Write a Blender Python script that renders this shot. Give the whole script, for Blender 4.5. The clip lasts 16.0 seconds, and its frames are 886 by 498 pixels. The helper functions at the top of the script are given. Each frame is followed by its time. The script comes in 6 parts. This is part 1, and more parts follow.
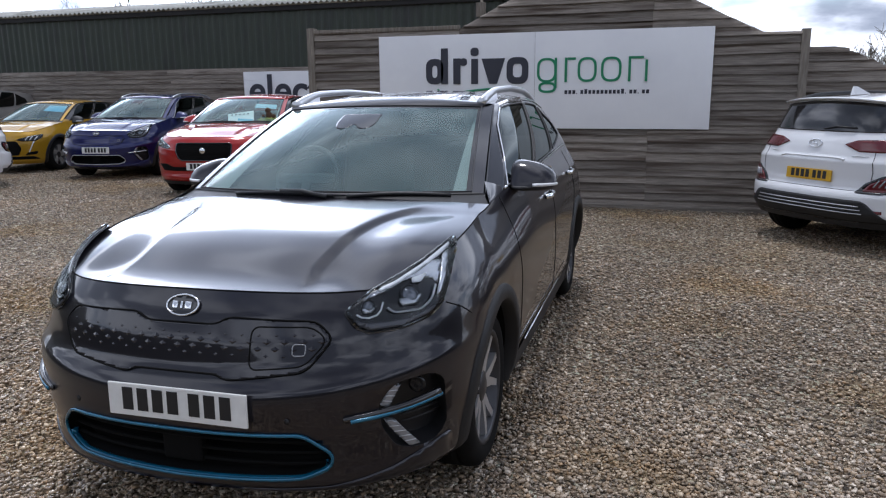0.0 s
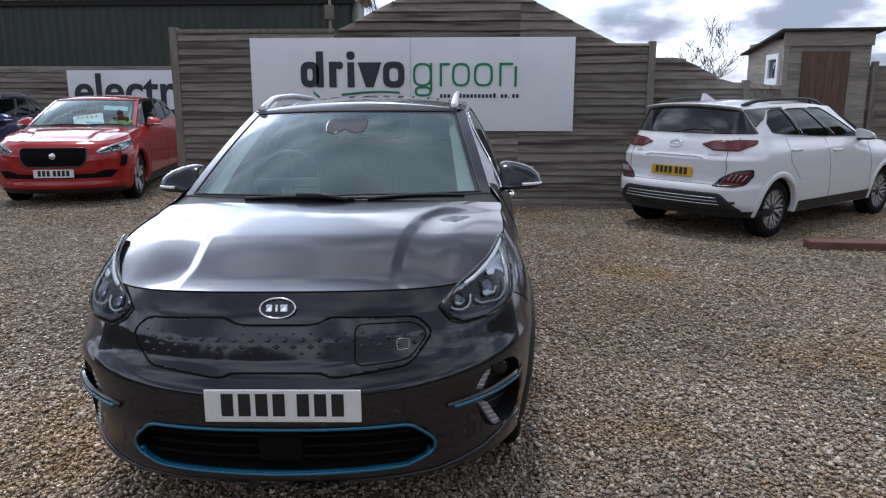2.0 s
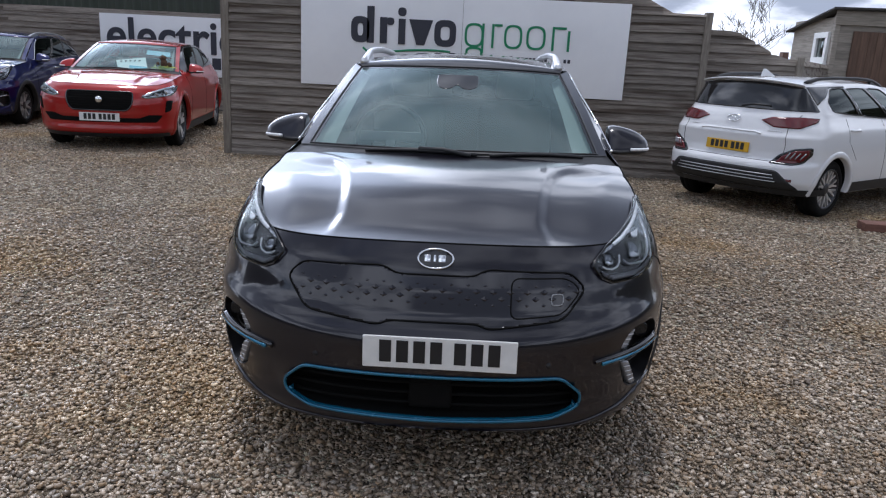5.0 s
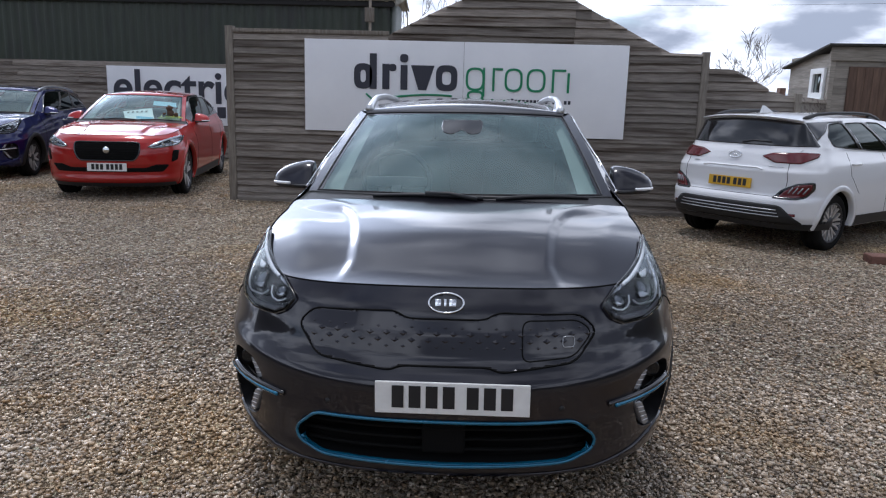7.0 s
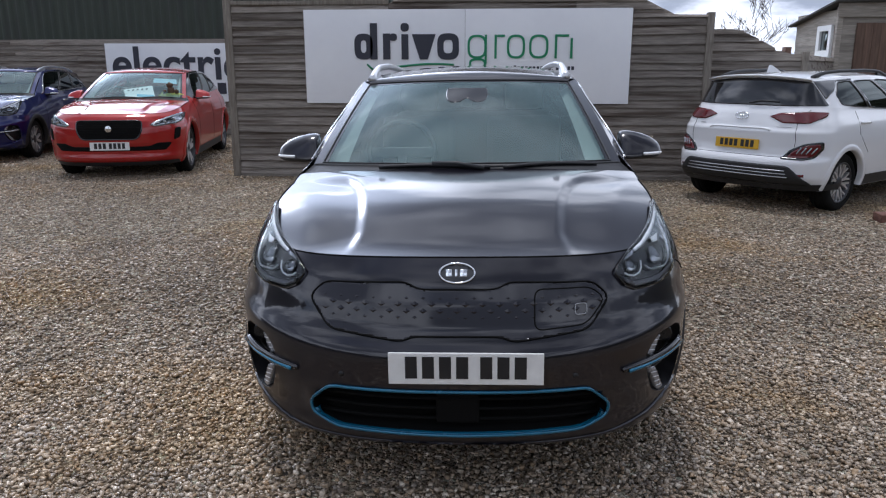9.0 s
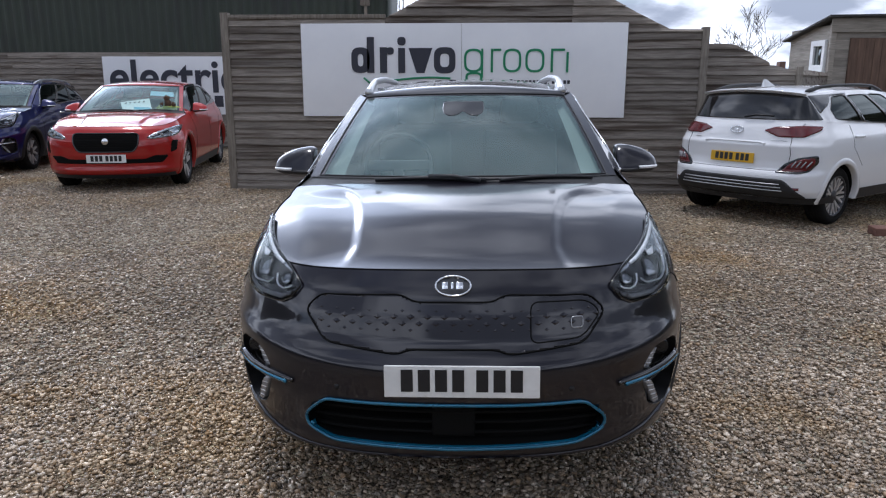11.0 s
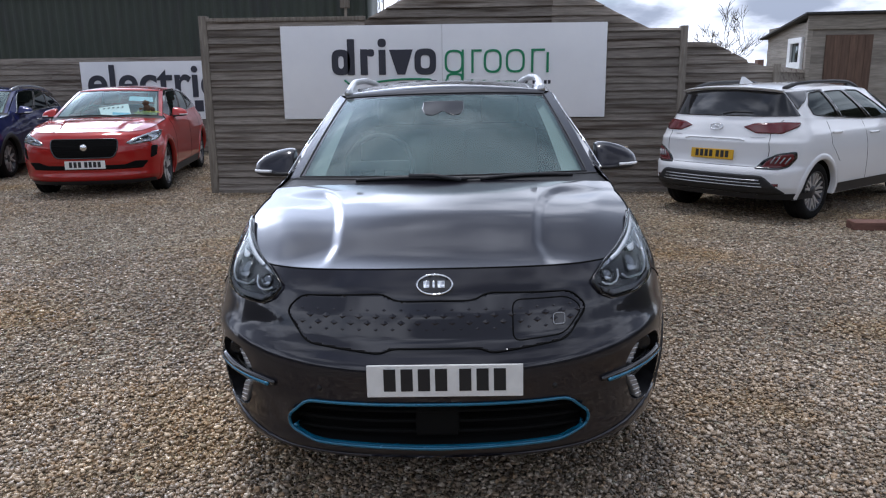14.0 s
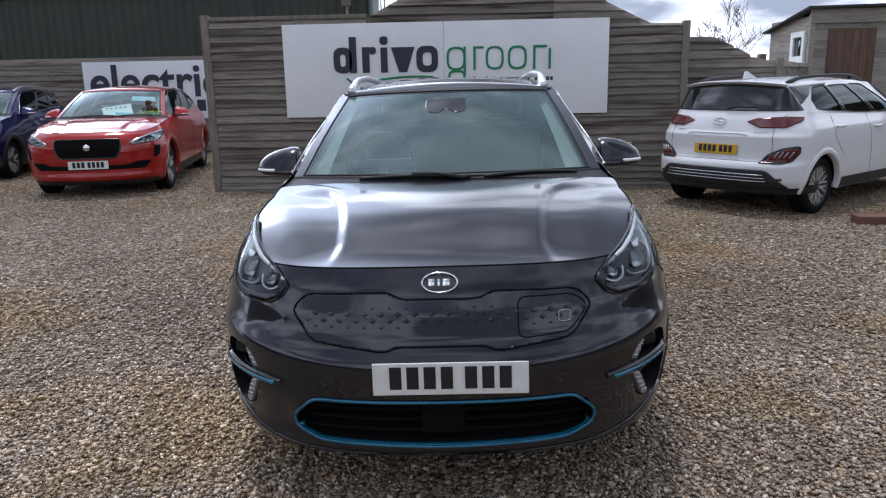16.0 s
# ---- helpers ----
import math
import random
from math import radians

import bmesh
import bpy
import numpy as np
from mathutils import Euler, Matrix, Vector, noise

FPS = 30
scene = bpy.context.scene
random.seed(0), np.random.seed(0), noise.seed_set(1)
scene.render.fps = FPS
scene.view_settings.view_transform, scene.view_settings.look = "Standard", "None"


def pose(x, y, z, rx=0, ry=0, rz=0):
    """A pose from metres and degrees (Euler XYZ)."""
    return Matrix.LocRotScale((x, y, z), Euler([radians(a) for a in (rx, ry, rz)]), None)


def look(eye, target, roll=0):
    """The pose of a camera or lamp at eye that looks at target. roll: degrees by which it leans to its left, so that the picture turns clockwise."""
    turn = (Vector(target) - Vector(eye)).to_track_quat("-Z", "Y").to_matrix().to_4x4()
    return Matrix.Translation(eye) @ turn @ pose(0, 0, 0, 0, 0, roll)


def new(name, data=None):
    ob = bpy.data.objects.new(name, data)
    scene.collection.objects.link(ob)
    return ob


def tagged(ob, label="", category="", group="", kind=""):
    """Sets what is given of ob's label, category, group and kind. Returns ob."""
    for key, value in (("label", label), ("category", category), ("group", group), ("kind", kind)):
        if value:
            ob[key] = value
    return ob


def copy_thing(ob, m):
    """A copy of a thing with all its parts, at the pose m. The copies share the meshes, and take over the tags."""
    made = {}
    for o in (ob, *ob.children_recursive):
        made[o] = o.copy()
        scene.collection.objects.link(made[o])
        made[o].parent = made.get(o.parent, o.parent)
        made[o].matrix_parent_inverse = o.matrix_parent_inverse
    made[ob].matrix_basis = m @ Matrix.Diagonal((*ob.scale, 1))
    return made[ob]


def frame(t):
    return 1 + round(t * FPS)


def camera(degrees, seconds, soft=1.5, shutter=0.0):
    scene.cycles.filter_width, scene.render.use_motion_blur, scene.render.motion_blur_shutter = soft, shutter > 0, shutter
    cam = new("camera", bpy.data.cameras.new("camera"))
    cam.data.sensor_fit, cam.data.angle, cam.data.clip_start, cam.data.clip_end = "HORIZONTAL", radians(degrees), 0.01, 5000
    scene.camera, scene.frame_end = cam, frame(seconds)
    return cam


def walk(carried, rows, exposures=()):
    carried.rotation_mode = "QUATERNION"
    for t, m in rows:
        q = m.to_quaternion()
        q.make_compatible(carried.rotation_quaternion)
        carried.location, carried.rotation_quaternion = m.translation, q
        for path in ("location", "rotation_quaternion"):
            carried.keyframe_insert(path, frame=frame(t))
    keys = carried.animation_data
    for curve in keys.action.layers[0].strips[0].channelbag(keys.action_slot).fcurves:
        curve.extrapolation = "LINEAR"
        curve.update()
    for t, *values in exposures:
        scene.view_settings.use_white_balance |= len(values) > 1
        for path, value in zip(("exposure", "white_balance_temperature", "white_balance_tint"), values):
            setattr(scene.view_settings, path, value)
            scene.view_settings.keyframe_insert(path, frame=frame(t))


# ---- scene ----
cam = camera(61.9, 16.0, soft=1.2)
PATH = [
    (0, (1.519, -1.868, 1.525), (0.915, -0.008, 1.109), -0.5),
    (0.5, (1.296, -2.017, 1.521), (0.82, -0.108, 1.166), -0.2),
    (1, (1.044, -2.011, 1.519), (0.556, -0.129, 1.052), -1.3),
    (1.5, (0.866, -2.106, 1.526), (0.571, -0.176, 1.09), -0.8),
    (2, (0.671, -2.244, 1.552), (0.551, -0.291, 1.138), -0.0),
    (2.5, (0.476, -2.175, 1.53), (0.114, -0.282, 0.995), -1.7),
    (3, (0.332, -2.161, 1.537), (0.077, -0.256, 0.985), -0.8),
    (3.2, (0.24, -2.211, 1.526), (0.096, -0.281, 1.022), 0.1),
    (5.3, (0.137, -2.32, 1.515), (-0.007, -0.391, 1.006), 3.6),
    (5.5, (0.131, -2.324, 1.525), (-0.034, -0.393, 1.032), 4.0),
    (6, (0.129, -2.324, 1.537), (-0.037, -0.373, 1.132), 3.2),
    (6.5, (0.129, -2.322, 1.545), (-0.02, -0.357, 1.203), 2.4),
    (7, (0.127, -2.329, 1.53), (-0.013, -0.374, 1.129), 1.6),
    (7.5, (0.122, -2.329, 1.523), (-0.022, -0.382, 1.089), 0.7),
    (8, (0.119, -2.322, 1.519), (-0.035, -0.383, 1.056), -0.3),
    (8.2, (0.11, -2.315, 1.524), (-0.041, -0.379, 1.045), 0.0),
    (10.5, (0.113, -2.31, 1.522), (-0.042, -0.37, 1.061), -0.1),
    (11, (0.112, -2.312, 1.523), (-0.031, -0.368, 1.079), 0.1),
    (11.5, (0.113, -2.321, 1.528), (-0.016, -0.373, 1.097), -0.2),
    (12, (0.113, -2.323, 1.521), (-0.008, -0.375, 1.083), 0.2),
    (12.5, (0.123, -2.316, 1.517), (0.009, -0.369, 1.076), -0.1),
    (13, (0.121, -2.325, 1.52), (0.012, -0.377, 1.08), -0.1),
    (13.5, (0.125, -2.308, 1.514), (0.019, -0.36, 1.073), -0.5),
    (14, (0.125, -2.307, 1.51), (0.023, -0.358, 1.071), -0.6),
    (14.5, (0.126, -2.31, 1.516), (0.024, -0.361, 1.078), -0.8),
    (15, (0.121, -2.317, 1.516), (0.02, -0.368, 1.079), -0.9),
    (15.5, (0.119, -2.312, 1.515), (0.013, -0.364, 1.073), -1.0),
    (16, (0.119, -2.306, 1.512), (0.009, -0.36, 1.066), -1.1),
]
walk(cam, [(t, look(eye, target, roll)) for t, eye, target, roll in PATH], [(0, -.17, 6050, 13), (1, -.26, 6050, 13), (2, -.26, 6050, 13), (3, -.17, 6050, 13), (6.5, -.17, 6050, 13), (8, -.15, 6050, 13), (16, -.13, 6050, 13)])

# ---- world, sun, exposure ----
world = bpy.data.worlds.new("sky")
scene.world = world
world.use_nodes = True
wn, wl = world.node_tree.nodes, world.node_tree.links
wn.clear()
SUN_EL, SUN_AZ = 80.0, 40.0     # degrees above the horizon; from +y towards -x
sky = wn.new("ShaderNodeTexSky")
sky.sky_type, sky.sun_disc = "NISHITA", False
sky.sun_elevation, sky.sun_rotation = radians(SUN_EL), radians(-SUN_AZ)
wco = wn.new("ShaderNodeTexCoord")
wsep = wn.new("ShaderNodeSeparateXYZ")
wl.new(wco.outputs["Generated"], wsep.inputs[0])
# clouds lie on a flat layer: direction divided by its height
wmax = wn.new("ShaderNodeMath"); wmax.operation = "MAXIMUM"; wmax.inputs[1].default_value = 0.0
wl.new(wsep.outputs["Z"], wmax.inputs[0])
wadd = wn.new("ShaderNodeMath"); wadd.operation = "ADD"; wadd.inputs[1].default_value = 0.30
wl.new(wmax.outputs[0], wadd.inputs[0])
wdiv = wn.new("ShaderNodeVectorMath"); wdiv.operation = "DIVIDE"
wl.new(wco.outputs["Generated"], wdiv.inputs[0])
wl.new(wadd.outputs[0], wdiv.inputs[1])
cl = wn.new("ShaderNodeTexNoise")
cl.inputs["Scale"].default_value, cl.inputs["Detail"].default_value, cl.inputs["Roughness"].default_value = 1.6, 7.0, 0.52
cl.inputs["Distortion"].default_value = 0.35
wl.new(wdiv.outputs[0], cl.inputs["Vector"])
cover = wn.new("ShaderNodeValToRGB")
cover.color_ramp.elements[0].position, cover.color_ramp.elements[0].color = 0.26, (0, 0, 0, 1)
cover.color_ramp.elements[1].position, cover.color_ramp.elements[1].color = 0.50, (1, 1, 1, 1)
wl.new(cl.outputs["Fac"], cover.inputs["Fac"])
shade = wn.new("ShaderNodeValToRGB")
shade.color_ramp.elements[0].position, shade.color_ramp.elements[0].color = 0.40, (11.9, 12.4, 13.4, 1)
shade.color_ramp.elements[1].position, shade.color_ramp.elements[1].color = 0.57, (2.8, 3.15, 3.85, 1)
shade.color_ramp.interpolation = cover.color_ramp.interpolation = "EASE"
cl2 = wn.new("ShaderNodeTexNoise")
cl2.inputs["Scale"].default_value, cl2.inputs["Detail"].default_value = 1.7, 6.0
wl.new(wdiv.outputs[0], cl2.inputs["Vector"])

wmix = wn.new("ShaderNodeMix"); wmix.data_type = "RGBA"
wl.new(cover.outputs["Color"], wmix.inputs["Factor"])
wl.new(sky.outputs["Color"], wmix.inputs["A"])
wl.new(shade.outputs["Color"], wmix.inputs["B"])
# cloud is brighter on the sun's side of the sky
wdot = wn.new("ShaderNodeVectorMath"); wdot.operation = "DOT_PRODUCT"
wdot.inputs[1].default_value = (-math.cos(radians(22)) * math.sin(radians(30)), math.cos(radians(22)) * math.cos(radians(30)), math.sin(radians(22)))
wl.new(wco.outputs["Generated"], wdot.inputs[0])
wglow = wn.new("ShaderNodeMapRange"); wglow.interpolation_type = "SMOOTHSTEP"
wglow.inputs["From Min"].default_value, wglow.inputs["From Max"].default_value = -0.3, 0.6
wglow.inputs["To Min"].default_value, wglow.inputs["To Max"].default_value = 0.74, 1.02
wl.new(wdot.outputs["Value"], wglow.inputs["Value"])
wpeak = wn.new("ShaderNodeMapRange"); wpeak.interpolation_type = "SMOOTHSTEP"
wpeak.inputs["From Min"].default_value, wpeak.inputs["From Max"].default_value = 0.885, 1.0
wpeak.inputs["To Min"].default_value, wpeak.inputs["To Max"].default_value = 0.0, 3.4
wl.new(wdot.outputs["Value"], wpeak.inputs["Value"])
wlit = wn.new("ShaderNodeMath"); wlit.operation = "ADD"
wl.new(wglow.outputs[0], wlit.inputs[0]); wl.new(wpeak.outputs[0], wlit.inputs[1])
wmul = wn.new("ShaderNodeVectorMath"); wmul.operation = "SCALE"
wband = wn.new("ShaderNodeValToRGB")
wband.color_ramp.interpolation = "EASE"
for k, (p, v) in enumerate(((0.0, .46), (.10, .54), (.27, .60), (.46, .60), (.66, .42), (1.0, .34))):
    el = wband.color_ramp.elements[k] if k < 2 else wband.color_ramp.elements.new(p)
    el.position, el.color = p, (v, v, v, 1)
wl.new(wsep.outputs["Z"], wband.inputs["Fac"])
# the cloud is thinner, and so brighter, in the band above the horizon
wthin = wn.new("ShaderNodeMath"); wthin.operation = "MULTIPLY_ADD"
wthin.inputs[1].default_value, wthin.inputs[2].default_value = -0.21, 0.105
wl.new(wband.outputs["Color"], wthin.inputs[0])
wsum = wn.new("ShaderNodeMath"); wsum.operation = "ADD"
wl.new(wthin.outputs[0], wsum.inputs[0]); wl.new(cl2.outputs["Fac"], wsum.inputs[1]); wl.new(wsum.outputs[0], shade.inputs["Fac"])
wtot = wn.new("ShaderNodeMath"); wtot.operation = "MULTIPLY"
wl.new(wband.outputs["Color"], wtot.inputs[0]); wl.new(wlit.outputs[0], wtot.inputs[1])
wgain = wn.new("ShaderNodeMath"); wgain.operation = "MULTIPLY"; wgain.inputs[1].default_value = 3.3
wl.new(wtot.outputs[0], wgain.inputs[0])
wl.new(wmix.outputs["Result"], wmul.inputs[0]); wl.new(wgain.outputs[0], wmul.inputs["Scale"])
wbg = wn.new("ShaderNodeBackground"); wbg.inputs["Strength"].default_value = 0.095
wl.new(wmul.outputs[0], wbg.inputs["Color"])
wout = wn.new("ShaderNodeOutputWorld")
wl.new(wbg.outputs[0], wout.inputs["Surface"])

sun = new("sun", bpy.data.lights.new("sun", "SUN"))
sun.data.energy, sun.data.angle, sun.data.color = 1.8, radians(12), (1.0, 0.97, 0.93)
ce, se = math.cos(radians(SUN_EL)), math.sin(radians(SUN_EL))
sun.matrix_world = look((-30 * ce * math.sin(radians(SUN_AZ)), 30 * ce * math.cos(radians(SUN_AZ)), 30 * se), (0, 0, 0))


# ---- materials ----
def material(name):
    m = bpy.data.materials.new(name)
    m.use_nodes = True
    nt = m.node_tree
    return m, nt.nodes, nt.links, nt.nodes["Principled BSDF"]


def rgba(c):
    return (*c, 1.0) if len(c) == 3 else c


def textured(name, c1, c2, scale=8.0, rough=0.7, metal=0.0, bump=0.2, bump_scale=60.0, bump_dist=0.004, stretch=(1, 1, 1), rand=0.0,
             rough_var=0.1, island=False, coat=0.0, spec=0.5, stain=None, stain_scale=1.3, stain_cut=(0.5, 0.7)):
    """Two-scale colour noise, fine bump, and a random tone for each object or island."""
    m, n, l, b = material(name)
    co = n.new("ShaderNodeTexCoord")
    mp = n.new("ShaderNodeMapping")
    mp.inputs["Scale"].default_value = stretch
    l.new(co.outputs["Object"], mp.inputs["Vector"])
    vec = mp.outputs["Vector"]
    if rand and not island:
        oi = n.new("ShaderNodeObjectInfo")
        ad = n.new("ShaderNodeVectorMath"); ad.operation = "MULTIPLY_ADD"
        ad.inputs[1].default_value = (1, 1, 1)
        sc = n.new("ShaderNodeMath"); sc.operation = "MULTIPLY"; sc.inputs[1].default_value = 37.0
        l.new(oi.outputs["Random"], sc.inputs[0])
        l.new(vec, ad.inputs[0]); l.new(sc.outputs[0], ad.inputs[2])
        vec = ad.outputs[0]
    t1 = n.new("ShaderNodeTexNoise")
    t1.inputs["Scale"].default_value, t1.inputs["Detail"].default_value, t1.inputs["Roughness"].default_value = scale, 8.0, 0.6
    l.new(vec, t1.inputs["Vector"])
    ramp = n.new("ShaderNodeValToRGB")
    ramp.color_ramp.elements[0].position, ramp.color_ramp.elements[1].position = 0.32, 0.70
    ramp.color_ramp.elements[0].color, ramp.color_ramp.elements[1].color = rgba(c1), rgba(c2)
    l.new(t1.outputs["Fac"], ramp.inputs["Fac"])
    col = ramp.outputs["Color"]
    if stain:
        ts = n.new("ShaderNodeTexNoise")
        ts.inputs["Scale"].default_value, ts.inputs["Detail"].default_value = stain_scale, 5.0
        l.new(vec, ts.inputs["Vector"])
        rs = n.new("ShaderNodeValToRGB")
        rs.color_ramp.elements[0].position, rs.color_ramp.elements[1].position = stain_cut
        l.new(ts.outputs["Fac"], rs.inputs["Fac"])
        mx = n.new("ShaderNodeMix"); mx.data_type = "RGBA"
        l.new(rs.outputs["Color"], mx.inputs["Factor"]); l.new(col, mx.inputs["A"]); mx.inputs["B"].default_value = rgba(stain)
        col = mx.outputs["Result"]
    if rand:
        src = n.new("ShaderNodeNewGeometry").outputs["Random Per Island"] if island else n.new("ShaderNodeObjectInfo").outputs["Random"]
        mr = n.new("ShaderNodeMapRange")
        mr.inputs["To Min"].default_value, mr.inputs["To Max"].default_value = 1 - rand, 1 + rand
        l.new(src, mr.inputs["Value"])
        hs = n.new("ShaderNodeHueSaturation")
        l.new(mr.outputs[0], hs.inputs["Value"]); l.new(col, hs.inputs["Color"])
        col = hs.outputs["Color"]
    l.new(col, b.inputs["Base Color"])
    t2 = n.new("ShaderNodeTexNoise")
    t2.inputs["Scale"].default_value, t2.inputs["Detail"].default_value = bump_scale, 6.0
    l.new(vec, t2.inputs["Vector"])
    if bump:
        bp = n.new("ShaderNodeBump")
        bp.inputs["Strength"].default_value, bp.inputs["Distance"].default_value = bump, bump_dist
        l.new(t2.outputs["Fac"], bp.inputs["Height"])
        l.new(bp.outputs["Normal"], b.inputs["Normal"])
    rr = n.new("ShaderNodeMapRange")
    rr.inputs["To Min"].default_value, rr.inputs["To Max"].default_value = max(rough - rough_var, 0.02), min(rough + rough_var, 1.0)
    l.new(t1.outputs["Fac"], rr.inputs["Value"])
    l.new(rr.outputs[0], b.inputs["Roughness"])
    b.inputs["Metallic"].default_value = metal
    b.inputs["Specular IOR Level"].default_value = spec
    b.inputs["Coat Weight"].default_value = coat
    b.inputs["Coat Roughness"].default_value = 0.04
    return m


def car_paint(name, c, metal=0.6, rough=0.32, flake=0.15):
    """Metallic base with fine flake under a clear coat, lightly dusty."""
    m, n, l, b = material(name)
    co = n.new("ShaderNodeTexCoord")
    fl = n.new("ShaderNodeTexNoise"); fl.inputs["Scale"].default_value = 900.0
    l.new(co.outputs["Object"], fl.inputs["Vector"])
    du = n.new("ShaderNodeTexNoise"); du.inputs["Scale"].default_value, du.inputs["Detail"].default_value = 3.0, 6.0
    l.new(co.outputs["Object"], du.inputs["Vector"])
    hs = n.new("ShaderNodeHueSaturation"); hs.inputs["Color"].default_value = rgba(c)
    mr = n.new("ShaderNodeMapRange"); mr.inputs["To Min"].default_value, mr.inputs["To Max"].default_value = 1 - flake, 1 + flake
    l.new(fl.outputs["Fac"], mr.inputs["Value"]); l.new(mr.outputs[0], hs.inputs["Value"])
    l.new(hs.outputs["Color"], b.inputs["Base Color"])
    b.inputs["Metallic"].default_value = metal
    b.inputs["Roughness"].default_value = rough
    b.inputs["Coat Weight"].default_value = 1.0
    b.inputs["Specular IOR Level"].default_value = 0.15
    cr = n.new("ShaderNodeMapRange"); cr.inputs["To Min"].default_value, cr.inputs["To Max"].default_value = 0.02, 0.07
    l.new(du.outputs["Fac"], cr.inputs["Value"]); l.new(cr.outputs[0], b.inputs["Coat Roughness"])
    return m


def plain(name, c, rough=0.5, metal=0.0, coat=0.0, spec=0.5):
    m, n, l, b = material(name)
    co = n.new("ShaderNodeTexCoord")
    t = n.new("ShaderNodeTexNoise"); t.inputs["Scale"].default_value, t.inputs["Detail"].default_value = 25.0, 4.0
    l.new(co.outputs["Object"], t.inputs["Vector"])
    mr = n.new("ShaderNodeMapRange"); mr.inputs["To Min"].default_value, mr.inputs["To Max"].default_value = 0.88, 1.12
    l.new(t.outputs["Fac"], mr.inputs["Value"])
    hs = n.new("ShaderNodeHueSaturation"); hs.inputs["Color"].default_value = rgba(c)
    l.new(mr.outputs[0], hs.inputs["Value"]); l.new(hs.outputs["Color"], b.inputs["Base Color"])
    rr = n.new("ShaderNodeMapRange"); rr.inputs["To Min"].default_value, rr.inputs["To Max"].default_value = max(rough - 0.06, 0.02), min(1, rough + 0.06)
    l.new(t.outputs["Fac"], rr.inputs["Value"]); l.new(rr.outputs[0], b.inputs["Roughness"])
    b.inputs["Metallic"].default_value, b.inputs["Coat Weight"].default_value = metal, coat
    b.inputs["Specular IOR Level"].default_value = spec
    return m


def glass(name, tint, ior=1.5, rough=0.0, sky_haze=0.0):
    """A thin pane: tinted see-through, with reflection by Fresnel."""
    m, n, l, b = material(name)
    n.remove(b)
    tr = n.new("ShaderNodeBsdfTransparent"); tr.inputs["Color"].default_value = rgba(tint)
    gl = n.new("ShaderNodeBsdfGlossy"); gl.inputs["Color"].default_value = (0.90, 0.98, 0.97, 1); gl.inputs["Roughness"].default_value = rough
    fr = n.new("ShaderNodeFresnel"); fr.inputs["IOR"].default_value = ior
    mx = n.new("ShaderNodeMixShader")
    l.new(fr.outputs[0], mx.inputs["Fac"]); l.new(tr.outputs[0], mx.inputs[1]); l.new(gl.outputs[0], mx.inputs[2])
    if sky_haze:
        # an uneven teal diffuse film paints the bright sky's haze onto the pane
        co, no, df, m2, mr = n.new("ShaderNodeTexCoord"), n.new("ShaderNodeTexNoise"), n.new("ShaderNodeBsdfDiffuse"), n.new("ShaderNodeMixShader"), n.new("ShaderNodeMapRange")
        no.inputs["Scale"].default_value, no.inputs["Detail"].default_value = 2.5, 5.0
        df.inputs["Color"].default_value = (0.44, 0.68, 0.70, 1)
        mr.inputs["From Min"].default_value, mr.inputs["From Max"].default_value, mr.inputs["To Min"].default_value, mr.inputs["To Max"].default_value = .3, .7, sky_haze * .75, sky_haze * 1.25
        l.new(co.outputs["Object"], no.inputs["Vector"]); l.new(no.outputs["Fac"], mr.inputs["Value"]); l.new(mr.outputs[0], m2.inputs["Fac"])
        l.new(mx.outputs[0], m2.inputs[1]); l.new(df.outputs[0], m2.inputs[2])
        mx = m2
    l.new(mx.outputs[0], n["Material Output"].inputs["Surface"])
    return m


M_GREY = car_paint("graphite_paint", (0.0095, 0.0085, 0.0135), 0.25, 0.28)
M_BLUE = car_paint("blue_paint", (0.006, 0.009, 0.075), 0.35, 0.34)
M_RED = car_paint("red_paint", (0.33, 0.010, 0.008), 0.1, 0.36, 0.08)
M_YEL = car_paint("yellow_paint", (0.42, 0.235, 0.012), 0.2, 0.32, 0.08)
M_WHITE = car_paint("white_paint", (0.74, 0.75, 0.77), 0.0, 0.35, 0.02)
M_BLACK = plain("black_plastic", (0.014, 0.014, 0.016), 0.5)
M_GLOSSBLACK = plain("gloss_black", (0.008, 0.008, 0.010), 0.12, coat=0.6)
M_DARK = plain("dark_void", (0.006, 0.006, 0.006), 0.85, spec=0.1)
M_CLAD = textured("grey_cladding", (0.008, 0.008, 0.009), (0.014, 0.014, 0.015), 30, 0.62, bump=0.15, bump_scale=400, bump_dist=0.0006)
M_TYRE = textured("tyre_rubber", (0.006, 0.006, 0.006), (0.014, 0.0135, 0.013), 9, 0.82, bump=0.2, bump_scale=120, bump_dist=0.001)
for node in M_TYRE.node_tree.nodes:
    if node.type == "BSDF_PRINCIPLED":
        node.inputs["Specular IOR Level"].default_value = 0.12
M_RIM = plain("machined_alloy", (0.60, 0.60, 0.61), 0.38, 0.75)
M_RIMDARK = plain("dark_alloy", (0.06, 0.06, 0.065), 0.4, 0.6)
M_CHROME = plain("chrome", (0.78, 0.79, 0.81), 0.12, 1.0)
M_SATIN = plain("satin_silver", (0.62, 0.63, 0.65), 0.32, 0.9)
M_TEAL = plain("blue_accent", (0.006, 0.13, 0.23), 0.25, 0.35, 0.7)
M_WS = glass("windscreen_glass", (0.74, 0.92, 0.89), 1.56, sky_haze=0.105)
M_SIDEGLASS = glass("side_glass", (0.08, 0.10, 0.095), 1.32)
M_DARKGLASS = glass("privacy_glass", (0.04, 0.045, 0.05), 1.42)
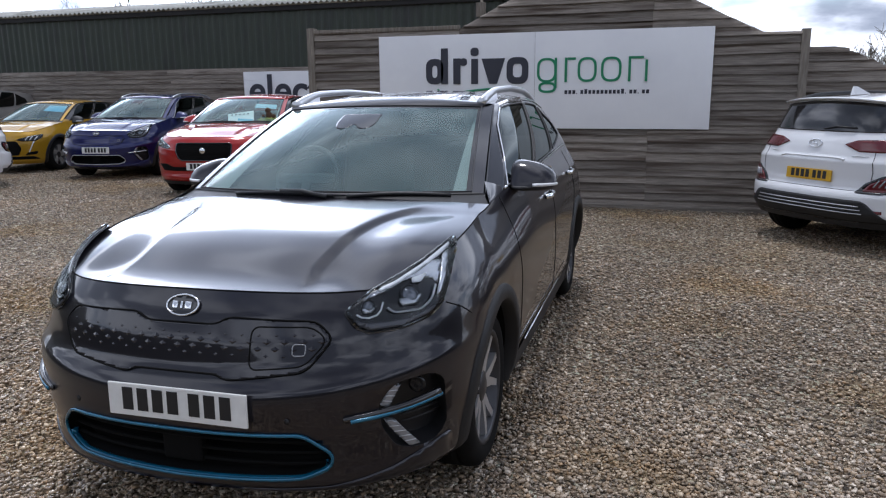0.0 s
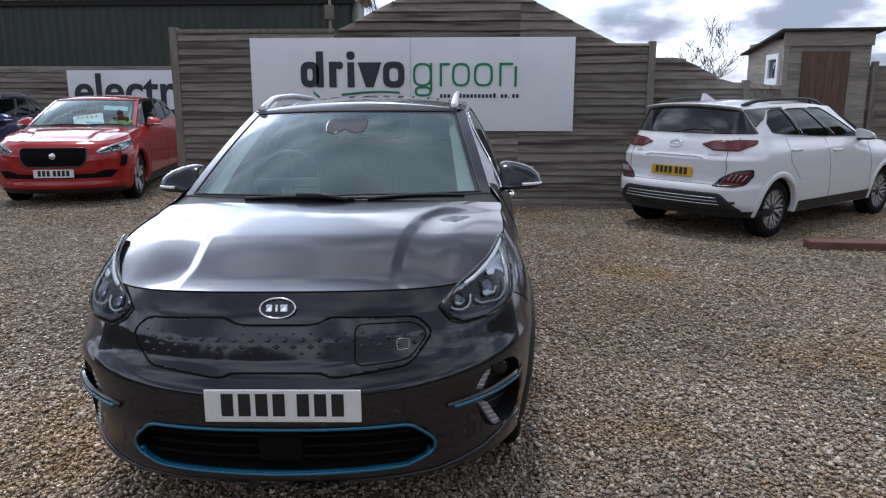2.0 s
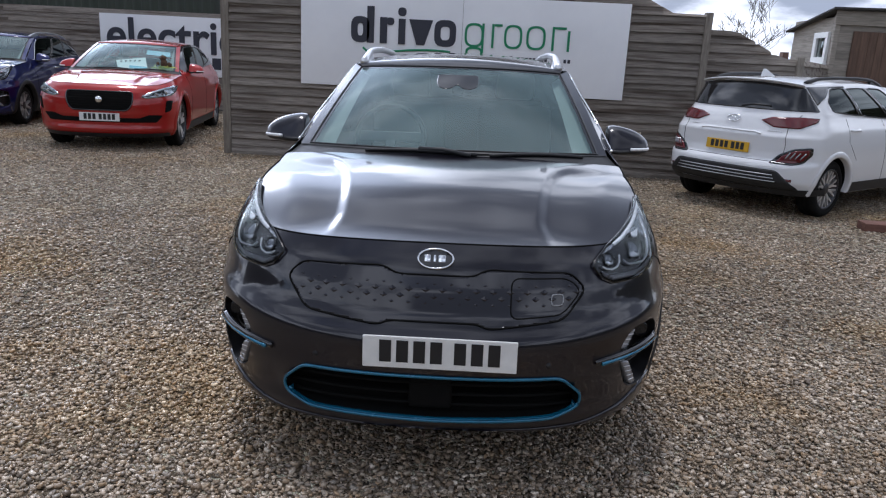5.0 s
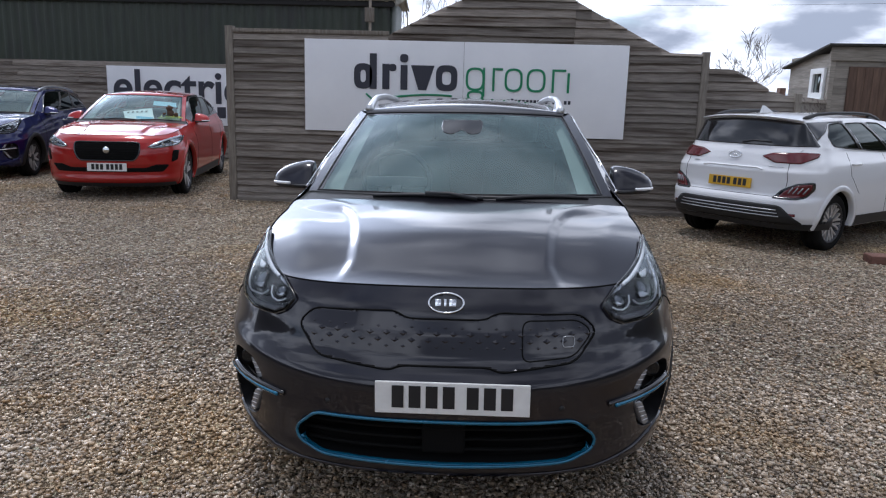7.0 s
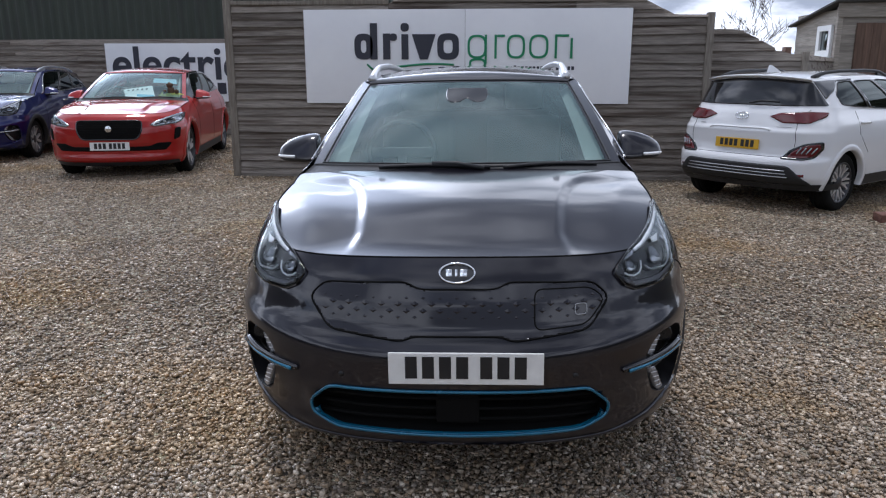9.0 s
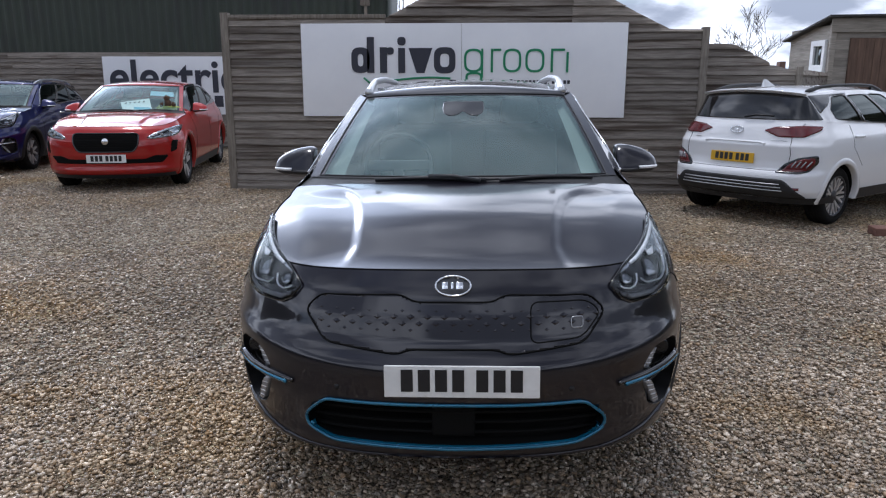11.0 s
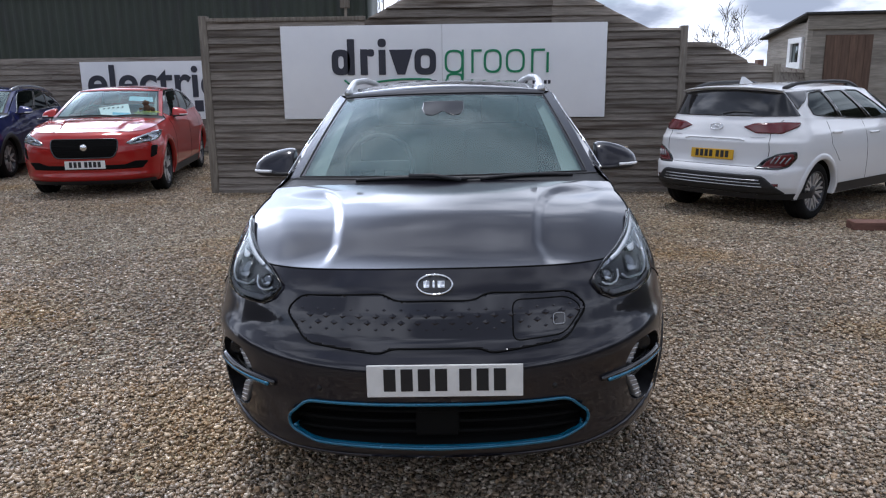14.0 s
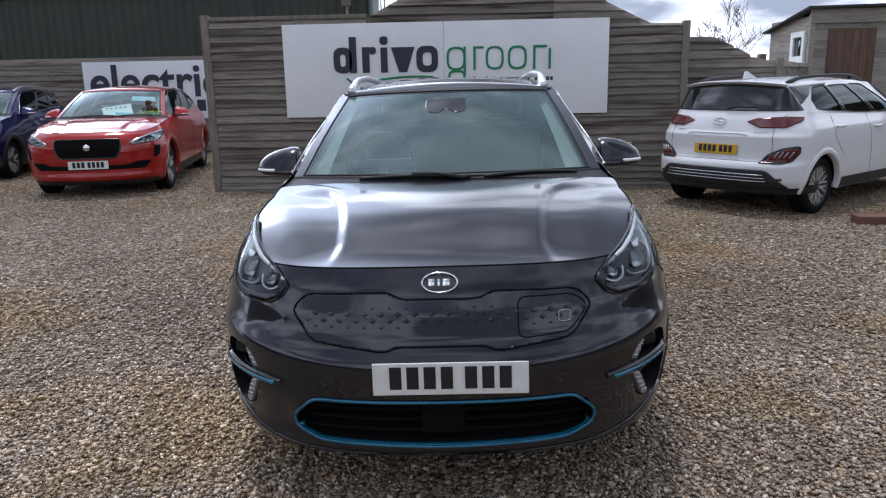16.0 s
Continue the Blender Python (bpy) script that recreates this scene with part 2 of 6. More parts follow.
M_FRIT = plain("printed_glass_edge", (0.010, 0.010, 0.012), 0.1, spec=0.6)
M_LENS = glass("lamp_lens", (0.93, 0.95, 0.97), 1.17)
M_DAYLAMP = plain("day_lamp_glass", (0.30, 0.31, 0.33), 0.15, 0.3)
M_TRIM = plain("pale_pillar_trim", (0.28, 0.31, 0.31), 0.8)
M_LAMPIN = plain("lamp_reflector", (0.45, 0.46, 0.48), 0.2, 0.9)
M_SMOKE = plain("smoked_band", (0.11, 0.11, 0.12), 0.3, 0.2)
M_PROJ = plain("projector_glass", (0.16, 0.17, 0.19), 0.12, 0.6)
M_LAMPDK = plain("lamp_bezel", (0.010, 0.010, 0.012), 0.25, 0.1)
M_DRL = plain("white_lamp", (0.80, 0.81, 0.83), 0.25)
M_REDLAMP = plain("red_lamp", (0.10, 0.004, 0.007), 0.15, coat=0.5)
M_PLATEW = plain("white_plate", (0.78, 0.78, 0.76), 0.35)
M_PLATEY = plain("yellow_plate", (0.62, 0.36, 0.018), 0.35)
M_INK = plain("plate_black", (0.012, 0.012, 0.014), 0.5)
M_SEAT = plain("grey_seat", (0.20, 0.21, 0.21), 0.8)
M_DASH = plain("dashboard_plastic", (0.20, 0.21, 0.21), 0.7)
M_WOOD = textured("weathered_larch", (0.145, 0.122, 0.102), (0.315, 0.280, 0.243), 4.5, 0.85, bump=0.7, bump_scale=26, bump_dist=0.005, stretch=(1.0, 8, 22), rand=0.26,
                  stain=(0.070, 0.050, 0.037), stain_scale=0.8, stain_cut=(0.50, 0.68))
M_POST = textured("weathered_post", (0.13, 0.11, 0.09), (0.27, 0.24, 0.20), 4.0, 0.85, bump=0.5, bump_scale=20, bump_dist=0.004, stretch=(10, 10, 1), rand=0.15)
M_SHED = textured("shed_board", (0.19, 0.168, 0.140), (0.36, 0.325, 0.28), 3.0, 0.8, bump=0.4, bump_scale=16, bump_dist=0.003, stretch=(1, 1, 12), rand=0.2)
M_SHEDDOOR = textured("brown_shed_door", (0.085, 0.05, 0.035), (0.16, 0.10, 0.07), 3.0, 0.8, bump=0.4, bump_scale=20, bump_dist=0.003, stretch=(8, 8, 1), rand=0.1)
M_FELT = textured("roofing_felt", (0.03, 0.03, 0.03), (0.07, 0.068, 0.065), 20, 0.9, bump=0.4, bump_scale=200, bump_dist=0.002)
M_GREENSHEET = textured("green_profiled_sheet", (0.021, 0.032, 0.021), (0.038, 0.050, 0.035), 2.0, 0.5, bump=0.1, bump_scale=30, bump_dist=0.002, stretch=(3, 3, 0.5),
                        stain=(0.024, 0.028, 0.024), stain_scale=1.5)
M_CEMENT = textured("fibre_cement", (0.33, 0.33, 0.31), (0.52, 0.52, 0.49), 4.0, 0.85, bump=0.3, bump_scale=80, bump_dist=0.002, stain=(0.2, 0.2, 0.17))
M_SIGN = textured("white_sign_panel", (0.79, 0.80, 0.83), (0.86, 0.87, 0.89), 1.2, 0.42, bump=0.03, bump_scale=3, rough_var=0.08)
M_SIGNINK = plain("sign_dark_grey", (0.030, 0.032, 0.048), 0.45)
M_SIGNGREEN = plain("sign_green", (0.012, 0.23, 0.105), 0.4)
M_BARK = textured("bare_bark", (0.085, 0.07, 0.052), (0.17, 0.15, 0.115), 8, 0.9, bump=0.4, bump_scale=40)
M_BEAM = textured("red_brown_sleeper", (0.10, 0.045, 0.034), (0.20, 0.10, 0.075), 5, 0.85, bump=0.5, bump_scale=40, bump_dist=0.004, stretch=(1, 6, 6))
M_PAPER = plain("white_card", (0.8, 0.82, 0.84), 0.5)
M_SILVER = car_paint("silver_paint", (0.42, 0.42, 0.42), 0.7, 0.35)
M_CABLE = plain("grey_cable", (0.10, 0.10, 0.11), 0.6)
M_STICKER = plain("pale_sticker", (0.35, 0.55, 0.66), 0.4)
M_CYAN = plain("cyan_sticker", (0.10, 0.42, 0.62), 0.4)
M_TOYG = textured("green_plush", (0.24, 0.29, 0.04), (0.46, 0.50, 0.12), 40, 0.9, bump=0.5, bump_scale=200)
M_TOYB = textured("brown_plush", (0.05, 0.028, 0.016), (0.12, 0.065, 0.035), 40, 0.9, bump=0.5, bump_scale=200)
M_BRICK = textured("chimney_brick", (0.10, 0.06, 0.045), (0.2, 0.12, 0.09), 10, 0.9)
M_UPVC = plain("white_frame", (0.78, 0.79, 0.78), 0.4)


def brown_patches(n, l, co, colour):
    """Rust-brown stained patches a metre or so across."""
    pn = n.new("ShaderNodeTexNoise"); pn.inputs["Scale"].default_value, pn.inputs["Detail"].default_value = 0.75, 5.0
    l.new(co.outputs["Object"], pn.inputs["Vector"])
    pr = n.new("ShaderNodeMapRange"); pr.inputs["From Min"].default_value, pr.inputs["From Max"].default_value = 0.50, 0.68
    l.new(pn.outputs["Fac"], pr.inputs["Value"])
    mx = n.new("ShaderNodeMix"); mx.data_type, mx.blend_type = "RGBA", "MULTIPLY"
    mx.inputs["B"].default_value = (1.0, 0.88, 0.66, 1)
    l.new(pr.outputs[0], mx.inputs["Factor"]); l.new(colour, mx.inputs["A"])
    return mx.outputs["Result"]


def stone_material():
    """Flint chips: each stone takes one of many buff, grey, brown and pale tones."""
    m, n, l, b = material("flint_gravel")
    ge = n.new("ShaderNodeNewGeometry")
    rp = n.new("ShaderNodeValToRGB")
    rp.color_ramp.interpolation = "CONSTANT"
    e = rp.color_ramp.elements
    tones = ((0.168, 0.126, 0.090), (0.315, 0.242, 0.171), (0.420, 0.335, 0.248), (0.242, 0.175, 0.117), (0.347, 0.296, 0.239), (0.525, 0.427, 0.324), (0.284, 0.204, 0.131), (0.399, 0.301, 0.203),
             (0.200, 0.160, 0.122), (0.693, 0.592, 0.477), (0.336, 0.257, 0.180), (0.473, 0.378, 0.284), (0.263, 0.218, 0.171), (0.378, 0.262, 0.158))
    e[0].position, e[0].color = 0.0, (*tones[0], 1)
    e[1].position, e[1].color = 1 / len(tones), (*tones[1], 1)
    for k, c in enumerate(tones[2:]):
        q = e.new((k + 2) / len(tones)); q.color = (*c, 1)
    l.new(ge.outputs["Random Per Island"], rp.inputs["Fac"])
    co = n.new("ShaderNodeTexCoord")
    big = n.new("ShaderNodeTexNoise"); big.inputs["Scale"].default_value, big.inputs["Detail"].default_value = 0.55, 6.0
    l.new(co.outputs["Object"], big.inputs["Vector"])
    fine = n.new("ShaderNodeTexNoise"); fine.inputs["Scale"].default_value = 140.0
    l.new(co.outputs["Object"], fine.inputs["Vector"])
    br = n.new("ShaderNodeMapRange")
    br.inputs["From Min"].default_value, br.inputs["From Max"].default_value, br.inputs["To Min"].default_value, br.inputs["To Max"].default_value = 0.3, 0.7, 0.80, 1.18
    l.new(big.outputs["Fac"], br.inputs["Value"])
    fr = n.new("ShaderNodeMapRange"); fr.inputs["To Min"].default_value, fr.inputs["To Max"].default_value = 0.58, 1.42
    l.new(fine.outputs["Fac"], fr.inputs["Value"])
    mu = n.new("ShaderNodeMath"); mu.operation = "MULTIPLY"
    l.new(br.outputs[0], mu.inputs[0]); l.new(fr.outputs[0], mu.inputs[1])
    hs = n.new("ShaderNodeHueSaturation"); l.new(mu.outputs[0], hs.inputs["Value"]); l.new(rp.outputs["Color"], hs.inputs["Color"])
    l.new(brown_patches(n, l, co, hs.outputs["Color"]), b.inputs["Base Color"])
    b.inputs["Roughness"].default_value = 0.48
    return m


M_STONE = stone_material()


def gravel_ground():
    """Flint gravel where no single stones are laid: cells of mixed buff, grey and brown with relief."""
    m, n, l, b = material("gravel_bed")
    co = n.new("ShaderNodeTexCoord")
    vo = n.new("ShaderNodeTexVoronoi"); vo.inputs["Scale"].default_value = 42.0
    l.new(co.outputs["Object"], vo.inputs["Vector"])
    vo2 = n.new("ShaderNodeTexVoronoi"); vo2.inputs["Scale"].default_value = 78.0
    l.new(co.outputs["Object"], vo2.inputs["Vector"])
    sep = n.new("ShaderNodeSeparateColor"); l.new(vo.outputs["Color"], sep.inputs[0])
    rp = n.new("ShaderNodeValToRGB")
    e = rp.color_ramp.elements
    e[0].position, e[0].color = 0.0, (0.066, 0.049, 0.033, 1)
    e[1].position, e[1].color = 1.0, (0.850, 0.832, 0.643, 1)
    for p, c in ((0.35, (0.271, 0.202, 0.131, 1)), (0.65, (0.502, 0.393, 0.269, 1)), (0.85, (0.647, 0.542, 0.404, 1))):
        k = e.new(p); k.color = c
    l.new(sep.outputs[0], rp.inputs["Fac"])
    big = n.new("ShaderNodeTexNoise"); big.inputs["Scale"].default_value, big.inputs["Detail"].default_value = 0.55, 6.0
    l.new(co.outputs["Object"], big.inputs["Vector"])
    br = n.new("ShaderNodeMapRange")
    br.inputs["From Min"].default_value, br.inputs["From Max"].default_value = 0.3, 0.7
    br.inputs["To Min"].default_value, br.inputs["To Max"].default_value = 0.72, 1.12
    l.new(big.outputs["Fac"], br.inputs["Value"])
    hs = n.new("ShaderNodeHueSaturation"); l.new(br.outputs[0], hs.inputs["Value"]); l.new(rp.outputs["Color"], hs.inputs["Color"])
    l.new(brown_patches(n, l, co, hs.outputs["Color"]), b.inputs["Base Color"])
    sm = n.new("ShaderNodeMath"); sm.operation = "ADD"
    l.new(vo.outputs["Distance"], sm.inputs[0]); l.new(vo2.outputs["Distance"], sm.inputs[1])
    bp = n.new("ShaderNodeBump"); bp.invert = True
    bp.inputs["Strength"].default_value, bp.inputs["Distance"].default_value = 1.0, 0.045
    l.new(sm.outputs[0], bp.inputs["Height"]); l.new(bp.outputs["Normal"], b.inputs["Normal"])
    b.inputs["Roughness"].default_value = 0.85
    return m


M_GROUND = gravel_ground()


# ---- mesh helpers ----
def mesh_of(name, verts, faces, mats, smooth=True, idx=None, weld=0.0):
    me = bpy.data.meshes.new(name)
    me.from_pydata([tuple(map(float, v)) for v in verts], [], [tuple(map(int, f)) for f in faces])
    for m in (mats if isinstance(mats, (list, tuple)) else [mats]):
        me.materials.append(m)
    if idx is not None:
        me.polygons.foreach_set("material_index", np.array(idx, np.int32))
    if weld:
        bm = bmesh.new(); bm.from_mesh(me)
        bmesh.ops.remove_doubles(bm, verts=bm.verts, dist=weld)
        bmesh.ops.recalc_face_normals(bm, faces=bm.faces)
        bm.to_mesh(me); bm.free()
    me.polygons.foreach_set("use_smooth", np.full(len(me.polygons), smooth))
    me.update()
    return me


def put(name, me, parent=None, m=None, label=""):
    ob = new(name, me)
    if parent is not None:
        ob.parent = parent
    if m is not None:
        ob.matrix_basis = m
    return tagged(ob, label)


def part(name, verts, faces, mats, parent, label="", smooth=True, weld=0.0, m=None):
    return put(name, mesh_of(name, verts, faces, mats, smooth, None, weld), parent, m, label)


def box_geo(x0, x1, y0, y1, z0, z1, bev=0.0):
    bm = bmesh.new()
    bmesh.ops.create_cube(bm, size=1.0)
    for v in bm.verts:
        v.co = Vector(((x0 + x1) / 2 + v.co.x * (x1 - x0), (y0 + y1) / 2 + v.co.y * (y1 - y0), (z0 + z1) / 2 + v.co.z * (z1 - z0)))
    if bev:
        bmesh.ops.bevel(bm, geom=bm.edges[:], offset=bev, segments=2, affect="EDGES", profile=0.6)
    bm.verts.index_update()
    vs, fs = [tuple(v.co) for v in bm.verts], [[v.index for v in f.verts] for f in bm.faces]
    bm.free()
    return vs, fs


def join(*geos):
    vs, fs = [], []
    for v, f in geos:
        o = len(vs)
        vs += [tuple(p) for p in v]
        fs += [[i + o for i in q] for q in f]
    return vs, fs


def moved(geo, m):
    return [tuple(m @ Vector(v)) for v in geo[0]], geo[1]


def tube(pts, r, n=8, closed=False, squash=1.0, taper=None):
    """A round rod along points; squash flattens it along z."""
    P = np.array(pts, float)
    k = len(P)
    vs, fs = [], []
    for i in range(k):
        a, b = (P[(i - 1) % k], P[(i + 1) % k]) if closed else (P[max(i - 1, 0)], P[min(i + 1, k - 1)])
        d = b - a
        d = d / (np.linalg.norm(d) + 1e-9)
        ref = np.array([0, 0, 1.0]) if abs(d[2]) < 0.9 else np.array([1.0, 0, 0])
        s = np.cross(d, ref); s /= np.linalg.norm(s)
        u = np.cross(s, d)
        rr = r if taper is None else r * taper[i]
        for j in range(n):
            t = 2 * math.pi * j / n
            vs.append(P[i] + rr * (math.cos(t) * s + squash * math.sin(t) * u))
    rng = k if closed else k - 1
    for i in range(rng):
        for j in range(n):
            a, b = i * n + j, i * n + (j + 1) % n
            c, d = ((i + 1) % k) * n + (j + 1) % n, ((i + 1) % k) * n + j
            fs.append([a, b, c, d])
    if not closed:
        fs.append(list(range(n))[::-1])
        fs.append([(k - 1) * n + j for j in range(n)])
    return vs, fs


def grid_faces(nu, nv, flip=False):
    fs = []
    for i in range(nu - 1):
        for j in range(nv - 1):
            q = [i * nv + j, (i + 1) * nv + j, (i + 1) * nv + j + 1, i * nv + j + 1]
            fs.append(q[::-1] if flip else q)
    return fs


def lathe(profile, n=48, axis="x"):
    """Profile of (along, radius) turned about the x axis."""
    vs, fs, k = [], [], len(profile)
    for i in range(n):
        t = 2 * math.pi * i / n
        for a, r in profile:
            vs.append((a, r * math.cos(t), r * math.sin(t)))
    for i in range(n):
        for j in range(k - 1):
            fs.append([i * k + j, ((i + 1) % n) * k + j, ((i + 1) % n) * k + j + 1, i * k + j + 1])
    return vs, fs


def sdf(poly, x, z):
    """Signed distance to a closed polygon (inside negative), for arrays."""
    P = np.array(poly, float)
    x, z = np.asarray(x, float), np.asarray(z, float)
    d = np.full(x.shape, 1e9)
    sgn = np.ones(x.shape)
    for i in range(len(P)):
        a, b = P[i], P[(i + 1) % len(P)]
        e = b - a
        wx, wz = x - a[0], z - a[1]
        t = np.clip((wx * e[0] + wz * e[1]) / (e @ e + 1e-12), 0, 1)
        d = np.minimum(d, (wx - t * e[0]) ** 2 + (wz - t * e[1]) ** 2)
        c = (a[1] > z) != (b[1] > z)
        with np.errstate(divide="ignore", invalid="ignore"):
            cross = x < (b[0] - a[0]) * (z - a[1]) / (b[1] - a[1] + 1e-15) + a[0]
        sgn = np.where(c & cross, -sgn, sgn)
    return sgn * np.sqrt(d)


def smooth_poly(poly, n=3, r=.03, step=.03):
    """Rounds the corners of a closed polygon and adds points along its long edges."""
    P = np.array(poly, float)
    k = len(P)
    out = []
    for i in range(k):
        a, p, b = P[i - 1], P[i], P[(i + 1) % k]
        ra = min(r, .45 * np.linalg.norm(a - p))
        rb = min(r, .45 * np.linalg.norm(b - p))
        p0, p1 = p + (a - p) / np.linalg.norm(a - p) * ra, p + (b - p) / np.linalg.norm(b - p) * rb
        for t in np.linspace(0, 1, 6):
            out.append((1 - t) ** 2 * p0 + 2 * t * (1 - t) * p + t * t * p1)
        nxt = P[(i + 1) % k]
        rn = min(r, .45 * np.linalg.norm(nxt - p))
        q = nxt + (p - nxt) / np.linalg.norm(p - nxt) * rn
        m = int(np.linalg.norm(q - p1) / step)
        for t in range(1, m):
            out.append(p1 + (q - p1) * t / m)
    return np.array(out)


def snap(field, x, z, h):
    """Moves grid points that lie near the zero line of a field onto it."""
    e = 1e-4
    s = field(x, z)
    gx, gz = (field(x + e, z) - s) / e, (field(x, z + e) - s) / e
    near = np.abs(s) < h
    return np.where(near, x - s * gx, x), np.where(near, z - s * gz, z), np.where(near, 0.0, s), near


def patch(surface, poly, step=0.012, off=0.003, rim=0.006):
    """A sheet over a polygon of a surface (x, z) -> point, standing off it along the outward way, with a turned-in rim."""
    P = np.array(poly, float)
    xs = np.arange(P[:, 0].min() - 2 * step, P[:, 0].max() + 2 * step, step)
    zs = np.arange(P[:, 1].min() - 2 * step, P[:, 1].max() + 2 * step, step)
    gx, gz = np.meshgrid(xs, zs, indexing="ij")
    f = lambda a, b: sdf(P, a, b)
    gx, gz, s, near = snap(f, gx, gz, 0.62 * step)
    nu, nv = gx.shape
    keep, used = [], {}
    vs = []

    def vert(i, j):
        if (i, j) not in used:
            used[(i, j)] = len(vs)
            vs.append(surface(gx[i, j], gz[i, j], off))
        return used[(i, j)]
    for i in range(nu - 1):
        for j in range(nv - 1):
            c = [(i, j), (i + 1, j), (i + 1, j + 1), (i, j + 1)]
            ss = [s[q] for q in c]
            if max(ss) <= 1e-9:
                keep.append([vert(*q) for q in c])
            elif sum(v <= 1e-9 for v in ss) == 3:
                keep.append([vert(*q) for q, v in zip(c, ss) if v <= 1e-9])
    # faces look outwards
    ways = {v: k for k, v in used.items()}
    tot = 0.0
    for q in keep[::max(1, len(keep) // 60)]:
        a, b, c = (np.array(vs[k]) for k in q[:3])
        k = ways[q[0]]
        tot += np.cross(b - a, c - a) @ (np.array(surface(gx[k], gz[k], off + .01)) - a)
    if tot < 0:
        keep = [q[::-1] for q in keep]
    # rim
    count = {}
    for q in keep:
        for a, b in zip(q, q[1:] + q[:1]):
            count[(a, b)] = count.get((a, b), 0) + 1
    inv = {v: k for k, v in used.items()}
    low = {}

    def lower(v):
        if v not in low:
            i, j = inv[v]
            low[v] = len(vs)
            vs.append(surface(gx[i, j], gz[i, j], off - rim))
        return low[v]
    for (a, b) in list(count):
        if (b, a) not in count:
            keep.append([b, a, lower(a), lower(b)])
    return vs, keep


# ---- cars ----
def rounded(rows, s):
    """A line through rows (argument, value) with its corners rounded over about s."""
    x = np.linspace(rows[0, 0], rows[-1, 0], 240)
    y = sum(w * np.interp(x + d * s, np.r_[rows[0, 0] - 1, rows[:, 0], rows[-1, 0] + 1],
                          np.r_[rows[0, 1] - (rows[1, 1] - rows[0, 1]) / (rows[1, 0] - rows[0, 0]), rows[:, 1], rows[-1, 1] + (rows[-1, 1] - rows[-2, 1]) / (rows[-1, 0] - rows[-2, 0])])
            for d, w in ((-1.6, .08), (-1.1, .12), (-.6, .17), (0, .26), (.6, .17), (1.1, .12), (1.6, .08)))
    return np.stack([x, y], 1)


class Spec:
    """Lines of a car: x across, y back from the nose, z up. Tables are (argument, value) rows; sx, sy, sz stretch the reference lines."""
    def __init__(self, sx=1.0, sy=1.0, sz=1.0, front_cuts=()):
        t = lambda rows, a, b: np.array(rows, float) * (a, b)
        self.L = 4.375 * sy
        self.wf = t([(.2, .84), (.3, .88), (.45, .90), (.7, .905), (.8, .89), (.88, .86), (.95, .815), (1.0, .79), (1.05, .77), (1.12, .75)], sz, sx)
        self.wmid = t([(.2, .85), (.4, .895), (.6, .905), (.8, .90), (.95, .875), (1.02, .845), (1.08, .805), (1.15, .78), (1.25, .76)], sz, sx)
        self.yf = t([(.18, .19), (.215, .10), (.235, .045), (.252, -.002), (.29, -.008), (.33, .0), (.37, -.004), (.45, -.018), (.565, -.022), (.59, -.014), (.612, .012), (.66, .036), (.74, .058), (.82, .09), (.87, .125), (.92, .165), (1.0, .21), (1.1, .25)], sz, sy)
        self.smooth_lines()
        self.df, self.pf = .80, 2.6
        self.yr = t([(.2, .12), (.3, .05), (.45, .0), (.62, .0), (.68, .05), (.8, .08), (.95, .12), (1.05, .16), (1.2, .22)], sz, sy)
        self.dr, self.pr = .62, 2.8
        self.top = t([(.12, .889), (.2, .878), (.27, .868), (.36, .884), (.5, .93), (.72, .98), (.95, 1.01), (1.18, 1.035), (1.45, 1.07), (2.5, 1.09), (3.3, 1.12), (3.8, 1.13), (4.1, 1.09), (4.3, 1.03)], sy, sz)
        self.zb = .20 * sz
        self.hub = (.885 * sy, (.885 + 2.70) * sy)
        self.R, self.ra, self.hz = .325, .375, .322
        self.track = .795 * sx
        self.hood_x, self.hood_y, self.crown = .574 * sx, 1.18 * sy, .032
        self.ridge = .014
        self.ws = ((.745 * sx, 1.265 * sy, .21, 1.070 * sz), (.61 * sx, 2.08 * sy, .12, 1.448 * sz, .052))
        self.roof = t([(2.08, .61), (2.6, .62), (3.3, .60), (3.95, .565)], sy, sx)
        self.roofz = t([(2.08, 1.448), (2.4, 1.472), (2.8, 1.482), (3.3, 1.462), (3.95, 1.395)], sy, sz)
        self.roof_crown, self.header = .050, .12
        self.belt_end = 3.95 * sy
        self.front_cuts = list(front_cuts)
        self.rear_glass = [(-.80, .12), (.80, .12), (.74, .90), (-.74, .90)]

    def smooth_lines(self):
        """Round the corners of the section lines, so that the panels reflect evenly."""
        self.wf, self.wmid, self.yf = rounded(self.wf, .030), rounded(self.wmid, .035), rounded(self.yf, .009)


def tab(rows, v):
    return np.interp(v, rows[:, 0], rows[:, 1])


def width(S, z, y):
    k = np.clip((y - 0.95) / 0.8, 0, 1)
    return tab(S.wf, z) * (1 - k) + tab(S.wmid, z) * k


def nose(S, q, z):
    """How far the nose lies back at height z; the crease under the panel climbs towards the wings."""
    return tab(S.yf, z - .075 * q ** 2 * np.exp(-((z - .64) / .11) ** 2))


def front_y(S, x, z):
    w = tab(S.wf, z)
    q = np.clip(np.abs(x) / w, 0, 1)
    return nose(S, q, z) + S.df * (1 - np.maximum(1 - q ** S.pf, 0) ** (1 / S.pf))


def rear_y(S, x, z):
    w = tab(S.wmid, z)
    q = np.clip(np.abs(x) / w, 0, 1)
    return S.L - tab(S.yr, z) - S.dr * (1 - np.maximum(1 - q ** S.pr, 0) ** (1 / S.pr))


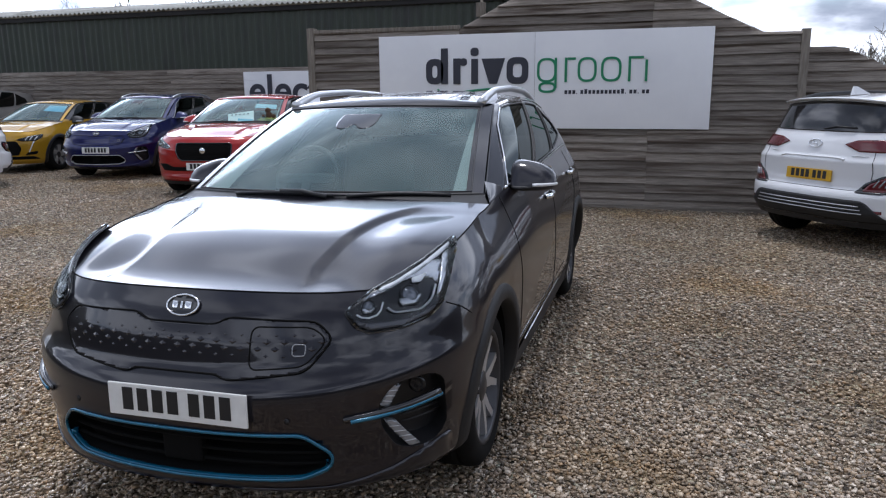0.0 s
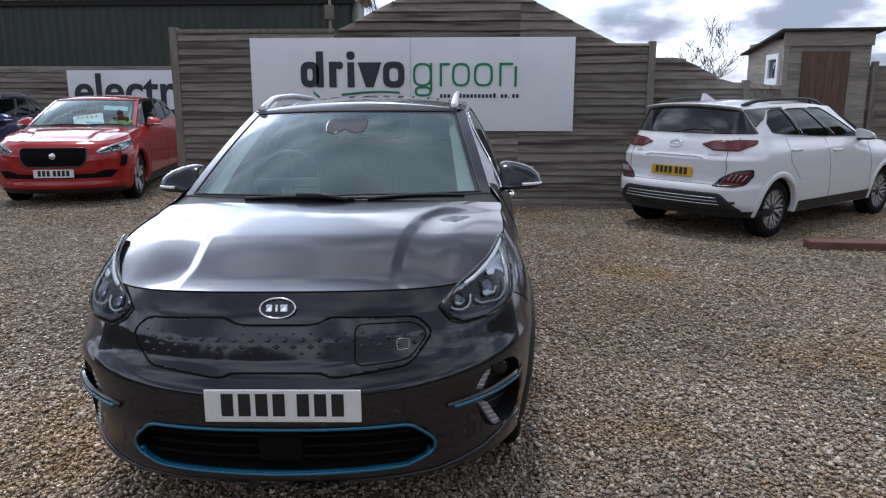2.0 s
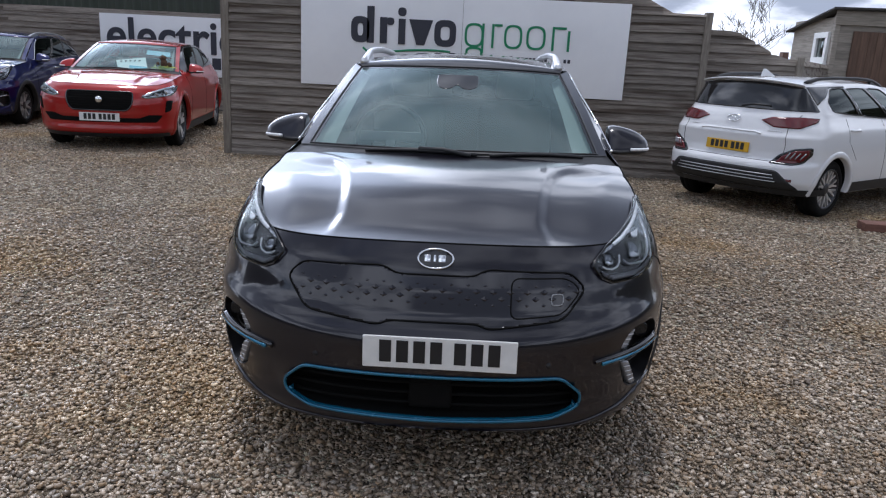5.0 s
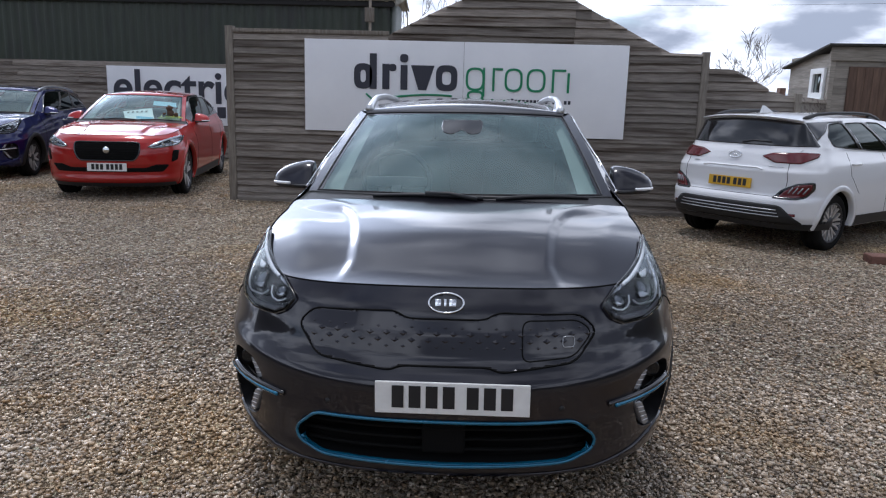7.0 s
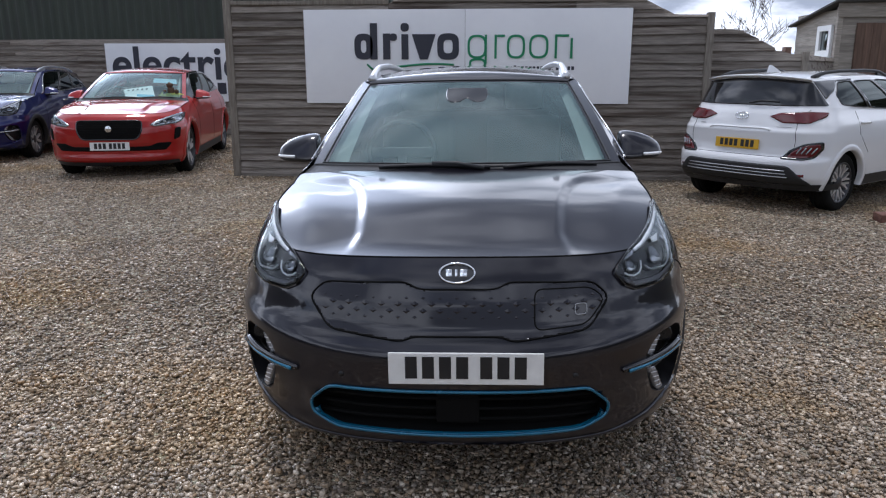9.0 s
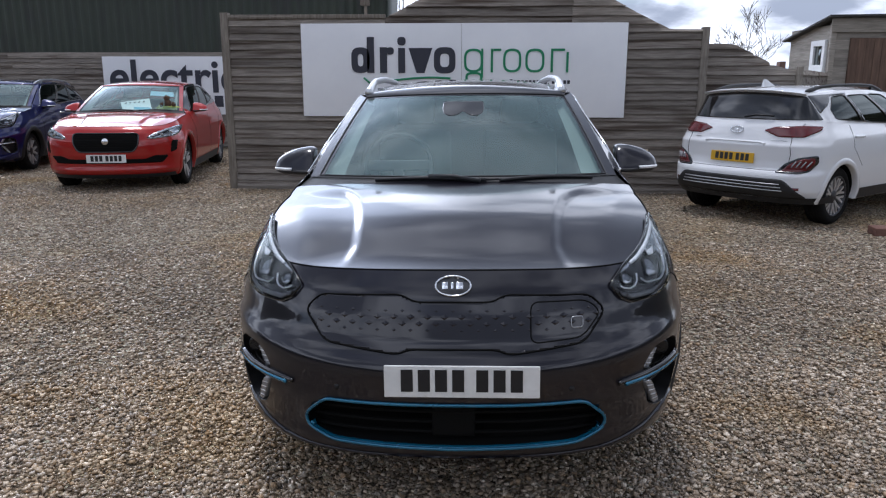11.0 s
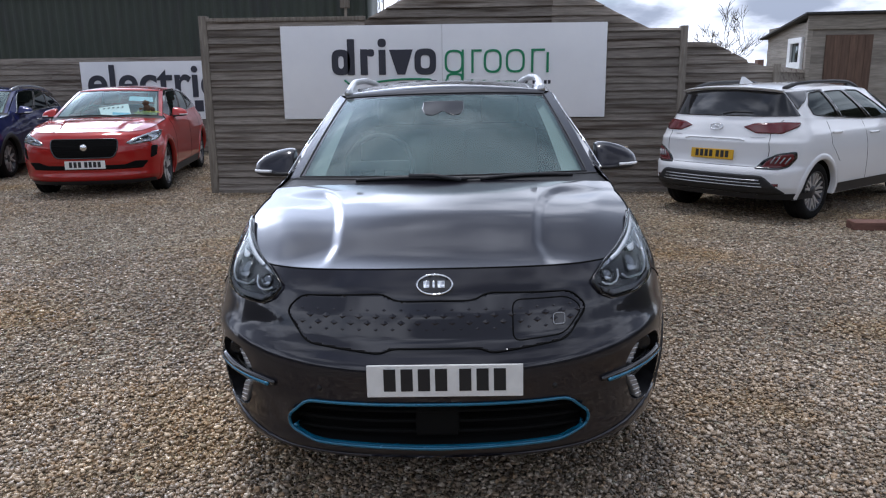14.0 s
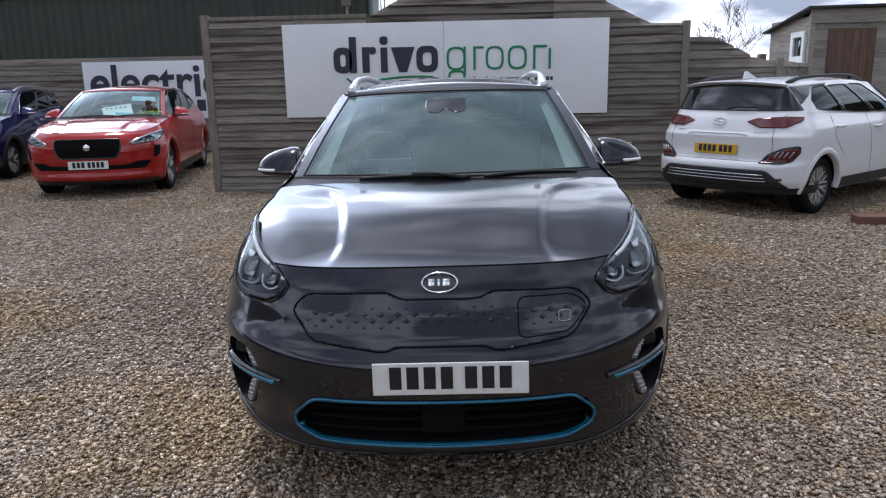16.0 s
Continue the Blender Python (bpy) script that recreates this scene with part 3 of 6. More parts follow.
def side_x(S, y, z):
    a = (y - nose(S, 1.0, z)) / S.df
    b = (S.L - tab(S.yr, z) - y) / S.dr
    w = width(S, z, y)
    fx = w * np.maximum(1 - np.maximum(1 - np.clip(a, 0, 1), 0) ** S.pf, 0) ** (1 / S.pf)
    rx = w * np.maximum(1 - np.maximum(1 - np.clip(b, 0, 1), 0) ** S.pr, 0) ** (1 / S.pr)
    return np.minimum(fx, rx)


def on_front(S):
    def f(x, z, off=0.0):
        e = 1e-3
        y = front_y(S, x, z)
        nx, nz = (front_y(S, x + e, z) - y) / e, (front_y(S, x, z + e) - y) / e
        n = np.array([nx, -1.0, nz]); n /= np.linalg.norm(n)
        return np.array([x, y, z]) + off * n
    return f


def on_rear(S):
    def f(x, z, off=0.0):
        e = 1e-3
        y = rear_y(S, x, z)
        nx, nz = -(rear_y(S, x + e, z) - y) / e, -(rear_y(S, x, z + e) - y) / e
        n = np.array([nx, 1.0, nz]); n /= np.linalg.norm(n)
        return np.array([x, y, z]) + off * n
    return f


def on_side(S, sgn=1):
    def f(y, z, off=0.0):
        return np.array([sgn * (side_x(S, y, z) + off), y, z])
    return f


def along(surface, pts, off=0.0, n=8, closed=False):
    """A line on a surface through 2D points."""
    P = np.array(pts, float)
    out = []
    k = len(P)
    for i in range(k if closed else k - 1):
        a, b = P[i], P[(i + 1) % k]
        for j in range(n):
            out.append(surface(*(a + (b - a) * j / n), off))
    if not closed:
        out.append(surface(*P[-1], off))
    return out


def lower_body(S):
    """Half of the body below the bonnet's edge and the windows, as a grid; openings are cut out of it."""
    fine = np.linspace(0, math.pi / 2, 3000)
    def even(w, d, p, n):
        x, y = w * np.sin(fine) ** (2 / p), d * (1 - np.cos(fine) ** (2 / p))
        s = np.r_[0, np.cumsum(np.hypot(np.diff(x), np.diff(y)))]
        return np.interp(np.linspace(0, s[-1], n), s, fine)
    tf = even(.9, S.df, S.pf, 60)
    tr = even(.9, S.dr, S.pr, 40)[::-1]
    ns = int((S.L - S.df - S.dr) / 0.03)
    cols = [("f", t) for t in tf] + [("s", q) for q in np.linspace(0, 1, ns)[1:-1]] + [("r", t) for t in tr]
    v = np.linspace(0, 1, 46)
    X, Y, Z = (np.zeros((len(cols), len(v))) for _ in range(3))
    for i, (k, q) in enumerate(cols):
        def at(z):
            if k == "f":
                return tab(S.wf, z) * math.sin(q) ** (2 / S.pf), nose(S, math.sin(q) ** (2 / S.pf), z) + S.df * (1 - max(math.cos(q), 0) ** (2 / S.pf))
            if k == "s":
                y = (nose(S, 1.0, z) + S.df) * (1 - q) + (S.L - tab(S.yr, z) - S.dr) * q
                return width(S, z, y), y
            return tab(S.wmid, z) * math.sin(q) ** (2 / S.pr), S.L - tab(S.yr, z) - S.dr * (1 - max(math.cos(q), 0) ** (2 / S.pr))
        zt = 0.95
        for _ in range(12):
            zt = 0.5 * zt + 0.5 * tab(S.top, at(zt)[1])
        for j, a in enumerate(v):
            z = S.zb + (zt - S.zb) * a
            X[i, j], Y[i, j] = at(z)
            Z[i, j] = z
    edge = np.stack([X[:, -1], Y[:, -1], Z[:, -1]], 1)
    hole = np.zeros((len(cols) - 1, len(v) - 1), bool)
    dead = np.zeros(X.shape, bool)
    for hy in S.hub:
        f = lambda y, z: np.hypot(y - hy, z - S.hz) - S.ra
        ny, nz, s, near = snap(f, Y, Z, 0.018)
        near &= X > 0.5
        nz = np.clip(nz, S.zb, 2)
        X, Y, Z = np.where(near, side_x(S, ny, nz), X), np.where(near, ny, Y), np.where(near, nz, Z)
        dead |= (f(Y, Z) < -1e-3) & (X > 0.5)
    for poly in S.front_cuts:
        f = lambda x, z: sdf(poly, x, z)
        m = (Y < 0.62)
        nx, nz, s, near = snap(f, X, Z, 0.012)
        near &= m & (X > 1e-6)
        X, Z = np.where(near, nx, X), np.where(near, nz, Z)
        Y = np.where(near, front_y(S, X, Z), Y)
        dead |= (sdf(poly, X, Z) < -2e-3) & m
    vs = np.stack([X, Y, Z], -1).reshape(-1, 3)
    nv = len(v)
    fs = []
    for i in range(len(cols) - 1):
        for j in range(nv - 1):
            q = [(i, j), (i + 1, j), (i + 1, j + 1), (i, j + 1)]
            bad = [dead[p] for p in q]
            k = [p[0] * nv + p[1] for p, b in zip(q, bad) if not b]
            if len(k) >= 3:
                fs.append(k)
    mir = vs * (-1, 1, 1)
    o = len(vs)
    return np.r_[vs, mir], fs + [[i + o for i in q[::-1]] for q in fs], edge


def ruled(A, B, n, bulge=None):
    """A sheet between two lines of the same length."""
    A, B = np.array(A, float), np.array(B, float)
    vs = []
    for i in range(len(A)):
        for j in range(n):
            t = j / (n - 1)
            p = A[i] * (1 - t) + B[i] * t
            if bulge is not None:
                p = p + np.array(bulge) * 4 * t * (1 - t)
            vs.append(p)
    return vs, grid_faces(len(A), n)


def wheel_part(car, S, x, y, face, rim_r, spokes, style):
    """A wheel whose outer face looks along face (+1 or -1 in x): rim with its spokes, the tyre on it, the disc behind."""
    w = 0.215
    R = S.R
    m = Matrix.Translation((x, y, R - 0.004)) @ (Matrix.Identity(4) if face > 0 else Matrix.Rotation(math.pi, 4, "Z"))
    barrel = lathe([(-0.10, rim_r - .01), (-0.095, rim_r), (0.085, rim_r), (0.097, rim_r + .006), (0.100, rim_r - .004), (0.088, rim_r - .016), (-0.08, rim_r - .03), (-0.082, 0.07)], 40)
    rim = part("wheel", *barrel, M_RIMDARK, car, m=m)
    prof = [(-w / 2 + .012, rim_r - .002), (-w / 2, rim_r + .03), (-w / 2 + .004, R - .035), (-w / 2 + .022, R - .008), (-w / 2 + .05, R), (-.04, R), (-.038, R - .006), (-.032, R - .006), (-.03, R),
            (.03, R), (.032, R - .006), (.038, R - .006), (.04, R), (w / 2 - .05, R), (w / 2 - .022, R - .008), (w / 2 - .004, R - .035), (w / 2, rim_r + .03), (w / 2 - .012, rim_r - .002)]
    part("tyre", *lathe(prof, 56), M_TYRE, rim)
    gs = []
    for k in range(spokes):
        a = 2 * math.pi * k / spokes
        for d in style:
            r0, r1 = 0.05, rim_r - .008
            t0, t1 = a + d[0], a + d[1]
            h0, h1 = d[2], d[3]
            vs = []
            for x0 in (0.055, 0.088):
                for r, t, h in ((r0, t0, h0), ((r0 + r1) / 2, (t0 + t1) / 2, (h0 + h1) / 2), (r1, t1, h1)):
                    dx = x0 - 0.014 * (1 - (r - r0) / (r1 - r0))
                    for sg in (-1, 1):
                        tx, tz = math.cos(t), math.sin(t)
                        vs.append((dx, r * tx - sg * h * tz, r * tz + sg * h * tx))
            fs = []
            for q in range(2):
                b = 2 * q
                fs += [[b, b + 1, b + 3, b + 2], [6 + b, 8 + b, 9 + b, 7 + b], [b, b + 2, b + 8, b + 6], [b + 1, b + 7, b + 9, b + 3]]
            gs.append((vs, fs))
    part("spokes", *join(*gs), M_RIM, rim, smooth=False)
    part("hub_cap", *lathe([(.05, .075), (.074, .068), (.08, .045), (.086, .03), (.086, .0)], 24), M_RIMDARK, rim)
    part("brake_disc", *lathe([(.02, .0), (.02, .14), (.0, .14), (.0, .05)], 32), M_SATIN, rim)
    return rim


def number_plate(car, name, m, mat, w=0.52, h=0.111, groups=((0, 1, 2, 3), (4, 5, 6))):
    """A plate in its own x-z plane facing -y; characters are plain bars."""
    v, f = box_geo(-w / 2, w / 2, -.004, .004, -h / 2, h / 2, .0035)
    pl = part(name, v, f, mat, car, m=m, smooth=False)
    cw, gap, sp = .040, .0172, .040
    n = sum(map(len, groups))
    x = -(n * cw + (n - 2) * gap + sp) / 2
    me = mesh_of("bar", *box_geo(0, cw, -.0062, -.0042, -.0385, .0385, .0006), M_INK, False)
    for gi, g in enumerate(groups):
        for _ in g:
            put("bar", me, pl, Matrix.Translation((x, 0, .004)))
            x += cw + gap
        x += sp - gap
    return pl


def glasshouse(car, S, paint, side_glass, pillar, windows, cowl=True):
    """Windscreen, roof, side windows with frames, rear window. windows: polygons in (u, v) of the side sheet."""
    (xb, yb, bb, zb), (xt, yt, bt, zt, ct) = S.ws
    a = np.linspace(-1, 1, 41)
    bot = np.stack([a * xb, yb - bb * (1 - a ** 2), zb + .012 * (1 - a ** 2)], 1)
    top = np.stack([a * xt, yt - bt * (1 - a ** 2), zt + ct * (1 - a ** 2)], 1)
    # painted pillars and a black band frame the pane
    def ws(u, v, off=0.0):
        p0 = np.array([u * xb, yb - bb * (1 - u * u), zb + .012 * (1 - u * u)])
        p1 = np.array([u * xt, yt - bt * (1 - u * u), zt + ct * (1 - u * u)])
        p = p0 * (1 - v) + p1 * v
        return p + np.array([0, -.45, .9]) * (.035 * 4 * v * (1 - v) * (1 - .6 * u * u) + off)
    full = ws
    def ws(u, v, off=0.0):
        """The pane's own top edge bows down in the middle, under the painted header."""
        return full(u, v * (1 - S.header * (1 - u * u) * max(v, 0) ** 2), off)
    P = [(-.95, .004), (.95, .004), (.925, .965), (-.925, .965)]
    part("windscreen", *patch(ws, P, .02, .0, .0008), M_WS, car).visible_shadow = False
    n = 30
    outer = [(-1, 0), (1, 0), (1, 1), (-1, 1)]
    def quad(p, q, inn, inn2, mat, name):
        inn, inn2 = [np.array((c[0] * .984, .5 + (c[1] - .5) * .975)) for c in (inn, inn2)]
        A = [full(*(np.array(p) + (np.array(q) - p) * i / n), .002) for i in range(n + 1)]
        B = [ws(*(inn + (inn2 - inn) * i / n), .0025) for i in range(n + 1)]
        part(name, *ruled(A, B, 8, (0, -.004, .010) if name == "roof_front_edge" else None), mat, car)
    quad(outer[0], outer[1], P[0], P[1], M_BLACK, "windscreen_band")
    quad(outer[1], outer[2], P[1], P[2], paint, "pillar")
    quad(outer[2], outer[3], P[2], P[3], paint, "roof_front_edge")
    quad(outer[3], outer[0], P[3], P[0], paint, "pillar")
    I = [(-.905, .020), (.905, .020), (.885, .915), (-.885, .915)]
    for k in range(4):
        A = [ws(*(np.array(P[k]) + (np.array(P[(k + 1) % 4]) - P[k]) * i / n), .0012) for i in range(n + 1)]
        B = [ws(*(np.array(I[k]) + (np.array(I[(k + 1) % 4]) - I[k]) * i / n), .0012) for i in range(n + 1)]
        part("glass_border", *ruled(A, B, 3), M_FRIT, car)
    edge_in = [np.array((c[0] * .984, .5 + (c[1] - .5) * .975)) for c in P]
    part("windscreen_seal", *tube(along(ws, edge_in, .003, 24, True), .0042, 6, True), M_BLACK, car)
    for sg in (-1, 1):
        A = [ws(sg * .935, v, -.02) for v in np.linspace(.05, .95, 20)]
        B = [ws(sg * (.80 + .04 * v), v, -.07) for v in np.linspace(.05, .97, 20)]
        part("pillar_trim", *ruled(A, B, 3), M_TRIM, car)
    # roof
    ys = np.linspace(S.roof[0, 0], S.roof[-1, 0], 40)
    rows = []
    for y in ys:
        x, z = tab(S.roof, y), tab(S.roofz, y)
        k = (y - ys[0]) / (ys[-1] - ys[0])
        bow = -bt * (1 - k) + .10 * k
        for q in a:
            rows.append((q * x, y + bow * (1 - q * q), z + S.roof_crown * (1 - abs(q) ** 2.2)))
    part("roof", rows, grid_faces(40, 41), paint, car)
    # side sheet between the belt and the roof's edge
    def side(sgn):
        def f(u, v, off=0.0):
            y0 = yb + .02 + (S.belt_end - yb - .02) * u
            p0 = np.array([side_x(S, y0, tab(S.top, y0)), y0, tab(S.top, y0)])
            if u < .06:
                p0[0] = p0[0] * (u / .06) + xb * (1 - u / .06)
            y1 = yt + (S.roof[-1, 0] - yt) * u
            p1 = np.array([tab(S.roof, y1), y1, tab(S.roofz, y1)])
            p = p0 * (1 - v) + p1 * v
            p[0] += .03 * 4 * v * (1 - v) * min(1, u * 6) * (1 - u ** 8) + off
            return p * (sgn, 1, 1)
        return f
    for sgn in (-1, 1):
        f = side(sgn)
        KU, KV, step = 2.6, .42, .0135
        fm = lambda p, q, off=0.0: f(p / KU, q / KV, off)
        polys = [np.array(w) * (KU, KV) for w in windows]
        gu, gv = np.meshgrid(np.linspace(0, KU, int(KU / step)), np.linspace(0, KV, int(KV / step)), indexing="ij")
        dead = np.zeros(gu.shape, bool)
        for poly in polys:
            g = lambda p, q: sdf(poly, p, q)
            gu, gv, s, near = snap(g, gu, gv, .0092)
            dead |= sdf(poly, gu, gv) < -1e-3
        nu, nv = gu.shape
        vs = [fm(p, q) for p, q in zip(gu.ravel(), gv.ravel())]
        fs = []
        for i in range(nu - 1):
            for j in range(nv - 1):
                q = [(i, j), (i + 1, j), (i + 1, j + 1), (i, j + 1)]
                k = [p[0] * nv + p[1] for p in q if not dead[p]]
                if len(k) >= 3:
                    fs.append(k)
        part("window_frame", vs, fs, pillar, car)
        for k, poly in enumerate(polys):
            part("side_window", *patch(fm, poly, .0135, -.003, .003), side_glass[k], car).visible_shadow = False
            part("window_seal", *tube(along(fm, poly, .001, 1, True), .0055, 6, True), M_BLACK, car)
    return ws, side


def smoothstep(t):
    t = max(0.0, min(1.0, t))
    return t * t * (3 - 2 * t)


def hood_of(S, edge, drop=0.0):
    """Bonnet between the body's top edges, with a crown and two soft ridges."""
    E = edge
    c = int(np.argmin(np.abs(E[:, 0] - S.hood_x) + (E[:, 1] > 0.6) * 9))
    e = int(np.argmax(E[:, 1] >= S.hood_y))
    ms = np.unique(np.linspace(c, e, 60).astype(int))
    ks = list(range(0, c + 1))
    fr = np.array([E[k, 0] / E[c, 0] for k in ks])
    aa = np.unique(np.r_[np.linspace(0, .45, 24), np.linspace(.45, .88, 84), np.linspace(.88, 1, 12), fr])
    vs = []
    for m in ms:
        b = (E[m, 1] - E[c, 1]) / (E[e, 1] - E[c, 1])
        for sg in (-1, 1):
            for q in (aa[::-1] if sg < 0 else aa[1:]):
                yk, zk = np.interp(q, fr, E[:c + 1, 1]), np.interp(q, fr, E[:c + 1, 2])
                y = E[m, 1] - (E[c, 1] - yk) * (1 + .15 * b)
                z = E[m, 2] + (zk - E[c, 2]) * (1 - b) + (S.crown * min(1, b * 2.2) ** .8 + .004 * b) * (1 - q ** 2.4)
                # a soft step beside the raised middle, bowed inwards and fading at both ends
                yr, x = y / (S.hood_y / 1.18), q * E[m, 0] / (S.hood_x / .574)
                xr = float(np.interp(yr, [.05, .16, .225, .35, .52, .66, .80, .88, .96, 1.02, 1.10], [.45, .396, .370, .350, .364, .385, .418, .452, .498, .54, .60]))
                k = smoothstep((yr - .12) / .26) * smoothstep((1.04 - yr) / .16)
                d = x - xr
                z -= S.ridge * k * smoothstep(d / .050) * (1 - smoothstep((d - .06) / .20))
                vs.append((sg * q * E[m, 0], y, z - drop))
    n = 2 * len(aa) - 1
    return vs, grid_faces(len(ms), n), [vs[i] for i in range(len(vs) - n, len(vs))], c, e


def car_shell(name, S, paint, clad, windows, side_glass, roof_pillar, spoke_style, spokes=5, rim_r=.225, label="", cabin=True, arch=None):
    car = tagged(new(name), label, "car", "cars for sale in the yard")
    if len(S.top) < 100:
        S.top = rounded(S.top, .09)
    vs, fs, edge = lower_body(S)
    part("body", vs, fs, paint, car, weld=.0006)
    hv, hf, hrow, c, e = hood_of(S, edge)
    part("bonnet", hv, hf, paint, car)
    seam = [p for p in edge[:e + 1]]
    full = [(-p[0], p[1], p[2]) for p in seam[::-1]] + [tuple(p) for p in seam[1:]]
    part("bonnet_gap", *tube([(p[0] * 1.001, p[1], p[2] + .0005) for p in full[::2]], .0030, 6), M_DARK, car)
    ws, side = glasshouse(car, S, paint, side_glass, roof_pillar, windows)
    # cowl between bonnet and windscreen
    a = np.linspace(-1, 1, 41)
    H = np.array(hrow)
    xs = np.interp(np.linspace(0, len(H) - 1, 41), np.arange(len(H)), H[:, 0])
    A = [(x, np.interp(x, H[:, 0], H[:, 1]) - .01, np.interp(x, H[:, 0], H[:, 2]) - .012) for x in xs]
    B = [ws(q, .012, -.004) for q in a]
    part("cowl", *ruled(A, B, 4), M_BLACK, car)
    # wing tops between the bonnet's corners and the pillars' feet
    for sg in (-1, 1):
        hc = np.array(H[-1] if sg > 0 else H[0])
        foot = ws(sg * 1.0, .10, .004)
        ks = [k for k in range(len(edge)) if S.hood_y - .05 <= edge[k, 1] <= S.ws[0][1] + .22 and edge[k, 0] > .4]
        A = [edge[k] * (sg, 1, 1) for k in ks]
        B = [hc * (1 - t) + foot * t for t in np.linspace(0, 1, len(ks))]
        part("wing_top", *ruled(A, B, 5, (0, 0, .004)), paint, car)
    # rear window and tail between belt end and roof
    k0 = int(np.argmax(edge[:, 1] >= S.belt_end))
    ze0 = float(tab(S.top, S.belt_end))
    half = np.r_[[(float(side_x(S, S.belt_end, ze0)), S.belt_end, ze0)], edge[k0:]]
    bot = np.array([(-p[0], p[1], p[2]) for p in half] + [tuple(p) for p in half[::-1][1:]])
    tx = bot[:, 0] / np.abs(bot[:, 0]).max()
    xe, ye, ze = S.roof[-1, 1], S.roof[-1, 0], S.roofz[-1, 1]
    top = np.stack([tx * xe, ye + .10 * (1 - tx ** 2), ze + S.roof_crown * (1 - np.abs(tx) ** 2.2)], 1)
    order = np.argsort(bot[:, 0])
    bot, top = bot[order], top[order]
    def back(u, v, off=0.0):
        i = (u + 1) / 2 * (len(bot) - 1)
        k = min(int(i), len(bot) - 2)
        t = i - k
        p = (bot[k] * (1 - t) + bot[k + 1] * t) * (1 - v) + (top[k] * (1 - t) + top[k + 1] * t) * v
        return p + np.array([0, .8, .5]) * (.02 * 4 * v * (1 - v) * (1 - u ** 6) + off)
    S.back = back
    uu, vv = np.linspace(-1, 1, 61), np.linspace(0, 1, 14)
    part("tailgate_top", [back(u, v) for u in uu for v in vv], grid_faces(61, 14, True), paint, car)
    rw = smooth_poly(S.rear_glass, r=.06)
    part("rear_window", *patch(back, rw, .03, .004, .006), M_GLOSSBLACK, car)
    # cladding along the sills and round the arches
    for sg in (-1, 1):
        f = on_side(S, sg)
        y0, y1 = S.hub[0] + S.ra, S.hub[1] - S.ra
        A = [f(y, S.zb + .005, .006) for y in np.linspace(y0, y1, 40)]
        B = [f(y, S.zb + .125, .006) for y in np.linspace(y0, y1, 40)]
        part("sill", *ruled(A, B, 5), clad, car)
        for hy in S.hub:
            t0 = -math.asin(min(.95, (S.hz - S.zb) / (S.ra + .02)))
            ts = np.linspace(t0, math.pi - t0, 50)
            rows = []
            for t in ts:
                for r, o in ((S.ra - .012, -.05), (S.ra - .012, .004), (S.ra - .002, .012), (S.ra + .045, .010), (S.ra + .055, .0)):
                    y, z = hy + r * math.cos(t), S.hz + r * math.sin(t)
                    z = max(z, S.zb)
                    rows.append(f(y, z, o))
            part("arch_trim", rows, grid_faces(50, 5), arch or clad, car)
            # liner
            rows = []
            for t in ts:
                y, z = hy + (S.ra - .008) * math.cos(t), S.hz + (S.ra - .008) * math.sin(t)
                xo = side_x(S, y, max(z, S.zb)) - .03
                rows += [(sg * xo, y, z), (sg * (S.track - .28), y, z)]
            part("arch_liner", rows, grid_faces(50, 2), M_DARK, car)
    # underside
    part("underbody", *box_geo(-.88 * tab(S.wf, .7), .88 * tab(S.wf, .7), S.hub[0] + S.ra + .02, S.hub[1] - S.ra - .02, S.zb - .02, S.zb + .05, .02), M_DARK, car)
    part("floor_pan", *box_geo(-.46, .46, .16, S.L - .25, S.zb + .01, .60, .02), M_DARK, car)
    for hy in S.hub:
        for sg in (-1, 1):
            wheel_part(car, S, sg * (S.track - .045), hy, sg, rim_r, spokes, spoke_style)
    if cabin:
        interior(car, S)
    return car, ws, side, edge, back


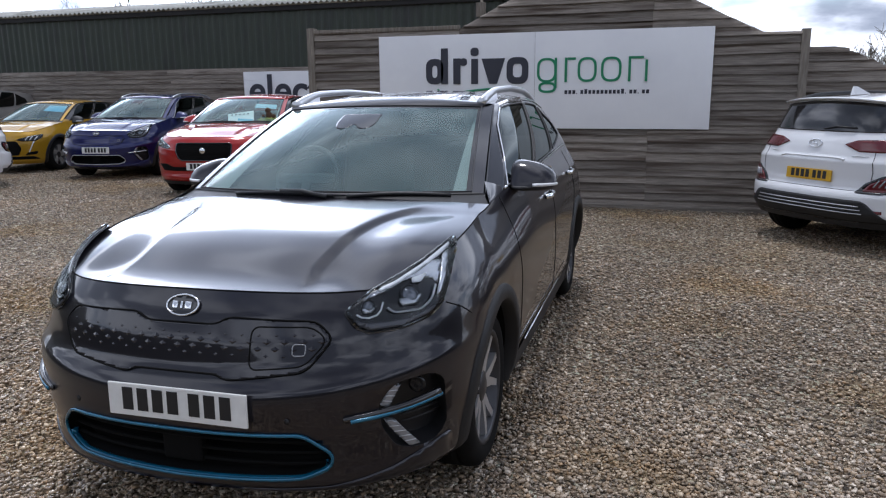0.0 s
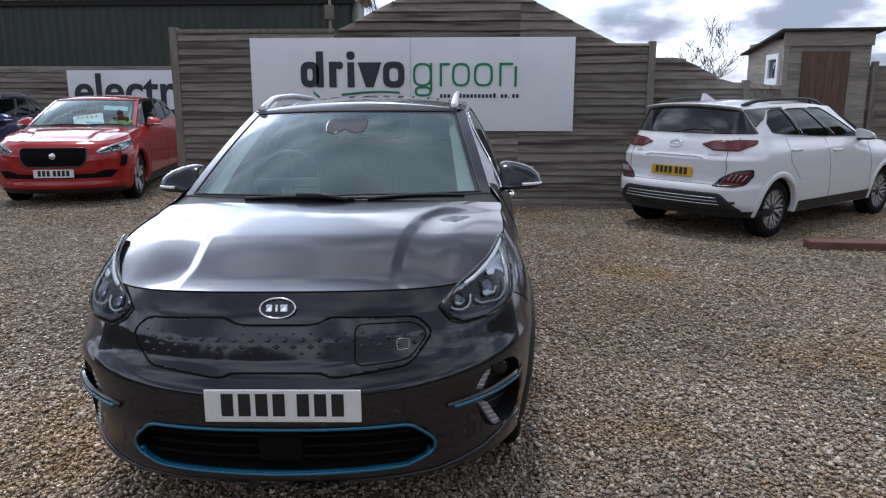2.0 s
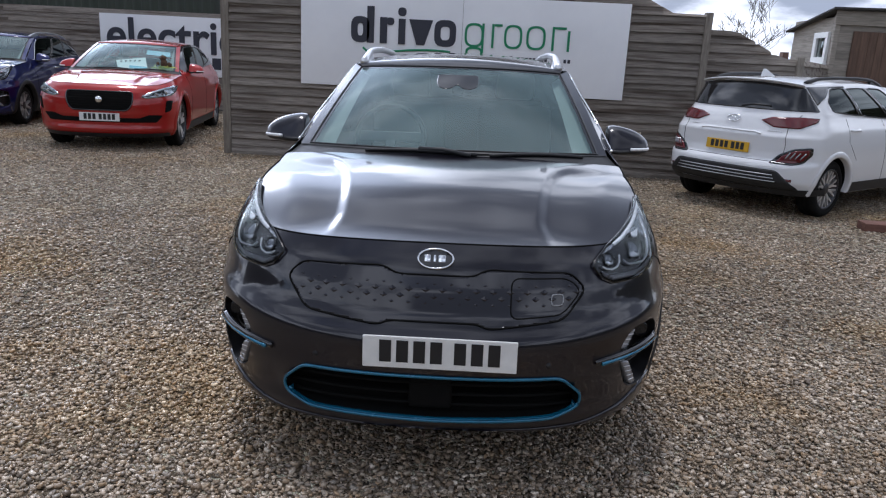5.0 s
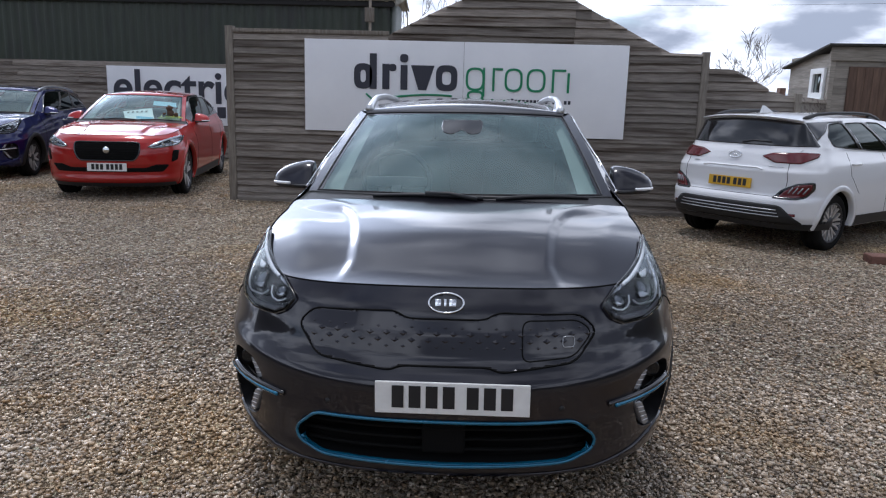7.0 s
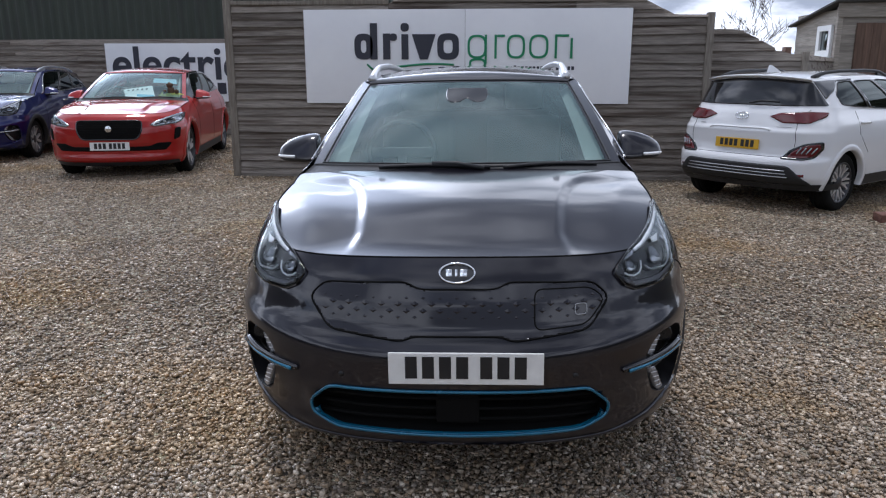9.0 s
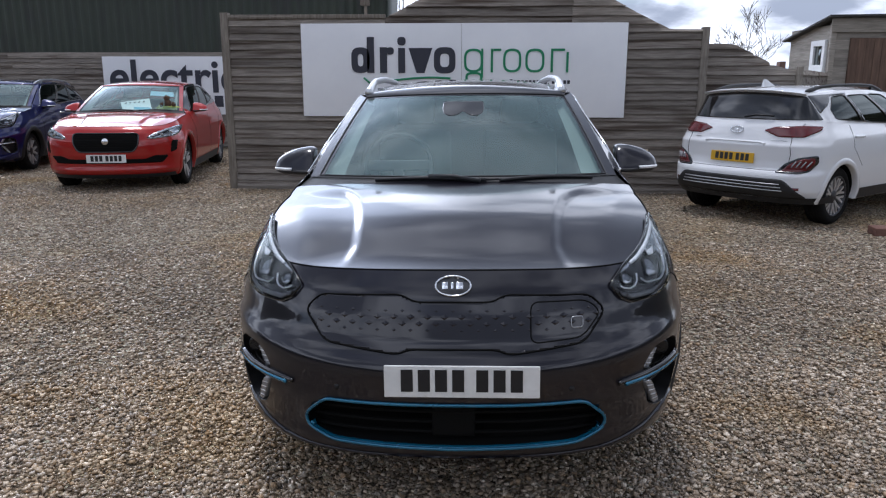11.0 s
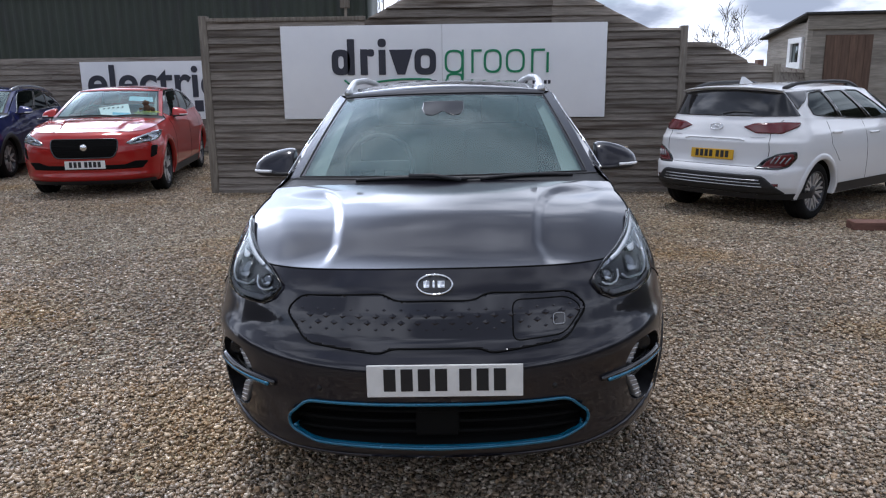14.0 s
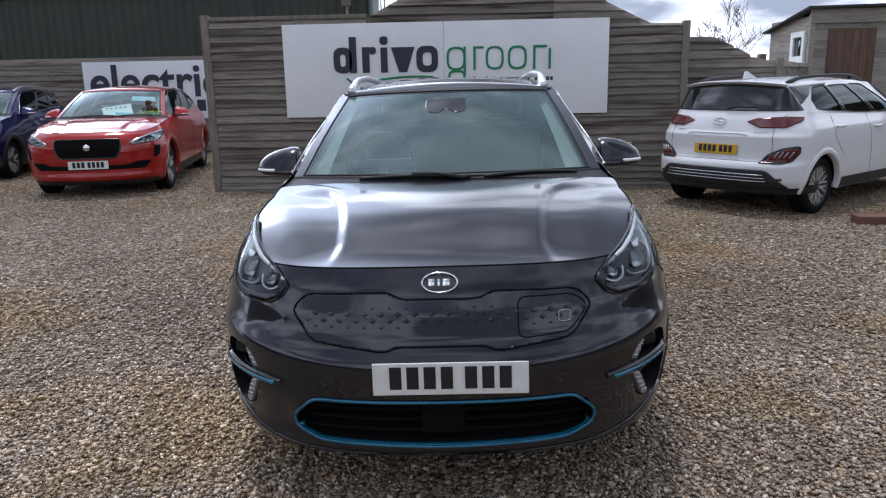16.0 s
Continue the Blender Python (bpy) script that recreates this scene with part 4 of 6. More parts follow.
def interior(car, S):
    """Dashboard, steering wheel (right-hand drive), seats, mirror."""
    (xb, yb, bb, zb), (xt, yt, bt, zt, ct) = S.ws
    a = np.linspace(-1, 1, 25)
    rows = []
    for q in a:
        y0 = yb - bb * (1 - q * q) + .05
        for dy, z in ((0, zb - .04), (.18, zb - .03), (.42, zb - .06), (.52, zb - .12), (.54, zb - .32), (.50, zb - .5)):
            rows.append((q * (xb - .03), y0 + dy + (.12 * (1 - q * q) if dy > .2 else 0), z))
    part("dashboard", rows, grid_faces(25, 6), M_DASH, car)
    # the wheel sits on the car's own right, x < 0 as seen from the front
    wh = Matrix.Translation((-.36, yb + .48, zb + .0)) @ Matrix.Rotation(radians(65), 4, "X")
    ring = [(.18 * math.cos(t), .18 * math.sin(t), 0) for t in np.linspace(0, 2 * math.pi, 40, endpoint=False)]
    geo = join(tube(ring, .016, 8, True), moved(box_geo(-.17, .17, -.03, .03, -.012, .012, .008), Matrix.Identity(4)), box_geo(-.03, .03, -.16, .0, -.012, .012, .008))
    part("steering_wheel", *moved(geo, wh), M_BLACK, car)
    for sx in (-.36, .36):
        y0 = yb + .98
        cush = box_geo(sx - .25, sx + .25, y0 - .1, y0 + .42, .50, .68, .06)
        bk = moved(box_geo(-.25, .25, -.06, .06, 0, .62, .055), Matrix.Translation((sx, y0 + .46, .60)) @ Matrix.Rotation(radians(-16), 4, "X"))
        hd = moved(box_geo(-.13, .13, -.045, .045, .66, .84, .045), Matrix.Translation((sx, y0 + .46, .60)) @ Matrix.Rotation(radians(-16), 4, "X"))
        part("seat", *join(cush, bk, hd), M_SEAT, car)
    y0 = S.hub[1] - .55
    part("rear_seat", *join(box_geo(-.62, .62, y0 - .1, y0 + .4, .50, .66, .06), moved(box_geo(-.62, .62, -.07, .07, 0, .62, .06), Matrix.Translation((0, y0 + .48, .6)) @ Matrix.Rotation(radians(-20), 4, "X"))), M_SEAT, car)
    part("headlining", [(-xt + .05, yt + .05, zt - .02), (xt - .05, yt + .05, zt - .02), (xt - .08, S.belt_end - .3, zt - .04), (-xt + .08, S.belt_end - .3, zt - .04)], [[0, 1, 2, 3]], M_TRIM, car)


def door_mirror(car, S, sg, y, z, paint, reach=.20):
    """Painted shell, chrome-edged lamp strip, black arm."""
    x0 = side_x(S, y, z) - .04
    bm = bmesh.new()
    bmesh.ops.create_icosphere(bm, subdivisions=4, radius=1.0)
    for v in bm.verts:
        p = Vector([math.copysign(abs(c) ** (.50 if v.co.x < 0 else .72), c) for c in v.co])
        k = .5 + .5 * max(-1, min(1, p.x))
        up = (.108 - .050 * k ** 1.6) if p.z > 0 else .040
        zz = p.z * up - .020
        yy = p.y * .090 * (1.0 - .25 * k) + .62 * (zz + .03)
        v.co = Vector((max(-.098, p.x * .118), min(.060, yy), zz))
    vs, fs = [tuple(v.co) for v in bm.verts], [[v.index for v in f.verts] for f in bm.faces]
    bm.free()
    cx = x0 + reach + .02
    m = Matrix.Translation((sg * cx, y, z + .03)) @ Matrix.Diagonal((sg, 1, 1, 1))
    def mv(g):
        g = moved(g, m)
        return (g[0], [f[::-1] for f in g[1]]) if sg < 0 else g
    mir = part("door_mirror", *mv((vs, fs)), paint, car)
    low = [(x, y_ * 1.025, min(zz, -.036) * 1.03) for x, y_, zz in vs]
    part("mirror_base", *mv((low, fs)), M_BLACK, mir)
    strip = [(.114 * math.sin(t) + .003, -.089 * math.cos(t) * (1 - .16 * math.sin(t)), -.030) for t in np.linspace(.1, 1.5, 14)]
    part("indicator", *mv(tube(strip, .008, 8)), M_DRL, mir)
    part("mirror_arm", *mv(tube([(-.15, .03, -.060), (-.08, .015, -.058), (.0, .0, -.048)], .024, 10, squash=.55)), M_BLACK, mir)
    part("mirror_glass", *mv(([(-.09, .047, -.045), (.09, .047, -.04), (.085, .047, .05), (-.09, .047, .06)], [[0, 1, 2, 3]])), M_CHROME, mir)


def roof_rail(car, S, sg, y0, y1, mat):
    ys = np.linspace(y0, y1, 30)
    pts, tp = [], []
    for y in ys:
        k = (y - y0) / (y1 - y0)
        lift = .042 * min(1, 2.2 * math.sin(math.pi * k)) ** .8 if 0 < k < 1 else 0.0
        pts.append((sg * (tab(S.roof, y) - .055), y, tab(S.roofz, y) + .012 + lift))
        tp.append(1.0 + .35 * max(0, 1 - min(k, 1 - k) * 6))
    rail = part("roof_rail", *tube(pts, .017, 10, squash=1.15, taper=tp), mat, car)
    web = []
    for p in pts[:6]:
        low = tab(S.roofz, p[1]) - .004
        web += [(p[0] - .016, p[1], low), (p[0] - .012, p[1], p[2]), (p[0] + .012, p[1], p[2]), (p[0] + .016, p[1], low)]
    part("rail_foot", web, grid_faces(6, 4), mat, rail)


def seam_lines(car, S, lines, r=.0024):
    for sg in (-1, 1):
        for ln in lines:
            part("door_gap", *tube(along(on_side(S, sg), ln, .0002, 6), r, 6), M_DARK, car)


def door_handles(car, S, spots, mat):
    for sg in (-1, 1):
        for y, z in spots:
            f = on_side(S, sg)
            part("door_handle", *tube([f(y + d, z + .004, o) for d, o in ((-.10, .004), (-.085, .022), (-.03, .030), (.05, .030), (.085, .022), (.10, .004))], .012, 8, squash=1.2), mat, car)


def both(f, poly):
    return [poly, [(-x, z) for x, z in poly][::-1]]


W_CROSSOVER = [smooth_poly([(.085, .05), (.335, .04), (.372, .91), (.06, .93), (.035, .72)], r=.05), smooth_poly([(.362, .04), (.63, .05), (.63, .89), (.398, .91)], r=.05), smooth_poly([(.655, .06), (.84, .25), (.82, .55), (.652, .86)], r=.05)]
SP_TWIN = ((-.14, -.30, .021, .014), (.14, .30, .021, .014))
SP_BLADE = ((-.30, -.10, .011, .011), (.30, .10, .011, .011), (-.24, -.46, .013, .011), (.24, .46, .013, .011))
SP_FIVE = ((0.0, .06, .042, .028), (0.36, .40, .010, .022))


def electric_crossover(name, paint, accent, label, plates=True):
    grille = smooth_poly([(-.447, .458), (.447, .458), (.525, .385), (.518, .335), (.43, .300), (0, .290), (-.43, .300), (-.518, .335), (-.525, .385)], 2)
    pocket = smooth_poly([(.800, .606), (.715, .602), (.688, .576), (.660, .530), (.668, .46), (.698, .372), (.745, .346), (.800, .350), (.826, .41), (.826, .57)], r=.02)
    S = Spec(front_cuts=[grille, pocket])
    car, ws, side, edge, back = car_shell(name, S, paint, M_CLAD, W_CROSSOVER, (M_SIDEGLASS, M_DARKGLASS, M_DARKGLASS), M_GLOSSBLACK, SP_TWIN, 5, .232, label)
    F = on_front(S)
    # lower grille: recess, slats, radar block, blue frame
    gr = part("lower_grille", [], [], M_DARK, car)
    ring = along(F, grille, 0.0, 2, True)
    inner = [(p[0] * .97, p[1] + .07, .375 + (p[2] - .375) * .92) for p in ring]
    n = len(ring)
    gr.data = mesh_of("lower_grille", ring + inner, [[i, (i + 1) % n, n + (i + 1) % n, n + i] for i in range(n)] + [[n + i for i in range(n)][::-1]], M_DARK, False)
    for z in (.335, .375, .415):
        hw = .44 + (.06 if z < .4 else 0.03)
        part("slat", *tube([(x, front_y(S, x, z) + .038, z) for x in np.linspace(-hw, hw, 21)], .009, 8, squash=.7), M_DARK, gr)
    part("radar_cover", *box_geo(-.075, .075, .02, .06, .322, .436, .01), M_DARK, gr)
    part("grille_frame", *tube(along(F, grille, .005, 3, True), .0062, 8, True), accent, gr)
    low = [p for p in smooth_poly([(-.518, .345), (-.505, .322), (-.43, .297), (0, .286), (.43, .297), (.505, .322), (.518, .345), (0, .60)], r=.02) if p[1] < .35]
    low = sorted(low, key=lambda p: p[0])
    part("grille_sill", *tube(along(F, low, -.012, 2), .014, 8, squash=.8), accent, gr)
    # blank upper panel with dimples and the charge flap
    half = [(.133, .789), (.177, .813), (.466, .802), (.522, .748), (.447, .652), (.19, .622), (.15, .638)]
    panel = smooth_poly([(x, z) for x, z in half] + [(-x, z) for x, z in half[::-1]], 2)
    up = part("upper_panel", *patch(F, panel, .006, .004, .006), paint, car)
    part("panel_gap", *tube(along(F, panel, .0040, 2, True), .0031, 6, True), M_DARK, up)
    flap = smooth_poly([(.262, .787), (.455, .785), (.505, .745), (.44, .668), (.262, .655)], r=.03)
    part("charge_flap", *tube(along(F, flap, .0042, 3, True), .0026, 6, True), M_DARK, up)
    part("flap_badge", *tube(along(F, smooth_poly([(.40, .735), (.44, .735), (.44, .70), (.40, .70)], r=.01), .0048, 1, True), .0022, 6, True), M_DAYLAMP, up)
    def dimple(x, z, s):
        a, b, c, e, m = F(x - s, z, .0035), F(x + s, z, .0035), F(x, z - s * .62, .0035), F(x, z + s * .62, .0035), F(x, z - s * .2, .0035 + s * .20)
        return [a, b, c, e, m], [[0, 4, 3], [4, 1, 3], [0, 2, 4], [2, 1, 4]]
    gs = []
    for row, (z, s) in enumerate(((.762, .010), (.743, .018), (.721, .017), (.700, .011))):
        for k in range(18):
            x = -.46 + .0575 * k + (.02875 if row % 2 else 0)
            if sdf(panel, np.array(x), np.array(z)) < -.022:
                gs.append(dimple(x, z, s))
    for k, g in enumerate(gs):
        part("dimple", *g, paint, up, smooth=False)
    # badge
    el = lambda a, b, o, r: tube([F(a * math.cos(t), .838 + b * math.sin(t), o) for t in np.linspace(0, 2 * math.pi, 40, endpoint=False)], r, 8, True)
    bd = part("badge", *patch(F, [(.062 * math.cos(t), .838 + .0305 * math.sin(t)) for t in np.linspace(0, 2 * math.pi, 40, endpoint=False)], .008, .006, .008), M_GLOSSBLACK, car)
    part("badge_ring", *el(.060, .029, .008, .0035), M_CHROME, bd)
    for x, w in ((-.028, .010), (-.003, .004), (.022, .012)):
        v, f = box_geo(x - w, x + w, -.003, .003, -.012, .012, .001)
        part("bar", *moved((v, f), Matrix.Translation(F(0, .838, .008)) @ Matrix.Rotation(radians(-25), 4, "X")), M_CHROME, bd)
    # head lamps
    lamp = smooth_poly([(.540, .822), (.596, .872), (.66, .907), (.715, .942), (.745, .970), (.765, .993), (.784, .945), (.797, .87), (.797, .808), (.775, .778), (.72, .760), (.62, .757), (.575, .778)], r=.012, step=.012)
    for sg in (-1, 1):
        Fm = lambda x, z, off=0.0: F(sg * x, z, off)
        hl = part("head_lamp", *patch(Fm, lamp, .010, .001, .006), M_LAMPDK, car)
        part("lens", *patch(Fm, lamp, .010, .016, .016), M_LENS, hl)
        part("lens_seal", *tube(along(Fm, lamp, .010, 1, True), .0032, 6, True), M_GLOSSBLACK, hl)
        for cx, cz, r in ((.712, .850, .034), (.606, .832, .022)):
            c = Fm(cx, cz, .002)
            d = Fm(cx, cz, .02) - c
            rot = Vector(d).to_track_quat("X", "Z").to_matrix().to_4x4()
            pj = part("projector", *moved(lathe([(.0, r * 1.2), (.006, r * 1.15), (.006, r), (.002, r * .92), (.002, 0)], 28), Matrix.Translation(c) @ rot), M_LAMPDK, hl)
            part("projector_lens", *moved(lathe([(.002, r * .90), (.008, r * .72), (.012, r * .35), (.013, .0)], 28), Matrix.Translation(c) @ rot), M_PROJ, pj)
            # a bright shelf under each projector
            part("reflector_shelf", *patch(Fm, smooth_poly([(cx - r * .9, cz - r * .25), (cx + r * .9, cz - r * .1), (cx + r * .6, cz - r * .8), (cx - r * .5, cz - r * .85)], r=.005, step=.01), .005, .011, .003), M_LAMPIN, pj)
        part("light_guide", *tube(along(Fm, smooth_poly([(.766, .868), (.768, .825), (.745, .803), (.678, .806), (.652, .826), (.678, .806), (.745, .803), (.768, .825)], r=.012, step=.01)[:60], .012, 1), .0040, 6), M_DRL, hl)
        part("light_guide", *tube(along(Fm, [(.642, .838), (.641, .818), (.632, .805), (.612, .799), (.590, .803), (.576, .812)], .012, 4), .0034, 6), M_DRL, hl)
        part("lamp_bezel", *patch(Fm, smooth_poly([(.580, .848), (.60, .866), (.66, .896), (.735, .945), (.765, .93), (.776, .862), (.755, .885), (.69, .895), (.65, .870), (.62, .862)], r=.005, step=.012), .008, .004, .003), M_LAMPIN, hl)
        part("light_guide", *patch(Fm, smooth_poly([(.618, .876), (.66, .894), (.712, .928), (.742, .957), (.760, .978), (.764, .962), (.752, .945), (.722, .918), (.668, .883), (.63, .868)], r=.005, step=.01), .006, .010, .004), M_DRL, hl)
        part("lamp_reflector", *patch(Fm, smooth_poly([(.756, .948), (.768, .955), (.786, .885), (.790, .835), (.778, .832), (.774, .88)], r=.006, step=.01), .006, .008, .004), M_LAMPIN, hl)
        # bright highlight above the large projector, painted as a small white patch
        part("lamp_chip", *patch(Fm, smooth_poly([(.700, .894), (.735, .900), (.728, .878), (.705, .880)], r=.003, step=.01), .005, .012, .003), M_DRL, hl)
        part("lamp_band", *patch(Fm, smooth_poly([(.575, .800), (.60, .786), (.66, .784), (.73, .786), (.772, .806), (.786, .806), (.768, .786), (.715, .768), (.62, .765), (.582, .782)], r=.006, step=.01), .006, .009, .004), M_SMOKE, hl)
        part("lamp_trim", *tube(along(Fm, [(.580, .775), (.62, .757), (.69, .757), (.765, .776)], .006, 6), .0035, 6), M_DAYLAMP, hl)
        # fog pocket
        ring = along(Fm, pocket, 0.0, 1, True)
        n = len(ring)
        cen = np.mean(ring, 0)
        inner = [cen + (p - cen) * .86 + np.array([-sg * .035, .075, 0]) for p in ring]
        fg = part("fog_pocket", ring + inner, [[i, (i + 1) % n, n + (i + 1) % n, n + i] for i in range(n)] + [[n + i for i in range(n)][::-1]], M_BLACK, car, smooth=False)
        for quad, cells in (([(.698, .592), (.724, .590), (.690, .520), (.668, .530)], 4), ([(.678, .476), (.708, .468), (.760, .352), (.732, .356)], 5)):
            dl = part("day_lamp", *patch(Fm, smooth_poly(quad, r=.005, step=.01), .006, -.004, .022), M_DAYLAMP, fg)
            Q = np.array(quad)
            for k in range(1, cells):
                t = k / cells
                part("cell_rib", *tube(along(Fm, [Q[0] + (Q[3] - Q[0]) * t, Q[1] + (Q[2] - Q[1]) * t], -.0035, 3), .0016, 5), M_SATIN, dl)
        c = Fm(.775, .565, -.03)
        part("fog_lamp", *moved(lathe([(0, .03), (.008, .028), (.004, .02), (.008, .0)], 20), Matrix.Translation(c) @ Matrix.Rotation(radians(-90), 4, "Z")), M_LAMPDK, fg)
        for zz in (.43, .46, .49):
            part("slat", *tube(along(Fm, [(.735, zz), (.83, zz)], -.045, 6), .004, 6), M_BLACK, fg)
        bar = along(Fm, [(.566, .501), (.60, .505), (.66, .510), (.74, .518), (.81, .530)], .004, 5)
        part("bar_trim", *tube(bar, .013, 8, squash=1.0, taper=list(np.linspace(.75, 1.25, len(bar)))), M_GLOSSBLACK, fg)
        part("bar_accent", *tube(along(Fm, [(.585, .497), (.66, .504), (.74, .512), (.812, .524)], .013, 6), .0085, 8, squash=.9), accent, fg)
        # chin crease below the pocket and wing line
        part("parking_sensor", *moved(lathe([(0, .010), (.003, .009), (.003, 0)], 16), Matrix.Translation(Fm(.40, .505, .0)) @ Matrix.Rotation(radians(-90), 4, "Z")), M_CLAD, car)
        part("wing_gap", *tube(along(on_side(S, sg), [(.44, .805), (.50, .775), (.545, .74)], .0006, 6), .0022, 6), M_DARK, car)
        roof_rail(car, S, sg, 2.02, 3.85, M_SATIN)
        door_mirror(car, S, sg, 1.64, 1.075, paint, .115)
        fs = lambda a, b, off=0.0: side(sg)(a / 2.6, b / .42, off)
        part("pillar_side", *patch(fs, np.array([(.0, .0), (.078, .0), (.026, .72), (.050, .955), (.98, .955), (.98, 1.0), (.0, 1.0)]) * (2.6, .42), .012, .004, .005), paint, car)
        part("window_strip", *tube([side(sg)(u, v, .007) for u, v in ((.080, .03), (.056, .36), (.030, .72), (.040, .85), (.056, .935))], .005, 6), M_CHROME, car)
        part("window_strip", *tube([side(sg)(u, .02, .006) for u in np.linspace(.06, .86, 40)], .006, 6), M_CHROME, car)
        part("sill_strip", *tube([on_side(S, sg)(y, z, .012) for y, z in ((1.45, .345), (1.9, .352), (2.5, .366), (3.0, .38))], .0045, 6), M_CHROME, car)
        part("tail_lamp", *patch(lambda x, z, off=0.0: on_rear(S)(sg * x, z, off), smooth_poly([(.52, .90), (.80, .86), (.84, .96), (.78, 1.02), (.56, 1.0)], 1), .03, .006, .008), M_REDLAMP, car)
    chin = smooth_poly([(-.83, .362), (-.69, .302), (-.60, .280), (-.52, .264), (0, .256), (.52, .264), (.60, .280), (.69, .302), (.83, .362), (.82, .248), (.60, .238), (0, .237), (-.60, .238), (-.82, .248)], r=.02)
    part("chin_skirt", *patch(F, chin, .014, .005, .012), paint, car)
    lip = [F(x, z, .001) for x in np.linspace(-.62, .62, 41) for z in (.185, .21, .236)]
    part("front_lip", lip, grid_faces(41, 3), M_CLAD, car)
    seam_lines(car, S, [[(1.34, .34), (1.36, .7), (1.34, 1.05)], [(2.42, .34), (2.44, .7), (2.46, 1.085)], [(3.28, .60), (3.42, .85), (3.40, 1.10)]])
    door_handles(car, S, [(2.28, .93), (3.28, .96)], M_CHROME)
    # wipers and the mirror pod behind the glass
    for x0, x1 in ((-.40, .12), (.18, .62)):
        pts = [ws(x0 / .75 + (x1 - x0) / .75 * k, -.016 + .018 * math.sin(3 * k), .006) for k in np.linspace(0, 1, 16)]
        part("wiper", *tube(pts, .009, 6), M_BLACK, car)
    part("wiper_arm", *tube([ws(.12, -.03, .012), ws(-.05, .004, .014), ws(-.2, .006, .012)], .011, 6), M_BLACK, car)
    pod = [(-.165, .80), (-.165, .665), (-.14, .60), (-.09, .58), (-.045, .595), (0, .65), (.045, .595), (.09, .58), (.14, .60), (.165, .665), (.165, .80)]
    mirror_pod = part("interior_mirror", *patch(ws, smooth_poly(pod, r=.03), .008, .0015, .002), M_FRIT, car)
    part("mirror_stem", *moved(box_geo(-.03, .03, -.01, .06, -.07, -.02, .01), Matrix.Translation(ws(0, .76, -.02))), M_BLACK, mirror_pod)
    m = Matrix.Translation((.030, front_y(S, 0, .54) - .004, .545)) @ Matrix.Rotation(radians(-2), 4, "X")
    number_plate(car, "number_plate", m, M_PLATEW)
    return car, S





# ---- ground ----
def sheet(name, x0, x1, y0, y1, z, mat, n=2):
    xs, ys = np.linspace(x0, x1, n), np.linspace(y0, y1, n)
    return mesh_of(name, [(x, y, z) for x in xs for y in ys], grid_faces(n, n), mat)


tagged(put("ground", sheet("ground", -900, 900, -900, 900, 0.0, M_GROUND)), "buff and grey flint gravel yard", "gravel", kind="structure")

# ---- unseen hedge added round the open sides, to darken what the cars reflect ----
M_HEDGE = textured("unseen_hedge", (0.018, 0.022, 0.010), (0.06, 0.062, 0.034), 2.5, 0.95, bump=0.8, bump_scale=9, bump_dist=0.1)


def hedge_bank(name, pts, h):
    rng = random.Random(3)
    vs = []
    for x, y in pts:
        for k, z in ((0, 0.0), (.3, h * .55), (.6, h * .9), (1.6, h), (2.2, h * .6), (2.4, 0)):
            d = math.hypot(x, y)
            vs.append((x * (1 + k / d) + rng.uniform(-.25, .25), y * (1 + k / d) + rng.uniform(-.25, .25), max(0, z + (rng.uniform(-.35, .35) if z else 0))))
    return tagged(part(name, vs, grid_faces(len(pts), 6), M_HEDGE, None), "unseen dark hedge added to shape the reflections", "hedge", kind="structure")


hedge_bank("backdrop_hedge", [(24 * math.sin(a), -24 * math.cos(a)) for a in np.linspace(-1.75, 2.15, 110)], 5.4)

# ---- main fence with its gable ----
FY = 8.08


def fence_top(x):
    return float(np.interp(x, [-3.69, -1.46, 0.33, 2.36, 2.82], [2.40, 2.345, 3.21, 2.19, 2.19]))


fence = tagged(new("wall_fence"), "weathered horizontal board fence with a gabled middle", "fence", kind="structure")


random.seed(4)
z = 0.03
rows = []
while z < 3.22:
    h = random.uniform(.092, .124)
    rows.append((z, h))
    z += h
for k, (z, h) in enumerate(rows):
    zt = z + h + .012
    # where this board lies under the sloping top
    xs = [x for x in np.linspace(-3.62, 2.78, 641) if fence_top(x) >= z + .006]
    if not xs:
        continue
    runs = []
    st = xs[0]
    for a, b in zip(xs, xs[1:]):
        if b - a > .05:
            runs.append((st, a)); st = b
    runs.append((st, xs[-1]))
    for x0, x1 in runs:
        if x1 - x0 < .06:
            continue
        cuts = [x0] + sorted(c for c in (-1.45 + random.uniform(-.01, .01), 1.07 + random.uniform(-.01, .01)) if x0 + .3 < c < x1 - .3) + [x1]
        for a, b in zip(cuts, cuts[1:]):
            wob, lean, lipy = random.uniform(-.008, .008), random.uniform(-.006, .006), random.uniform(.040, .056)
            def t(x):
                return min(zt, max(z + .004, fence_top(x)))
            nx = max(2, int((b - a) / .06) + 1)
            vs, fs = [], []
            for x in np.linspace(a + .001, b - .001, nx):
                e = .004 * math.sin(x * 3.1 + k) + wob + lean * (x - a)
                top_z = t(x)
                vs += [(x, FY - lipy, z + e), (x, FY - lipy + .003, z + .010 + e), (x, FY - .012, top_z + e), (x, FY - .002, top_z + e), (x, FY - .008, z + e)]
            for i in range(nx - 1):
                for j in range(5):
                    p, q = i * 5 + j, i * 5 + (j + 1) % 5
                    fs.append([p, q, q + 5, p + 5])
            fs += [[0, 1, 2, 3, 4], [(nx - 1) * 5 + j for j in range(5)][::-1]]
            part("board", vs, fs, M_WOOD, fence, smooth=False)
